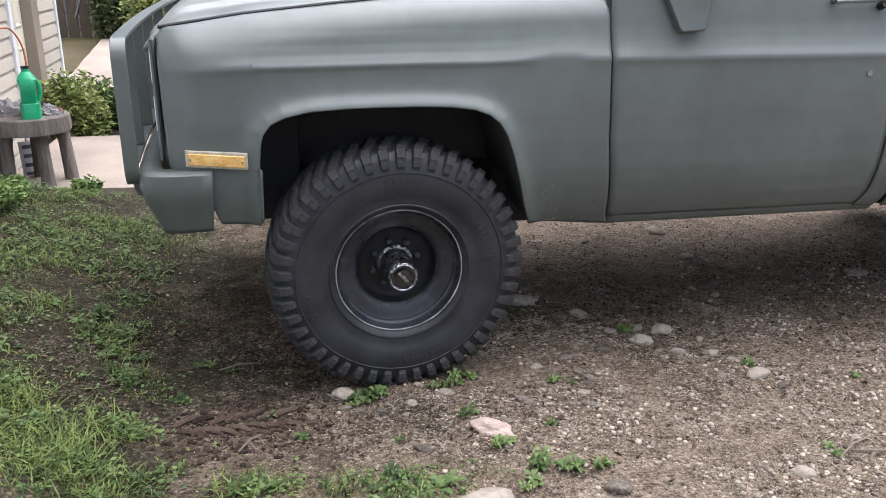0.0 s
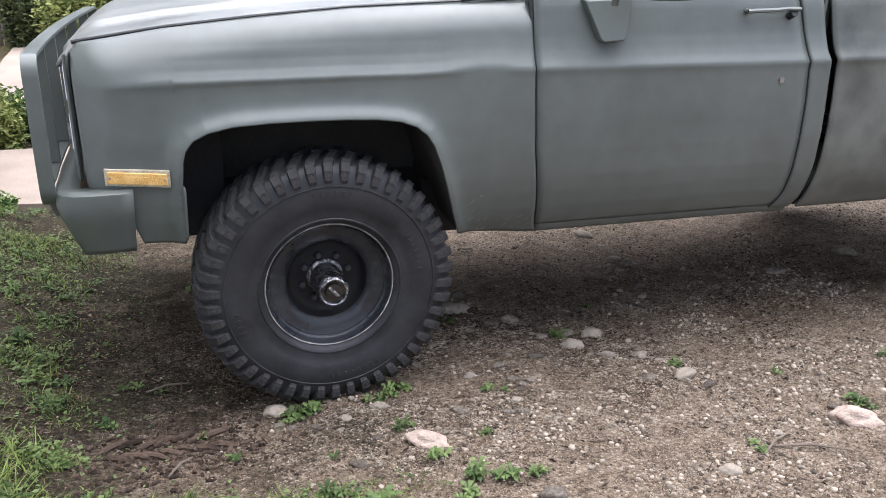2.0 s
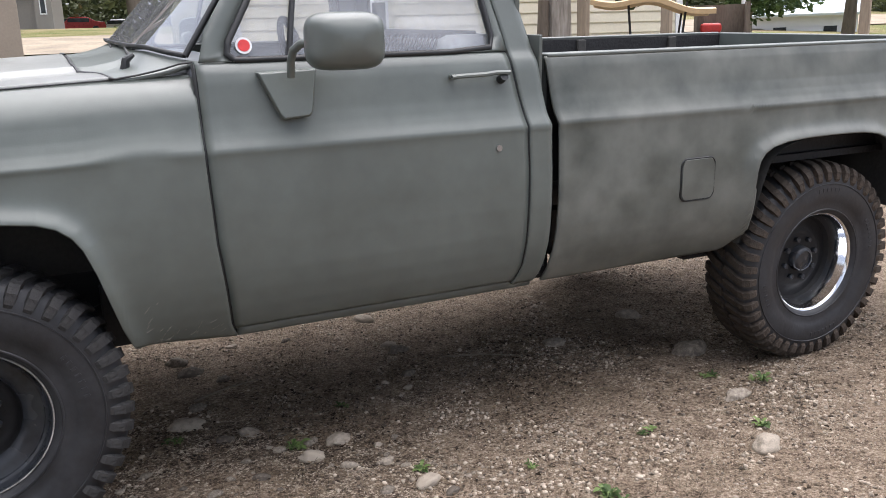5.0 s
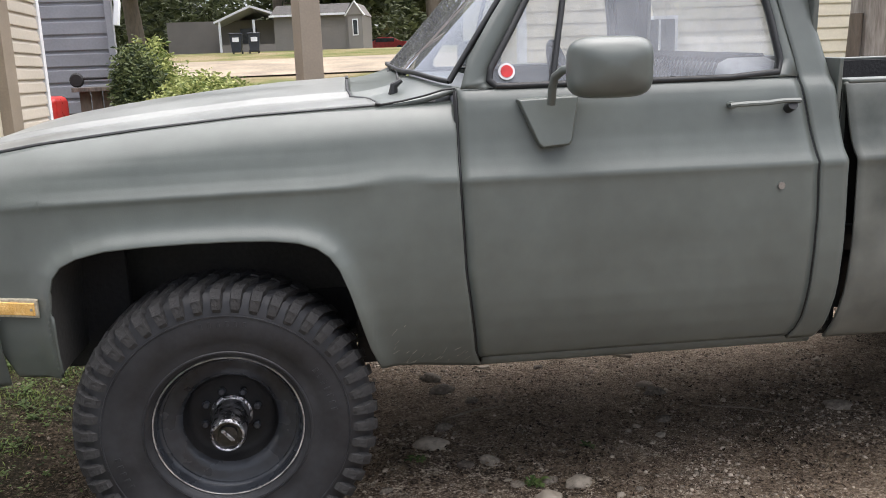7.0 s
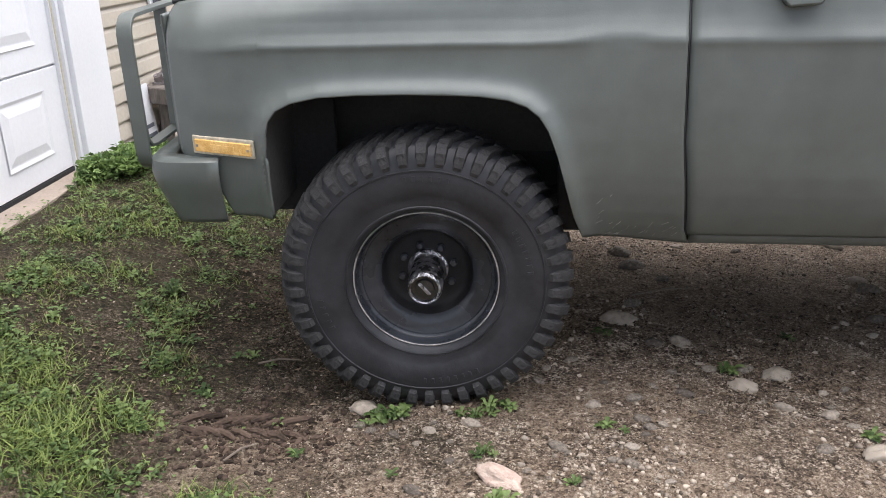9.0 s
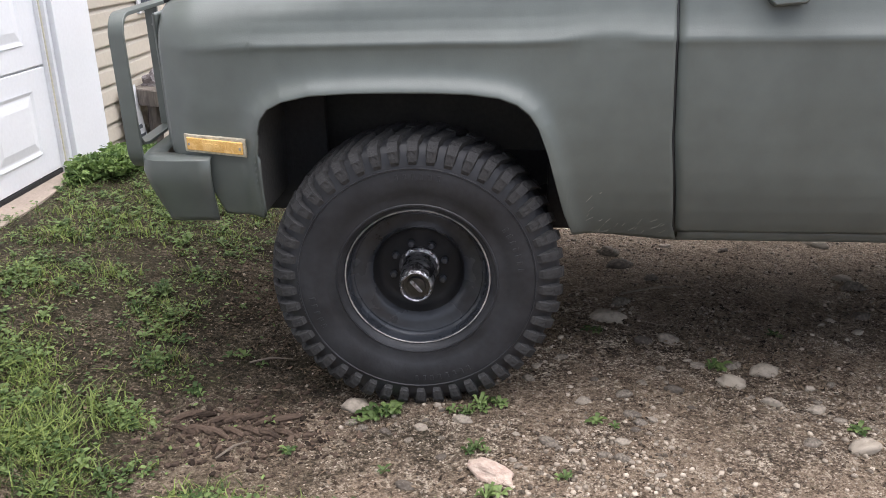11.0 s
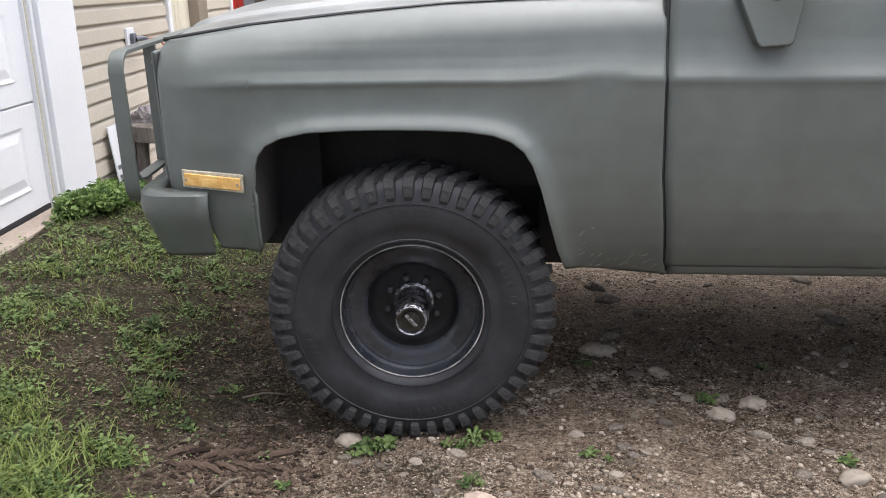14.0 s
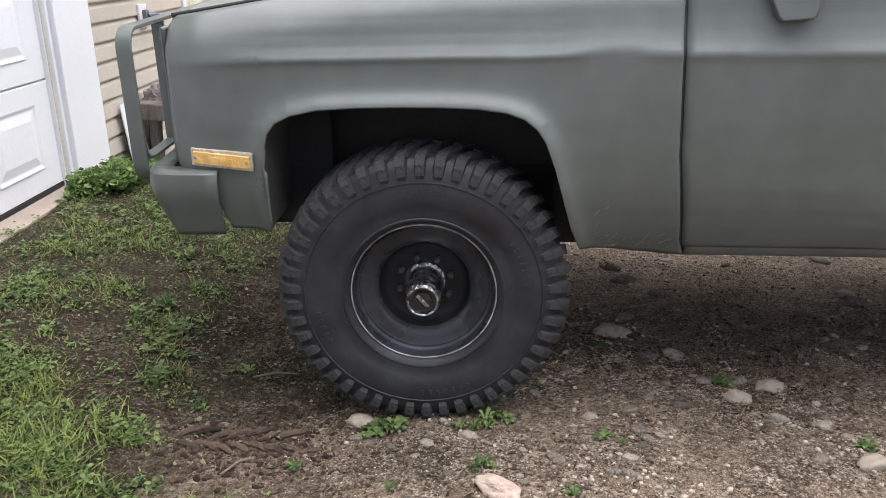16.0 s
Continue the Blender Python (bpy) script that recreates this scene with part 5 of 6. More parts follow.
GRASS = leaf_mat("grass_blade", (0.026, 0.050, 0.010), (0.23, 0.29, 0.080))
DRY = leaf_mat("dry_grass", (0.13, 0.10, 0.05), (0.30, 0.24, 0.13))
DEAD_GRASS = leaf_mat("dead_grass_stem", (0.040, 0.030, 0.020), (0.15, 0.12, 0.075))
WEED = leaf_mat("weed_leaf", (0.045, 0.080, 0.022), (0.17, 0.235, 0.080))
YARD_LEAF = leaf_mat("yard_plant_leaf", (0.06, 0.11, 0.03), (0.24, 0.34, 0.11))
BUSH = leaf_mat("bush_leaf", (0.09, 0.13, 0.030), (0.40, 0.43, 0.16))
FOREST = leaf_mat("forest_leaf", (0.030, 0.042, 0.018), (0.135, 0.155, 0.070))
FIR = leaf_mat("fir_needle", (0.026, 0.044, 0.020), (0.15, 0.18, 0.075))
MAPLE = leaf_mat("maple_leaf", (0.030, 0.062, 0.020), (0.11, 0.17, 0.062))


def pydata(name, verts, faces, material, smooth=False):
    me = bpy.data.meshes.new(name)
    me.from_pydata(verts, [], faces)
    me.materials.append(material)
    if smooth:
        me.polygons.foreach_set("use_smooth", [True] * len(me.polygons))
    return me


rng = random.Random(11)


def blades(spots, name, material, h0, h1, w, lean=0.5):
    """Grass: each blade a bent strip of three faces."""
    V, F = [], []
    for x, y, k in spots:
        z = rough_ground(x, y) - 0.004
        a = rng.uniform(0, 6.283)
        hh = rng.uniform(h0, h1) * k
        ww = w * rng.uniform(0.7, 1.3)
        b = rng.uniform(0.15, lean) * hh * 1.6
        dx, dy = math.cos(a), math.sin(a)
        px, py = -dy * ww, dx * ww
        i = len(V)
        for f, t in ((0, 1.0), (0.45, 0.85), (0.8, 0.55)):
            ox, oy, oz = dx * b * f * f, dy * b * f * f, hh * f * (1 - 0.25 * f)
            V.append((x + ox - px * t, y + oy - py * t, z + oz))
            V.append((x + ox + px * t, y + oy + py * t, z + oz))
        V.append((x + dx * b, y + dy * b, z + hh * 0.72))
        F += [(i, i + 1, i + 3, i + 2), (i + 2, i + 3, i + 5, i + 4), (i + 4, i + 5, i + 6)]
    return new(name, pydata(name, V, F, material))


CLUMPS = ((-1.16, -0.30, 0.24, 0.20, 1.0), (-0.98, -0.44, 0.20, 0.14, 0.9), (-1.45, -0.05, 0.25, 0.30, 0.9), (-1.64, 0.50, 0.22, 0.26, 1.0), (-1.10, 0.58, 0.12, 0.17, 0.9), (-0.94, 0.22, 0.10, 0.13, 0.8), (-0.96, -0.15, 0.12, 0.08, 0.75), (-1.66, 1.05, 0.22, 0.26, 0.6), (-1.20, 1.50, 0.22, 0.22, 0.55), (-1.08, 1.0, 0.10, 0.11, 0.6), (-1.40, 0.70, 0.14, 0.14, 0.6), (-1.55, 1.60, 0.30, 0.28, 0.7), (-1.25, 1.95, 0.32, 0.25, 0.7), (-0.52, -0.50, 0.16, 0.08, 0.8), (-0.12, -0.58, 0.26, 0.08, 0.8), (-1.75, 2.2, 0.3, 0.3, 0.5), (-0.3, -0.72, 0.35, 0.10, 0.6))


def grassiness(x, y):
    """How thickly grass grows here, nought to one: separate clumps with bare soil between."""
    wob = 0.5 * noise.noise(Vector((x * 6, y * 6, 9))) + 0.35 * noise.noise(Vector((x * 15, y * 15, 3)))
    g = 0.0
    for cx, cy, rx, ry, k in CLUMPS:
        d = ((x - cx) / rx) ** 2 + ((y - cy) / ry) ** 2
        if d < 4:
            g = max(g, k * ease(1.45, 0.25, math.sqrt(d) + wob))
    edge = -0.92 + 0.05 * y
    thin = 0.33 * ease(edge + 0.1, edge - 0.4, x) * ease(-0.05, 0.35, noise.noise(Vector((x * 3.4, y * 3.4, 21))) + 0.6 * noise.noise(Vector((x * 9, y * 9, 2))))
    return max(g, thin)


def on_path(x, y):
    lx, ly = x + 2.17, y - 2.4
    return (y > 2.70 and x < 0.3 and y < 4.6) or (ly < 0.0 and lx - 0.052 * ly < 0.14)


def grow_grass():
    near, dry = [], []
    tries = 0
    while len(near) < 30000 and tries < 260000:
        tries += 1
        x, y = rng.uniform(-2.6, 0.8), rng.uniform(-1.6, 2.75)
        if on_path(x, y) or rng.random() > grassiness(x, y):
            continue
        if -0.35 < x < 0.45 and -0.05 < y < 0.33:
            continue
        k = 0.35 + 0.55 * ease(-0.2, 0.45, noise.noise(Vector((x * 4.3, y * 4.3, 33)))) + 0.45 * ease(-0.7, -1.2, x) * ease(0.5, -0.3, y)
        if rng.random() < 0.22 + 0.4 * ease(0.0, 0.5, noise.noise(Vector((x * 1.3, y * 1.3, 55)))):
            dry.append((x, y, k * 0.9))
        else:
            near.append((x, y, k))
    tagged(blades(near, "lawn_grass", GRASS, 0.020, 0.075, 0.0022, 1.1), "short patchy green lawn grass", "grass", kind="stuff")
    tagged(blades(dry, "dry_grass", DRY, 0.012, 0.045, 0.0014, 1.0), "short dry straw among the lawn", "grass", kind="stuff")
    # stray blades in the gravel and below the truck
    stray = []
    for _ in range(26000):
        x, y = rng.uniform(-0.9, 3.2), rng.uniform(-1.2, 2.0)
        if noise.noise(Vector((x * 2.6, y * 2.6, 77))) + 0.5 * noise.noise(Vector((x * 8, y * 8, 7))) > 0.16 + 0.25 * rng.random() - 0.12 * math.exp(-((y - 0.5) / 0.4) ** 2):
            stray.append((x, y, 0.7))
    tagged(blades(stray, "dead_grass", DEAD_GRASS, 0.014, 0.055, 0.0011, 1.2), "thin dead grass in the gravel", "grass", kind="stuff")


grow_grass()


def ground_cover():
    """Tiny clover and sorrel leaves among the grass."""
    V, F = [], []
    n = 0
    while n < 9000:
        x, y = rng.uniform(-2.3, 0.7), rng.uniform(-1.3, 2.7)
        if on_path(x, y) or rng.random() > 0.9 * grassiness(x, y) * ease(-0.1, 0.3, noise.noise(Vector((x * 7.0, y * 7.0, 91)))) + 0.03 * ease(-0.5, -0.9, x):
            continue
        z = rough_ground(x, y) + rng.uniform(0.004, 0.035)
        s = rng.uniform(0.005, 0.012)
        a = rng.uniform(0, 6.28)
        t1, t2 = rng.uniform(-0.5, 0.5) * s, rng.uniform(-0.5, 0.5) * s
        c, q = math.cos(a) * s, math.sin(a) * s
        i = len(V)
        V += [(x - c, y - q, z), (x + q * 0.7, y - c * 0.7, z + t1), (x + c, y + q, z + t2), (x - q * 0.7, y + c * 0.7, z - t1 * 0.3)]
        F += [(i, i + 1, i + 2), (i, i + 2, i + 3)]
        n += 1
    o = new("ground_cover", pydata("ground_cover", V, F, WEED))
    tagged(o, "small clover leaves among the grass", "plants", kind="stuff")


def rosette_mesh(n, length, width, up, seed):
    r = random.Random(seed)
    V, F = [(0.0, 0.0, 0.001)], []
    for k in range(n):
        a = 6.283 * k / n + r.uniform(-0.4, 0.4)
        L, W, u = length * r.uniform(0.6, 1.15), width * r.uniform(0.7, 1.2), up * r.uniform(0.5, 1.3)
        dx, dy = math.cos(a), math.sin(a)
        i = len(V)
        for f, w in ((0.06, 0.12), (0.30, 0.55), (0.55, 1.0), (0.8, 0.75)):
            z = u * L * math.sin(f * 2.2) + 0.002
            V.append((dx * L * f - dy * W * w, dy * L * f + dx * W * w, z + 0.12 * W * w))
            V.append((dx * L * f, dy * L * f, z))
            V.append((dx * L * f + dy * W * w, dy * L * f - dx * W * w, z + 0.12 * W * w))
        V.append((dx * L, dy * L, u * L * 0.75))
        F += [(0, i, i + 1), (0, i + 1, i + 2)]
        for s in range(3):
            j = i + 3 * s
            F += [(j, j + 1, j + 4, j + 3), (j + 1, j + 2, j + 5, j + 4)]
        F += [(i + 9, i + 10, i + 12), (i + 10, i + 11, i + 12)]
    return pydata("weed", V, F, WEED, True)


WEEDS = [rosette_mesh(7, 0.050, 0.011, 0.6, 1), rosette_mesh(10, 0.040, 0.010, 0.8, 2), rosette_mesh(6, 0.065, 0.013, 0.5, 3), rosette_mesh(12, 0.045, 0.007, 1.0, 4)]


def plant(x, y, s, k, rot=0.0):
    o = new("weed", WEEDS[k % 4])
    o.matrix_world = Matrix.Translation((x, y, rough_ground(x, y) - 0.002)) @ Matrix.Rotation(rot, 4, "Z") @ Matrix.Scale(s, 4)
    return tagged(o, "low broad-leaved green weed in the dirt", "weed", "weeds on the drive")


SPOTS = ((-0.15, -0.01, 1.3), (-0.08, 0.01, 1.3), (-0.20, -0.04, 0.7), (0.20, 0.04, 1.2), (0.13, 0.01, 1.0), (0.26, 0.06, 0.9), (0.20, -0.20, 1.0), (0.25, -0.43, 1.1), (0.59, -0.04, 1.0), (1.02, 0.40, 1.2), (0.44, -0.31, 0.8), (-0.37, -0.22, 0.7), (-0.80, 0.11, 0.9), (0.34, -0.58, 1.4), (0.42, -0.62, 1.2), (0.28, -0.66, 1.2), (0.52, -0.60, 1.0), (-0.12, -0.56, 1.2), (0.02, -0.62, 1.3), (1.85, -0.47, 1.2), (1.86, -0.69, 1.4), (1.72, -0.17, 0.9), (1.37, 0.0, 1.0), (2.66, -0.37, 1.3))
SPOTS_B = ((1.84, -0.52, 0.9), (1.30, -0.66, 0.8), (2.99, -0.01, 1.2), (2.85, 0.14, 1.0), (2.24, -0.18, 0.9), (1.55, -0.98, 1.2), (0.60, 0.66, 0.9), (1.30, 0.72, 0.9), (-1.15, 0.75, 1.4), (-1.0, 0.43, 1.2), (-0.96, 0.25, 1.1), (-1.29, 1.29, 1.3), (-1.07, 1.31, 1.2))


def grow_weeds():
    for x, y, s in SPOTS + SPOTS_B:
        for q in range(3):
            plant(x + rng.uniform(-0.03, 0.03), y + rng.uniform(-0.025, 0.025), s * rng.uniform(0.45, 0.8), rng.randrange(4), rng.uniform(0, 6))
    n = 0
    while n < 260:
        x, y = rng.uniform(-2.2, 0.1), rng.uniform(-1.2, 2.7)
        if on_path(x, y) or rng.random() > grassiness(x, y) + 0.02:
            continue
        plant(x, y, rng.uniform(0.3, 0.8), rng.randrange(4), rng.uniform(0, 6))
        n += 1


grow_weeds()
ground_cover()


def leaf_cloud(name, blobs, count, size, material, seed=0, flat=0.5):
    """Many small folded leaves scattered in the shells of overlapping clumps."""
    r = random.Random(seed)
    V, F = [], []
    wts = [b[3] * b[4] * b[5] for b in blobs]
    for _ in range(count):
        cx, cy, cz, rx, ry, rz = r.choices(blobs, wts)[0]
        d = Vector((r.gauss(0, 1), r.gauss(0, 1), r.gauss(0, 1))).normalized()
        q = r.uniform(0.25, 1.0) ** 0.55 * r.uniform(0.85, 1.15)
        p = Vector((cx + d.x * rx * q, cy + d.y * ry * q, cz + d.z * rz * q))
        u = Vector((r.gauss(0, 1), r.gauss(0, 1), r.gauss(0, flat))).normalized()
        v = u.cross(Vector((r.gauss(0, 1), r.gauss(0, 1), r.gauss(0, 1)))).normalized()
        s = size * r.uniform(0.6, 1.4)
        w = u.cross(v) * s * 0.18
        i = len(V)
        V += [tuple(p - u * s), tuple(p + v * s * 0.45 + w), tuple(p + u * s), tuple(p - v * s * 0.45 + w)]
        F += [(i, i + 1, i + 2), (i, i + 2, i + 3)]
    return pydata(name, V, F, material)


def grow_bank():
    """Leafy plants at the foot of the pilaster and in the bed by the door."""
    def clump(name, x, y, rx, ry, h, n, size, material, label, seed):
        z = height(x, y)
        blobs = []
        r = random.Random(seed)
        for _ in range(7):
            a, q = r.uniform(0, 6.28), r.uniform(0, 0.75)
            blobs.append((x + rx * q * math.cos(a), y + ry * q * math.sin(a), z + h * r.uniform(0.2, 0.6), rx * 0.45, ry * 0.45, h * 0.42))
        e = tagged(empty(name, pose(x, y, z)), label, "plant")
        bm = bmesh.new()
        for b in blobs:
            tube([(0, 0, -0.03), ((b[0] - x) * 0.5, (b[1] - y) * 0.5, (b[2] - z) * 0.6), (b[0] - x, b[1] - y, b[2] - z + b[5] * 0.6)], [0.012 * h + 0.003, 0.008 * h + 0.002, 0.002], bm, seg=5)
        part("stems", bm, BARK, e)
        o = new("foliage", leaf_cloud("foliage", [(b[0] - x, b[1] - y, b[2] - z, b[3], b[4], b[5]) for b in blobs], n, size, material, seed))
        o.parent = e
        return e
    clump("leafy_plant", -1.94, 1.90, 0.19, 0.25, 0.15, 2800, 0.020, YARD_LEAF, "bushy green weed at the foot of the white trim", 5)
    clump("leafy_plant", -1.84, 2.16, 0.16, 0.20, 0.13, 1500, 0.019, YARD_LEAF, "low green weed beside the house wall", 6)
    clump("leafy_plant", -1.55, 2.55, 0.14, 0.12, 0.12, 500, 0.022, YARD_LEAF, "low green weed at the edge of the walk", 16)
    clump("leafy_plant", -2.10, 2.62, 0.12, 0.12, 0.14, 400, 0.022, WEED, "small weeds below the stump table", 17)
    clump("leafy_plant", -2.05, 4.75, 0.35, 0.30, 0.55, 3600, 0.026, BUSH, "green weeds growing through the concrete", 7)
    clump("leafy_plant", -1.65, 5.10, 0.45, 0.40, 0.55, 4400, 0.026, WEED, "tall green weeds growing beside the concrete walk", 8)
    clump("leafy_plant", -1.10, 5.3, 0.40, 0.40, 0.45, 3600, 0.026, BUSH, "tall green weeds growing beside the concrete walk", 9)
    clump("shrub", -1.4, 8.8, 1.1, 0.8, 1.15, 18000, 0.034, BUSH, "broad leafy green shrub behind the truck", 10)
    clump("shrub", -0.5, 8.8, 1.0, 0.8, 0.95, 16000, 0.034, BUSH, "broad leafy green shrub behind the truck", 11)
    clump("shrub", -2.2, 9.8, 0.55, 0.6, 1.7, 9000, 0.036, BUSH, "tall yellow-green shrub beside the carport", 12)
    clump("shrub", 0.35, 9.6, 0.8, 0.7, 0.65, 9000, 0.034, BUSH, "low leafy shrub at the edge of the field", 13)
    clump("conifer_shrub", -2.38, 9.2, 0.5, 0.5, 1.55, 15000, 0.034, FIR, "dark drooping evergreen shrub by the walk", 14)


grow_bank()


def make_tree(name, x, y, h, spread, material, label, seed, trunk_r=0.25, bark=BARK, n=9000, leaf=0.16, low=0.35):
    r = random.Random(seed)
    t = tagged(empty(name, pose(x, y, height(x, y) - 0.1)), label, "tree")
    pts = [(0.05 * h * noise.noise(Vector((seed, f * 2, 0))), 0.05 * h * noise.noise(Vector((0, f * 2, seed))), h * f) for f in np.linspace(0, 0.85, 8)]
    bm = tube(pts, [trunk_r * (1 - 0.85 * f) for f in np.linspace(0, 1, 8)], seg=10)
    blobs = []
    for k in range(14):
        f = r.uniform(low, 0.95)
        a = r.uniform(0, 6.28)
        base = Vector(pts[min(7, int(f * 8 / 0.95))])
        L = spread * (1.15 - 0.6 * f) * r.uniform(0.6, 1.0)
        tip = base + Vector((math.cos(a) * L, math.sin(a) * L, h * r.uniform(0.02, 0.12)))
        tube([base, base.lerp(tip, 0.5) + Vector((0, 0, 0.04 * h)), tip], [trunk_r * 0.35, trunk_r * 0.2, 0.02], bm, seg=6)
        blobs.append((tip.x, tip.y, tip.z, spread * r.uniform(0.28, 0.5), spread * r.uniform(0.28, 0.5), h * r.uniform(0.06, 0.12)))
        m = base.lerp(tip, 0.55)
        blobs.append((m.x, m.y, m.z + 0.03 * h, spread * 0.3, spread * 0.3, h * 0.08))
    part("trunk", bm, bark, t)
    c = new("crown", leaf_cloud("crown", blobs, n, leaf, material, seed))
    c.parent = t
    return t


def far_woods():
    """The dark wood beyond the road, and trees behind the houses."""
    blobs = []
    r = random.Random(3)
    for k in range(150):
        a = radians(r.uniform(-40, 75))
        d = r.uniform(72, 105)
        x, y = d * math.sin(a), d * math.cos(a)
        z = height(x, y)
        hh = r.uniform(9, 20)
        for q in range(3):
            blobs.append((x + r.uniform(-3, 3), y + r.uniform(-3, 3), z + hh * (0.12 + 0.30 * q), 4.2 - q, 4.2 - q, hh * 0.22))
    o = new("far_wood", leaf_cloud("far_wood", blobs, 84000, 0.40, FOREST, 4))
    tagged(o, "dark mixed wood beyond the road", "woods", kind="stuff")
    blobs = []
    for k in range(70):
        a = radians(r.uniform(-70, 110))
        d = r.uniform(106, 125)
        x, y = d * math.sin(a), d * math.cos(a)
        hh = r.uniform(16, 26)
        blobs.append((x, y, height(x, y) + hh * 0.45, 8, 8, hh * 0.5))
    o = new("far_wood", leaf_cloud("far_wood", blobs, 46000, 0.9, FOREST, 5))
    tagged(o, "dark wood on the skyline", "woods", kind="stuff")


far_woods()


def at_bearing(deg, dist, ex=0.5, ey=-2.42):
    a = radians(deg)
    return ex + dist * math.sin(a), ey + dist * math.cos(a)


make_tree("broadleaf_tree", *at_bearing(-13, 64), 30, 9.0, FOREST, "tall dark broadleaf tree beyond the field", 21, 0.6, n=26000, leaf=0.42, low=0.1)
make_tree("broadleaf_tree", *at_bearing(-4, 74), 32, 9.0, FOREST, "tall dark broadleaf tree behind the far house", 22, 0.6, n=26000, leaf=0.42, low=0.1)
make_tree("broadleaf_tree", *at_bearing(6, 68), 28, 8.0, FOREST, "tall dark broadleaf tree beyond the shed", 23, 0.6, n=24000, leaf=0.42, low=0.1)
make_tree("maple_tree", *at_bearing(44.5, 26), 9, 3.2, MAPLE, "green maple tree beside the cream house", 24, 0.25,n=26000, leaf=0.10, low=0.15)
make_tree("maple_tree", *at_bearing(50.5, 34), 8, 3.4, MAPLE, "green maple tree before the white house", 25, 0.25, n=26000, leaf=0.10, low=0.42)
make_tree("maple_tree", *at_bearing(60, 30), 9, 3.6, MAPLE, "green maple tree at the yard's end", 26, 0.25,n=26000, leaf=0.10, low=0.2)


# ---- across the field ----
GREY_SIDING = mat("grey_siding", (0.20, 0.185, 0.17), 0.7, 0, 0.06, 1, 20, 0.05)
BIN_BLUE = mat("bin_plastic", (0.025, 0.03, 0.042), 0.5, 0, 0.1, 6, 60, 0.03)
ROAD = mat("gravel_road", (0.25, 0.205, 0.15), 0.95, 0, 0.2, 0.6, 8, 0.5, 20)
BLUE_ROOF = mat("pale_metal_roof", (0.55, 0.63, 0.72), 0.4, 0, 0.05, 1, 20, 0.0)


def field_z(x, y):
    return height(x, y)


def build_far():
    # gravel lane
    rows = []
    for x in np.linspace(-60, 60, 80):
        yc = 33 + 0.05 * x + 1.5 * noise.noise(Vector((x * 0.05, 3, 0)))
        rows.append([(x, yc + d, field_z(x, yc + d) + 0.06) for d in (-4.5, -2, 0, 2, 4.5)])
    tagged(obj("road", grid(rows), ROAD), "pale gravel lane across the field", "road", kind="structure")
    # wheelie bins
    first = None
    for deg in (-7.05, -5.95):
        x, y = at_bearing(deg, 48)
        if first is None:
            b = tagged(empty("wheelie_bin", pose(x, y, field_z(x, y))), "dark plastic wheelie bin with a white notice", "bin", "bins at the road")
            bm = bmesh.new()
            grid([[(-0.24, -0.28, 0.08), (0.24, -0.28, 0.08), (0.24, 0.28, 0.08), (-0.24, 0.28, 0.08)], [(-0.32, -0.38, 1.0), (0.32, -0.38, 1.0), (0.32, 0.38, 1.0), (-0.32, 0.38, 1.0)]], bm, close=True)
            bm.faces.new([v for v in bm.verts][:4])
            part("body", bm, BIN_BLUE, b, smooth=False, bevel=0.02)
            part("lid", box(-0.34, -0.42, 1.0, 0.34, 0.40, 1.08), BIN_BLUE, b, bevel=0.03)
            part("notice", box(-0.17, -0.395, 0.62, 0.17, -0.372, 0.85), WHITE, b, smooth=False)
            for sx in (-0.24, 0.24):
                part("wheel", lathe([(0.001, -0.04), (0.11, -0.04), (0.11, 0.04), (0.001, 0.04)], 16), RUBBER, b).matrix_basis = pose(sx, 0.34, 0.11, 0, 0, 90)
            first = b
        else:
            copy_thing(first, pose(x, y, field_z(x, y), 0, 0, 8))
    # garden shed
    x, y = at_bearing(-0.2, 54)
    s = tagged(empty("garden_shed", pose(x, y, field_z(x, y), 0, 0, -12)), "grey sided garden shed with a gable", "shed")
    part("wall", box(-4.3, 0, -0.5, 0.9, 3.0, 2.05), GREY_SIDING, s)
    for k in range(12):
        part("board", box(-4.3, -0.02, 0.02 + k * 0.17, 0.2, 0.0, 0.16 + k * 0.17), GREY_SIDING, s, smooth=False)
    bm = bmesh.new()
    a = [bm.verts.new(p) for p in ((0.4, -0.3, 2.0), (0.9, -0.3, 2.75), (1.4, -0.3, 2.0))]
    b = [bm.verts.new(p) for p in ((0.4, 3.0, 2.0), (0.9, 3.0, 2.75), (1.4, 3.0, 2.0))]
    bm.faces.new(a)
    bm.faces.new(b)
    for i in range(3):
        bm.faces.new((a[i], a[(i + 1) % 3], b[(i + 1) % 3], b[i]))
    part("gable", bm, GREY_SIDING, s, smooth=False)
    part("wall", box(0.45, -0.25, -0.5, 1.35, 2.9, 2.0), GREY_SIDING, s)
    for sx in (-1, 1):
        part("verge", tube([(0.9, -0.33, 2.80), (0.9 + sx * 0.62, -0.33, 1.92)], 0.05, seg=4), WHITE, s)
    part("window", box(0.72, -0.28, 0.75, 1.08, -0.24, 1.75), WHITE, s)
    part("window_pane", box(0.78, -0.30, 0.82, 1.02, -0.27, 1.68), DARK_GLASS, s)
    rows = [[(-4.5, -0.3, 2.08), (-4.5, 1.5, 2.85), (-4.5, 3.3, 2.08)], [(0.3, -0.3, 2.08), (0.3, 1.5, 2.85), (0.3, 3.3, 2.08)]]
    part("roof", thick(grid(rows), 0.08), ROOFING, s, smooth=False)
    part("eave", box(-4.5, -0.36, 2.03, 0.3, -0.3, 2.15), WHITE, s)
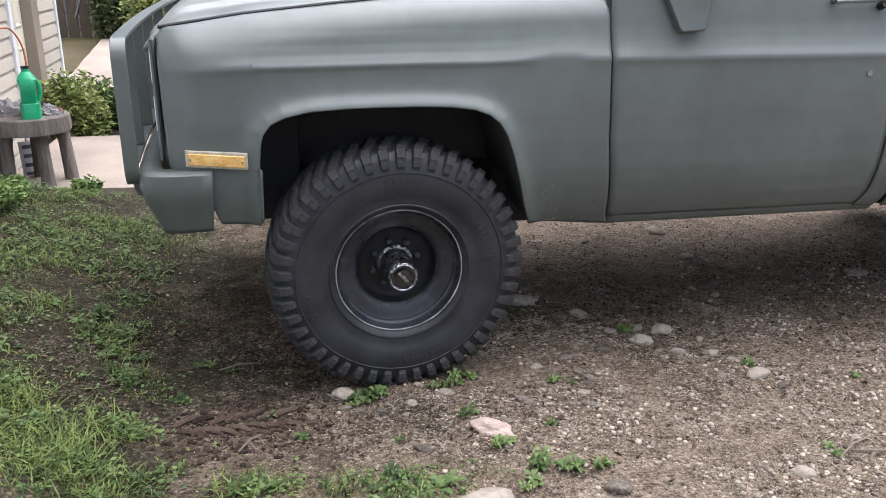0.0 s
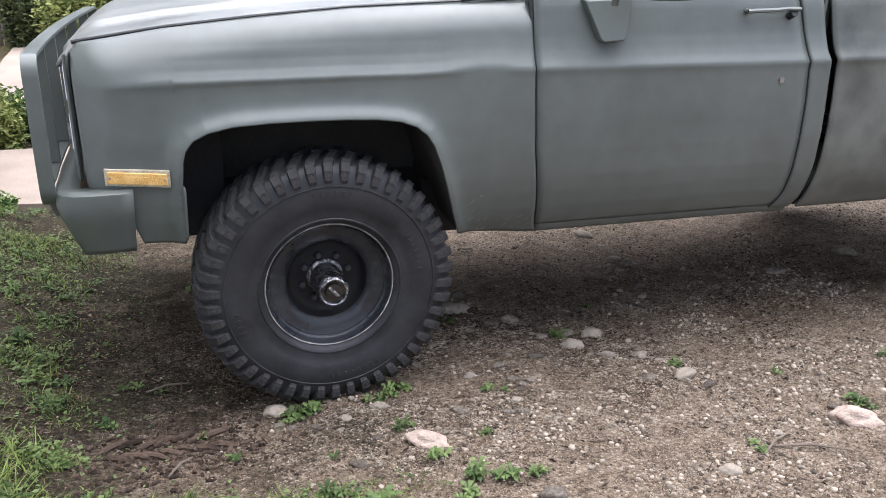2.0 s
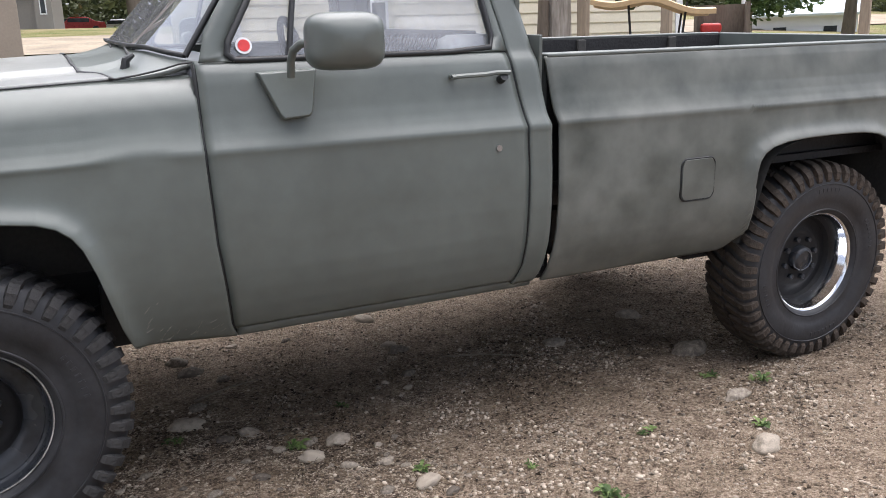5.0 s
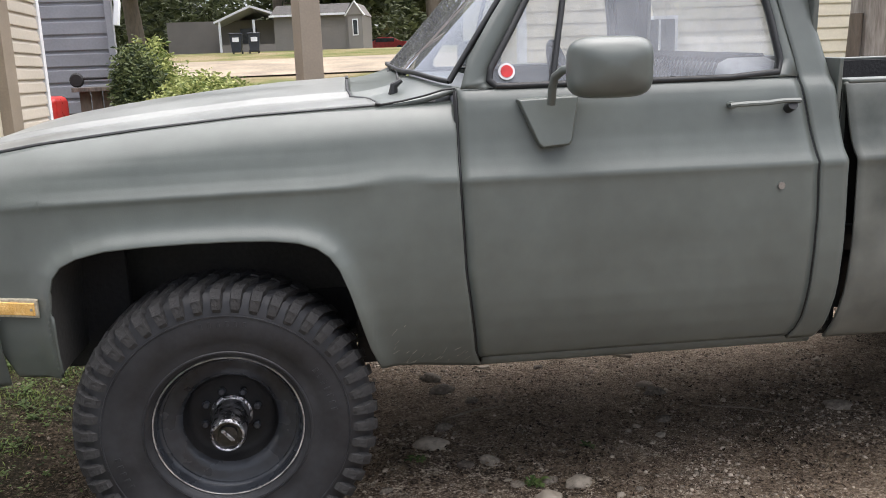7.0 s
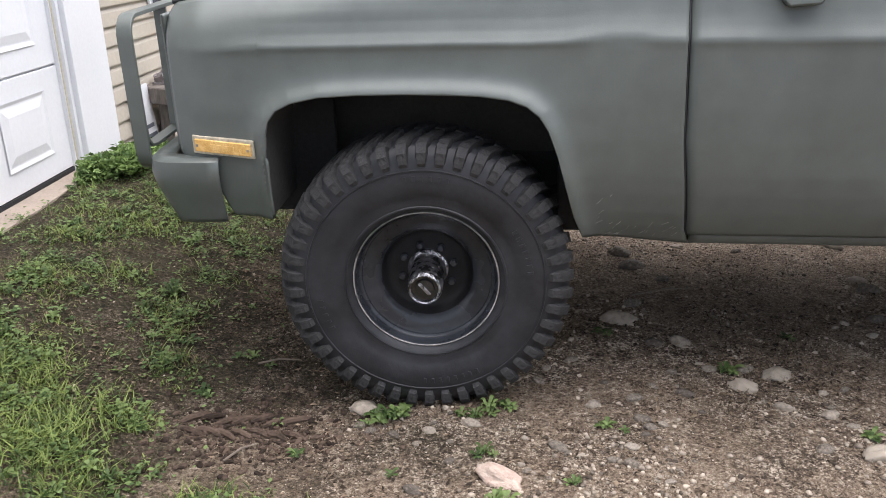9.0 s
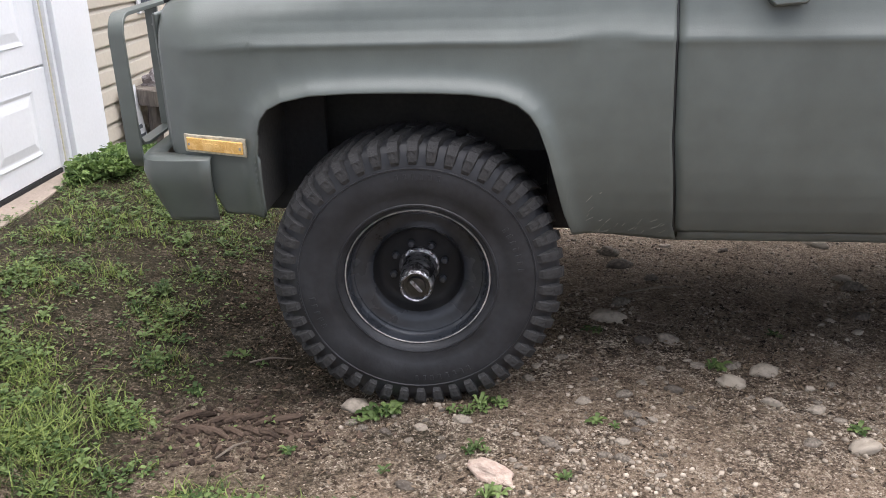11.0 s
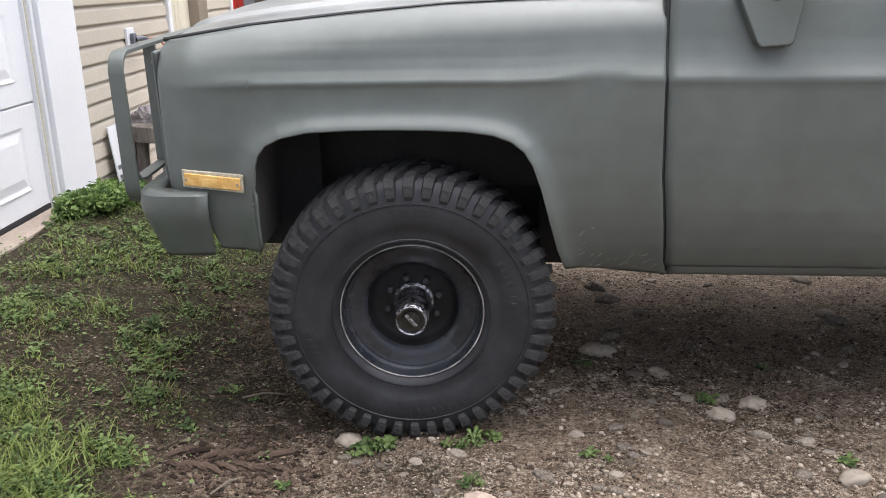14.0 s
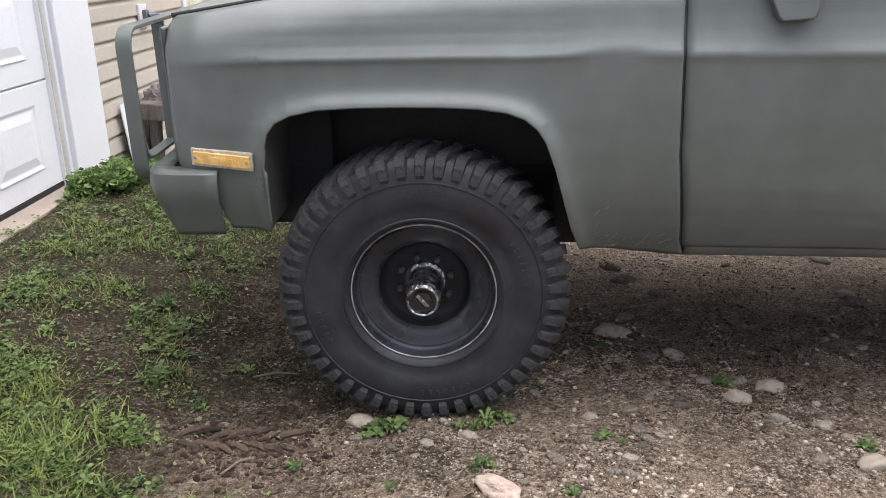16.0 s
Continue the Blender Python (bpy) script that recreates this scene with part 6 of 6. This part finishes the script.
    # house with an open porch
    x, y = at_bearing(-5.6, 64)
    h = tagged(empty("far_house", pose(x, y, field_z(x, y))), "far house with a white open carport gable", "house")
    part("wall", box(-7, 3, -0.5, 2.6, 9, 2.6), GREY_SIDING, h)
    bm = bmesh.new()
    a = [bm.verts.new(p) for p in ((-3.0, -1, 2.3), (-0.4, -1, 3.4), (2.9, -1, 2.3))]
    b = [bm.verts.new(p) for p in ((-3.0, 9, 2.3), (-0.4, 9, 3.4), (2.9, 9, 2.3))]
    for p, q in ((0, 1), (1, 2)):
        bm.faces.new((a[p], a[q], b[q], b[p]))
    part("roof", thick(bm, 0.15), WHITE, h, smooth=False)
    for px in (-2.6, -0.2, 2.6):
        part("post", box(px - 0.08, -0.9, -0.5, px + 0.08, -0.74, 2.4), WHITE, h)
    part("half_wall", box(-2.6, -0.85, -0.5, 2.6, -0.75, 0.7), GREY_SIDING, h)
    part("window", box(-1.6, 2.9, 0.9, -0.4, 2.98, 2.0), DARK_GLASS, h)


build_far()


def build_car(name, x, y, rz, paint, label, L=4.3):
    c = tagged(empty(name, pose(x, y, field_z(x, y), 0, 0, rz)), label, "car")
    prof = [(-2.1, 0.35), (-2.12, 0.6), (-1.9, 0.80), (-1.0, 0.90), (-0.45, 1.30), (0.75, 1.33), (1.45, 0.98), (2.05, 0.92), (2.15, 0.6), (2.1, 0.35)]
    rows = [[(px, s, pz) for px, pz in prof] for s in (-0.82, -0.78, 0.78, 0.82)]
    for j, k in ((0, 0.94), (3, 0.94)):
        rows[j] = [(px, py, 0.35 + (pz - 0.35) * k) for px, py, pz in rows[j]]
    bm = grid(rows)
    vs = [v for v in bm.verts]
    n = len(prof)
    bm.faces.new(vs[:n])
    bm.faces.new(vs[-n:])
    part("body", bm, paint, c, bevel=0.04)
    part("side_window", box(-0.7, -0.86, 0.92, 0.9, -0.80, 1.22), DARK_GLASS, c, bevel=0.02)
    part("windshield", box(-1.0, -0.7, 0.92, -0.5, 0.7, 1.2), DARK_GLASS, c, bevel=0.02)
    for px in (-1.35, 1.35):
        for py in (-0.80, 0.80):
            w = part("wheel", lathe([(0.001, -0.1), (0.30, -0.1), (0.32, 0), (0.30, 0.1), (0.001, 0.1)], 24), RUBBER, c)
            w.matrix_basis = pose(px, py, 0.32)
    return c


build_car("red_car", *at_bearing(2.4, 74), 8, RED, "red coupe parked across the field")
build_car("white_car", *at_bearing(4.8, 80), -10, WHITE, "white car parked behind the red one")


# ---- cream house and yard beyond the truck bed ----
def build_cream_house():
    y0 = 11.4
    h = tagged(empty("cream_house", pose(0, y0, height(6, y0))), "cream lap-sided house with white-trimmed windows", "house")
    w = part("wall", box(3.3, 0.03, -0.5, 12.3, 7.0, 4.2), SIDING_Y, h)
    z = -0.2
    while z < 4.1:
        rows = [[(x, -0.005, z + 0.205), (x, -0.025, z + 0.01), (x, -0.022, z), (x, 0.03, z)] for x in (3.3, 12.28)]
        part("siding_board", grid(rows), SIDING_Y, w, smooth=False)
        z += 0.20
    part("corner_trim", box(12.2, -0.04, -0.4, 12.36, 0.1, 4.2), WHITE, h)
    part("corner_trim", box(3.22, -0.04, -0.4, 3.36, 0.1, 4.2), WHITE, h)
    for x0, x1, za, zb in ((5.33, 5.85, 0.86, 1.62), (11.45, 12.0, 1.75, 2.9)):
        f = part("window_frame", box(x0 - 0.06, -0.05, za - 0.06, x1 + 0.06, 0.0, zb + 0.06), WHITE, h, bevel=0.01)
        part("pane", box(x0, -0.056, za, (x0 + x1) / 2 - 0.02, -0.052, zb), DARK_GLASS, f, smooth=False)
        part("pane", box((x0 + x1) / 2 + 0.02, -0.056, za, x1, -0.052, zb), DARK_GLASS, f, smooth=False)
    part("roof", box(2.9, -0.5, 4.2, 12.8, 7.4, 4.35), ROOFING, h)
    part("skirting", box(3.35, -0.03, -0.5, 12.2, 0.02, -0.2), TRIM_GREY, h)


build_cream_house()


def build_right_yard():
    # bare trunk with a broken side stem
    x, y = at_bearing(32.1, 13.0, 0.6)
    t = tagged(empty("bare_trunk", pose(x, y, height(x, y))), "pale weathered bare tree trunk with cut boughs", "tree")
    pts = [(0.02 * math.sin(k), 0.02 * math.cos(2 * k), -0.2 + 0.42 * k) for k in range(10)]
    bm = tube(pts, [0.30, 0.27, 0.25, 0.24, 0.23, 0.22, 0.21, 0.20, 0.19, 0.17], seg=22)
    for v in bm.verts:
        a = math.atan2(v.co.y, v.co.x)
        v.co.x *= 1 + 0.12 * math.sin(5 * a) + 0.06 * noise.noise(v.co * 3)
        v.co.y *= 1 + 0.12 * math.sin(5 * a)
    part("trunk", bm, PALE_BARK, t)
    part("side_stem", tube([(-0.22, -0.1, -0.1), (-0.30, -0.1, 0.8), (-0.27, -0.1, 1.6)], [0.10, 0.09, 0.08]), BARK, t)
    r = random.Random(8)
    blobs = [(-1.6 + 0.35 * k, -0.3 + r.uniform(-0.3, 0.3), 2.75 + r.uniform(-0.15, 0.25), 0.45, 0.4, 0.22) for k in range(13)]
    blobs += [(1.3, -0.4, 2.1, 0.55, 0.4, 0.45), (1.7, -0.4, 2.4, 0.5, 0.4, 0.4), (1.1, -0.4, 1.75, 0.3, 0.3, 0.25)]
    c = new("crown", leaf_cloud("crown", blobs, 7000, 0.07, FIR, 8))
    c.parent = t
    bm = bmesh.new()
    for k in range(6):
        tube([(0, 0, 2.6), (-1.2 + 0.55 * k, -0.3, 2.9), (-1.8 + 0.75 * k, -0.35, 2.7)], [0.05, 0.03, 0.01], bm, seg=6)
    part("bough", bm, BARK, t)
    # tan support posts of a lean-to
    for deg, d, w, top in ((33.9, 12.4, 0.14, 2.9), (39.2, 11.2, 0.12, 2.9), (51.0, 12.2, 0.12, 2.9)):
        px, py = at_bearing(deg, d, 0.6)
        build_post("yard_post", px, py, w, top, 30, "tan wooden yard post with angled braces", brace=deg > 35)
    # beige buggy roof on thin struts
    x, y = at_bearing(38.1, 9.6, 0.6)
    g = tagged(empty("golf_buggy", pose(x, y, height(x, y), 0, 0, -38)), "golf buggy with a tan moulded roof", "buggy")
    rows = []
    for u in np.linspace(-1, 1, 17):
        r = []
        for v in np.linspace(-1, 1, 9):
            z = 1.68 + 0.05 * (1 - u * u) + 0.035 * math.cos(u * 5) + 0.03 * (1 - v * v) - 0.07 * u
            r.append((u * 0.64, v * 0.5, z))
        rows.append(r)
    part("roof", thick(grid(rows), 0.05), mat("tan_plastic", (0.50, 0.36, 0.20), 0.5, 0, 0.06, 3, 40, 0.03), g)
    for sx in (-0.25, 0.35):
        for sy in (-0.42, 0.42):
            part("strut", tube([(sx * 0.6, sy, 0.5), (sx, sy, 1.70)], 0.012), BLACK, g)
    part("body", box(-0.9, -0.5, 0.25, 0.9, 0.5, 0.75), TRIM_GREY, g, bevel=0.08)
    part("seat", box(-0.3, -0.45, 0.75, 0.1, 0.45, 1.15), BLACK, g, bevel=0.05)
    for sx in (-0.65, 0.65):
        for sy in (-0.5, 0.5):
            part("wheel", lathe([(0.001, -0.08), (0.2, -0.08), (0.23, 0), (0.2, 0.08), (0.001, 0.08)], 20), RUBBER, g).matrix_basis = pose(sx, sy, 0.23)
    # brown crate box with red load on a stand
    x, y = at_bearing(42.9, 15.0, 0.6)
    c = tagged(empty("wooden_bin", pose(x, y, height(x, y), 0, 0, -40)), "brown wooden bin with red clutter inside", "bin")
    part("back", box(-0.42, 0.3, 0.9, 0.42, 0.34, 1.52), BARK, c)
    part("side", box(0.36, -0.1, 0.9, 0.42, 0.3, 1.55), BARK, c)
    part("side", box(-0.46, -0.1, 0.9, -0.42, 0.3, 1.52), BARK, c)
    part("shelf", box(-0.46, -0.12, 1.00, 0.42, 0.3, 1.05), WOOD_GREY, c)
    part("leg", box(-0.4, -0.05, -0.2, 0.38, 0.25, 1.00), BARK, c)
    part("red_tub", box(-0.36, -0.08, 1.05, -0.02, 0.2, 1.22), RED, c, bevel=0.05)
    # slim pole
    x, y = at_bearing(44.15, 17.0, 0.6)
    tagged(obj("metal_pole", tube([(x, y, height(x, y) - 0.3), (x, y, 5.5)], 0.04), WHITE), "slim pale metal pole in the yard", "pole")
    # far white house with a pale roof
    x, y = at_bearing(48.0, 46, 0.6)
    w = tagged(empty("white_house", pose(x, y, height(x, y) - 1.6, 0, 0, -46)), "far white house with a pale metal roof", "house")
    part("wall", box(-2.6, 0, -1, 2.4, 5, 2.4), WHITE, w)
    bm = bmesh.new()
    a = [bm.verts.new(p) for p in ((-2.9, -0.4, 2.3), (2.7, -0.4, 2.3), (2.7, 2.6, 3.6), (-2.9, 2.6, 3.6))]
    bm.faces.new(a)
    part("roof", thick(bm, 0.12), BLUE_ROOF, w, smooth=False)
    for wx in (-1.4, 0.9):
        part("window", box(wx, -0.05, 0.6, wx + 0.6, 0.0, 1.8), DARK_GLASS, w)


build_right_yard()


# ---- stones and gravel, last ----
def stone_mesh(seed, sub=3, craggy=1.0):
    bm = bmesh.new()
    bmesh.ops.create_icosphere(bm, subdivisions=sub, radius=0.5)
    o = Vector((seed * 3.7, seed * 1.3, 0))
    for v in bm.verts:
        v.co *= 1 + craggy * (0.42 * noise.noise(v.co * 2.1 + o) + 0.14 * noise.noise(v.co * 5 + o))
        v.co.z *= 0.62
        v.co.y *= 0.82
    me = bpy.data.meshes.new("stone")
    bm.to_mesh(me)
    bm.free()
    me.materials.append(STONE)
    me.polygons.foreach_set("use_smooth", [True] * len(me.polygons))
    return me


STONE = mat("river_stone", (0.105, 0.088, 0.072), 0.9, 0, 0.3, 7.0, 60, 0.5, 40, tint=(0.36, 0.31, 0.25), island=True, spec=0.3)
PEBBLE = mat("pebble", (0.065, 0.050, 0.037), 0.9, 0, 0.3, 30, 90, 0.0, tint=(0.47, 0.40, 0.32), island=True, spec=0.3)
PINK_STONE = mat("pink_stone", (0.33, 0.23, 0.185), 0.85, 0, 0.2, 6, 30, 0.6, 18, tint=(0.50, 0.41, 0.34))
STONES_FRONT = ((-0.22, 0.04, 0.098), (-0.18, -0.08, 0.044), (-0.22, -0.05, 0.045), (-0.10, -0.10, 0.048), (-0.14, -0.05, 0.018), (-0.02, -0.15, 0.034), (0.01, -0.08, 0.048), (0.05, 0.04, 0.027), (0.07, 0.01, 0.025), (0.14, -0.04, 0.064), (0.08, -0.14, 0.025), (0.09, -0.24, 0.038), (-0.00, -0.39, 0.062), (0.00, -0.17, 0.021), (0.02, -0.04, 0.026), (0.35, 0.26, 0.048), (0.42, 0.30, 0.024), (0.38, 0.36, 0.040), (0.41, -0.15, 0.075), (0.30, -0.25, 0.029), (0.32, -0.28, 0.033), (0.31, -0.11, 0.026), (-0.09, -0.32, 0.023), (0.29, -0.05, 0.018))
STONES_UNDER = ((0.79, 1.42, 0.153), (0.75, 1.61, 0.118), (0.91, 1.25, 0.070), (0.74, 0.96, 0.087), (0.67, 0.79, 0.152), (0.79, 0.60, 0.079), (0.89, 0.62, 0.100), (0.47, 0.44, 0.062), (1.77, 1.31, 0.092), (1.78, 1.21, 0.098), (1.71, 0.91, 0.076), (1.64, 0.75, 0.051), (1.57, 0.85, 0.044), (1.52, 0.81, 0.036), (0.93, 0.45, 0.032), (1.00, 0.55, 0.037), (1.08, 0.42, 0.077), (0.96, 0.41, 0.063), (1.19, 0.39, 0.128), (1.05, 0.29, 0.105), (0.82, 0.36, 0.043), (1.81, 1.80, 0.130), (1.33, 1.70, 0.06), (1.05, 1.75, 0.07))
STONES_SIDE = ((0.58, 0.27, 0.033), (0.53, 0.11, 0.055), (0.67, 0.16, 0.062), (0.74, 0.25, 0.040), (0.84, 0.21, 0.068), (0.68, 0.02, 0.065), (0.70, -0.02, 0.047), (0.68, -0.06, 0.035), (0.74, -0.00, 0.042), (0.63, -0.14, 0.050), (0.62, -0.23, 0.053), (0.57, -0.21, 0.046), (0.48, -0.19, 0.034), (0.44, -0.18, 0.034), (0.72, -0.31, 0.038), (0.69, -0.29, 0.027), (1.15, 0.16, 0.072), (1.29, 0.13, 0.066), (1.10, 0.20, 0.030), (1.20, -0.10, 0.061), (1.35, -0.11, 0.108), (1.31, 0.28, 0.038), (1.34, 0.07, 0.042), (1.31, 0.19, 0.037), (0.88, 0.10, 0.029), (1.39, 0.31, 0.045), (1.40, -0.20, 0.062))
STONES_FAR = ((1.73, -0.60, 0.181), (3.00, 0.44, 0.201), (2.50, 0.87, 0.129), (3.08, 1.02, 0.142), (2.53, -0.50, 0.156), (1.73, -0.49, 0.052), (2.77, -0.10, 0.134), (0.11, -0.76, 0.200), (-0.32, -0.67, 0.068), (1.41, -0.60, 0.047), (1.11, -0.76, 0.077), (0.52, -0.74, 0.088))


def lay_stones():
    kinds = [stone_mesh(k) for k in range(6)]
    pink = stone_mesh(0, 4, 1.15)
    pink.materials.clear()
    pink.materials.append(PINK_STONE)
    for i, (x, y, s) in enumerate(STONES_FRONT + STONES_UNDER + STONES_SIDE + STONES_FAR + ((0.24, -0.33, 0.155),)):
        me = pink if s > 0.15 and y < 0 and x < 1.9 and x > 0.15 else kinds[i % 6]
        o = new("stone", me)
        o.matrix_world = Matrix.Translation((x, y, rough_ground(x, y) + s * 0.05)) @ Matrix.Rotation(rng.uniform(-0.7, 0.7), 4, "Z") @ Matrix.Diagonal((s * 0.96, s * rng.uniform(0.5, 0.85), s * rng.uniform(0.6, 0.95), 1))
        tagged(o, "pinkish rounded stone bedded in the drive" if me is pink else "grey-buff rounded stone bedded in the drive", "stone", "stones on the drive")


lay_stones()


def lay_gravel():
    """Loose pebbles, thick on the drive and thin under the grass."""
    protos = []
    for k in range(5):
        bm = bmesh.new()
        bmesh.ops.create_icosphere(bm, subdivisions=1, radius=0.5)
        o = Vector((k * 5.1, 2, 0))
        vs = []
        for v in bm.verts:
            c = v.co * (1 + 0.5 * noise.noise(v.co * 1.7 + o))
            vs.append((c.x, c.y * 0.8, c.z * 0.6))
        fs = [[v.index for v in f.verts] for f in bm.faces]
        bm.free()
        protos.append((np.array(vs), np.array(fs)))
    V, F, base = [], [], 0
    n = 0
    while n < 42000:
        x, y = rng.uniform(-1.4, 4.4), rng.uniform(-1.75, 2.4)
        near = ease(1.6, -0.3, y)
        dens = (0.08 + 0.92 * ease(-0.1, 0.45, noise.noise(Vector((x * 1.8, y * 1.8, 40))) + 0.6 * noise.noise(Vector((x * 6, y * 6, 14))))) * (0.62 + 0.38 * near) * (0.03 + 0.97 * ease(-0.5, 0.25, x))
        if rng.random() > dens:
            continue
        s = 0.0030 + 0.020 * rng.random() ** 7.0 + (0.014 if rng.random() < 0.014 else 0)
        v, f = protos[rng.randrange(5)]
        a = rng.uniform(0, 6.28)
        c, sn = math.cos(a), math.sin(a)
        q = v * s
        q = np.stack([q[:, 0] * c - q[:, 1] * sn + x, q[:, 0] * sn + q[:, 1] * c + y, q[:, 2] + rough_ground(x, y) + s * 0.12], 1)
        V.append(q)
        F.append(f + base)
        base += len(v)
        n += 1
    o = new("gravel", pydata("gravel", np.concatenate(V).tolist(), np.concatenate(F).tolist(), PEBBLE, True))
    tagged(o, "loose mixed gravel scattered over the drive", "gravel", kind="stuff")


lay_gravel()


def lay_grit():
    """Coarse sand grains, each an eight-sided crumb."""
    r = np.random.default_rng(5)
    n = 76000
    xs, ys = r.uniform(-1.0, 3.4, n), r.uniform(-1.0, 2.3, n)
    keep = [k for k in range(n) if r.random() < (0.15 + 0.85 * ease(-0.25, 0.4, noise.noise(Vector((xs[k] * 2.3, ys[k] * 2.3, 8))) + 0.5 * noise.noise(Vector((xs[k] * 9, ys[k] * 9, 1))))) * (0.15 + 0.85 * ease(-0.7, 0.2, xs[k]))]
    xs, ys = xs[keep], ys[keep]
    zs = np.array([rough_ground(x, y) for x, y in zip(xs, ys)])
    n = len(xs)
    size = 0.0018 + 0.0032 * r.random(n) ** 3
    turn = r.uniform(0, 6.283, n)
    unit = np.array([(1, 0, 0), (0, 1, 0), (-1, 0, 0), (0, -1, 0), (0, 0, 1), (0, 0, -1)], float)
    c, q = np.cos(turn)[:, None], np.sin(turn)[:, None]
    px = (unit[:, 0] * c - unit[:, 1] * q) * size[:, None] + xs[:, None]
    py = (unit[:, 0] * q + unit[:, 1] * c) * size[:, None] * 0.75 + ys[:, None]
    pz = unit[:, 2] * size[:, None] * 0.7 + (zs + size * 0.5)[:, None]
    V = np.stack([px, py, pz], 2).reshape(-1, 3)
    tri = np.array([(0, 1, 4), (1, 2, 4), (2, 3, 4), (3, 0, 4), (1, 0, 5), (2, 1, 5), (3, 2, 5), (0, 3, 5)])
    F = (tri[None] + (np.arange(n) * 6)[:, None, None]).reshape(-1, 3)
    o = new("coarse_sand", pydata("coarse_sand", V.tolist(), F.tolist(), PEBBLE))
    tagged(o, "coarse pale sand grains scattered over the drive", "gravel", kind="stuff")


lay_grit()


def lay_clods():
    """Churned earth with the print of a lugged tyre, beside the front wheel."""
    bm = bmesh.new()
    soil = mat("churned_soil", (0.026, 0.018, 0.013), 0.95, 0, 0.3, 20, 120, 0.8, 70, tint=(0.105, 0.074, 0.055), island=True, spec=0.2)
    r = random.Random(6)
    for k in range(7):
        for row in (0, 1):
            x = -0.77 + k * 0.056 + row * 0.02
            y = -0.045 - 0.085 * row + 0.01 * math.sin(k * 2.1)
            a = radians(-24 if row else 30) + r.uniform(-0.15, 0.15)
            dx, dy = math.cos(a), math.sin(a)
            L, w = r.uniform(0.036, 0.052), 0.0105
            z = rough_ground(x, y)
            pts = [Vector((x + dx * u * L, y + dy * u * L + r.uniform(-0.003, 0.003), z + 0.005 + 0.005 * (1 - u * u) + r.uniform(-0.002, 0.002))) for u in np.linspace(-1, 1, 6)]
            tube(pts, [w * 0.6, w, w * 1.1, w, w, w * 0.5], bm, seg=7)
    for _ in range(1500):
        x, y = r.gauss(-0.56, 0.17), r.gauss(-0.11, 0.12)
        s = 0.003 + 0.013 * r.random() ** 3
        m = Matrix.Translation((x, y, rough_ground(x, y) + s * 0.15)) @ Matrix.Rotation(r.uniform(0, 6), 4, Vector((r.gauss(0, 0.4), r.gauss(0, 0.4), 1))) @ Matrix.Diagonal((s * r.uniform(0.8, 1.5), s * r.uniform(0.5, 0.9), s * r.uniform(0.4, 0.7), 1))
        bmesh.ops.create_icosphere(bm, subdivisions=1, radius=1.0, matrix=m)
    tagged(obj("churned_soil", bm, soil, smooth=False), "churned dark soil with tyre lug prints", "soil", kind="stuff")


lay_clods()


def litter():
    """Twigs lying about the drive."""
    for x, y, a, L in ((1.36, -0.66, 0.5, 0.10), (1.45, -0.72, -0.4, 0.12), (-0.55, -0.24, 0.9, 0.06), (0.9, 1.1, 0.3, 0.16), (2.1, 0.9, -0.5, 0.2), (-0.6, 0.35, 0.2, 0.08)):
        z = rough_ground(x, y) + 0.008
        dx, dy = math.cos(a) * L, math.sin(a) * L
        tagged(obj("twig", tube([(x - dx, y - dy, z), (x, y + 0.01, z + 0.008), (x + dx, y + dy, z + 0.002)], [0.004, 0.0045, 0.002], seg=6), BARK), "short dry brown twig on the dirt", "twig", "twigs on the drive")


litter()


def leaf_litter():
    """Dark dead leaf scraps and bark crumbs, thickest under the truck."""
    V, F = [], []
    n = 0
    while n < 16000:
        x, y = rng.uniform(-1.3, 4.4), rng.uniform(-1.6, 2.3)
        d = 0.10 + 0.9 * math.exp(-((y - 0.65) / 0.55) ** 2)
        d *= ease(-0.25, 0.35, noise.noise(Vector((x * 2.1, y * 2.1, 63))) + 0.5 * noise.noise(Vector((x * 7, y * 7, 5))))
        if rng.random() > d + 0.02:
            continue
        z = rough_ground(x, y) + rng.uniform(0.002, 0.010)
        s = rng.uniform(0.004, 0.015)
        a = rng.uniform(0, 6.28)
        k = rng.uniform(0.15, 0.6)
        c, q = math.cos(a) * s, math.sin(a) * s
        t1, t2 = rng.uniform(-0.4, 0.6) * s, rng.uniform(-0.4, 0.6) * s
        i = len(V)
        V += [(x - c, y - q, z), (x + q * k, y - c * k, z + t1), (x + c, y + q, z + t2), (x - q * k, y + c * k, z + t1 * 0.5)]
        F += [(i, i + 1, i + 2), (i, i + 2, i + 3)]
        n += 1
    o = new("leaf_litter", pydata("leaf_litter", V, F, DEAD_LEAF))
    tagged(o, "dark dead leaf scraps on the dirt", "litter", kind="stuff")


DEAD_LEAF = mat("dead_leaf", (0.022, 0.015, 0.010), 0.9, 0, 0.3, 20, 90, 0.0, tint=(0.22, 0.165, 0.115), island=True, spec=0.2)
leaf_litter()
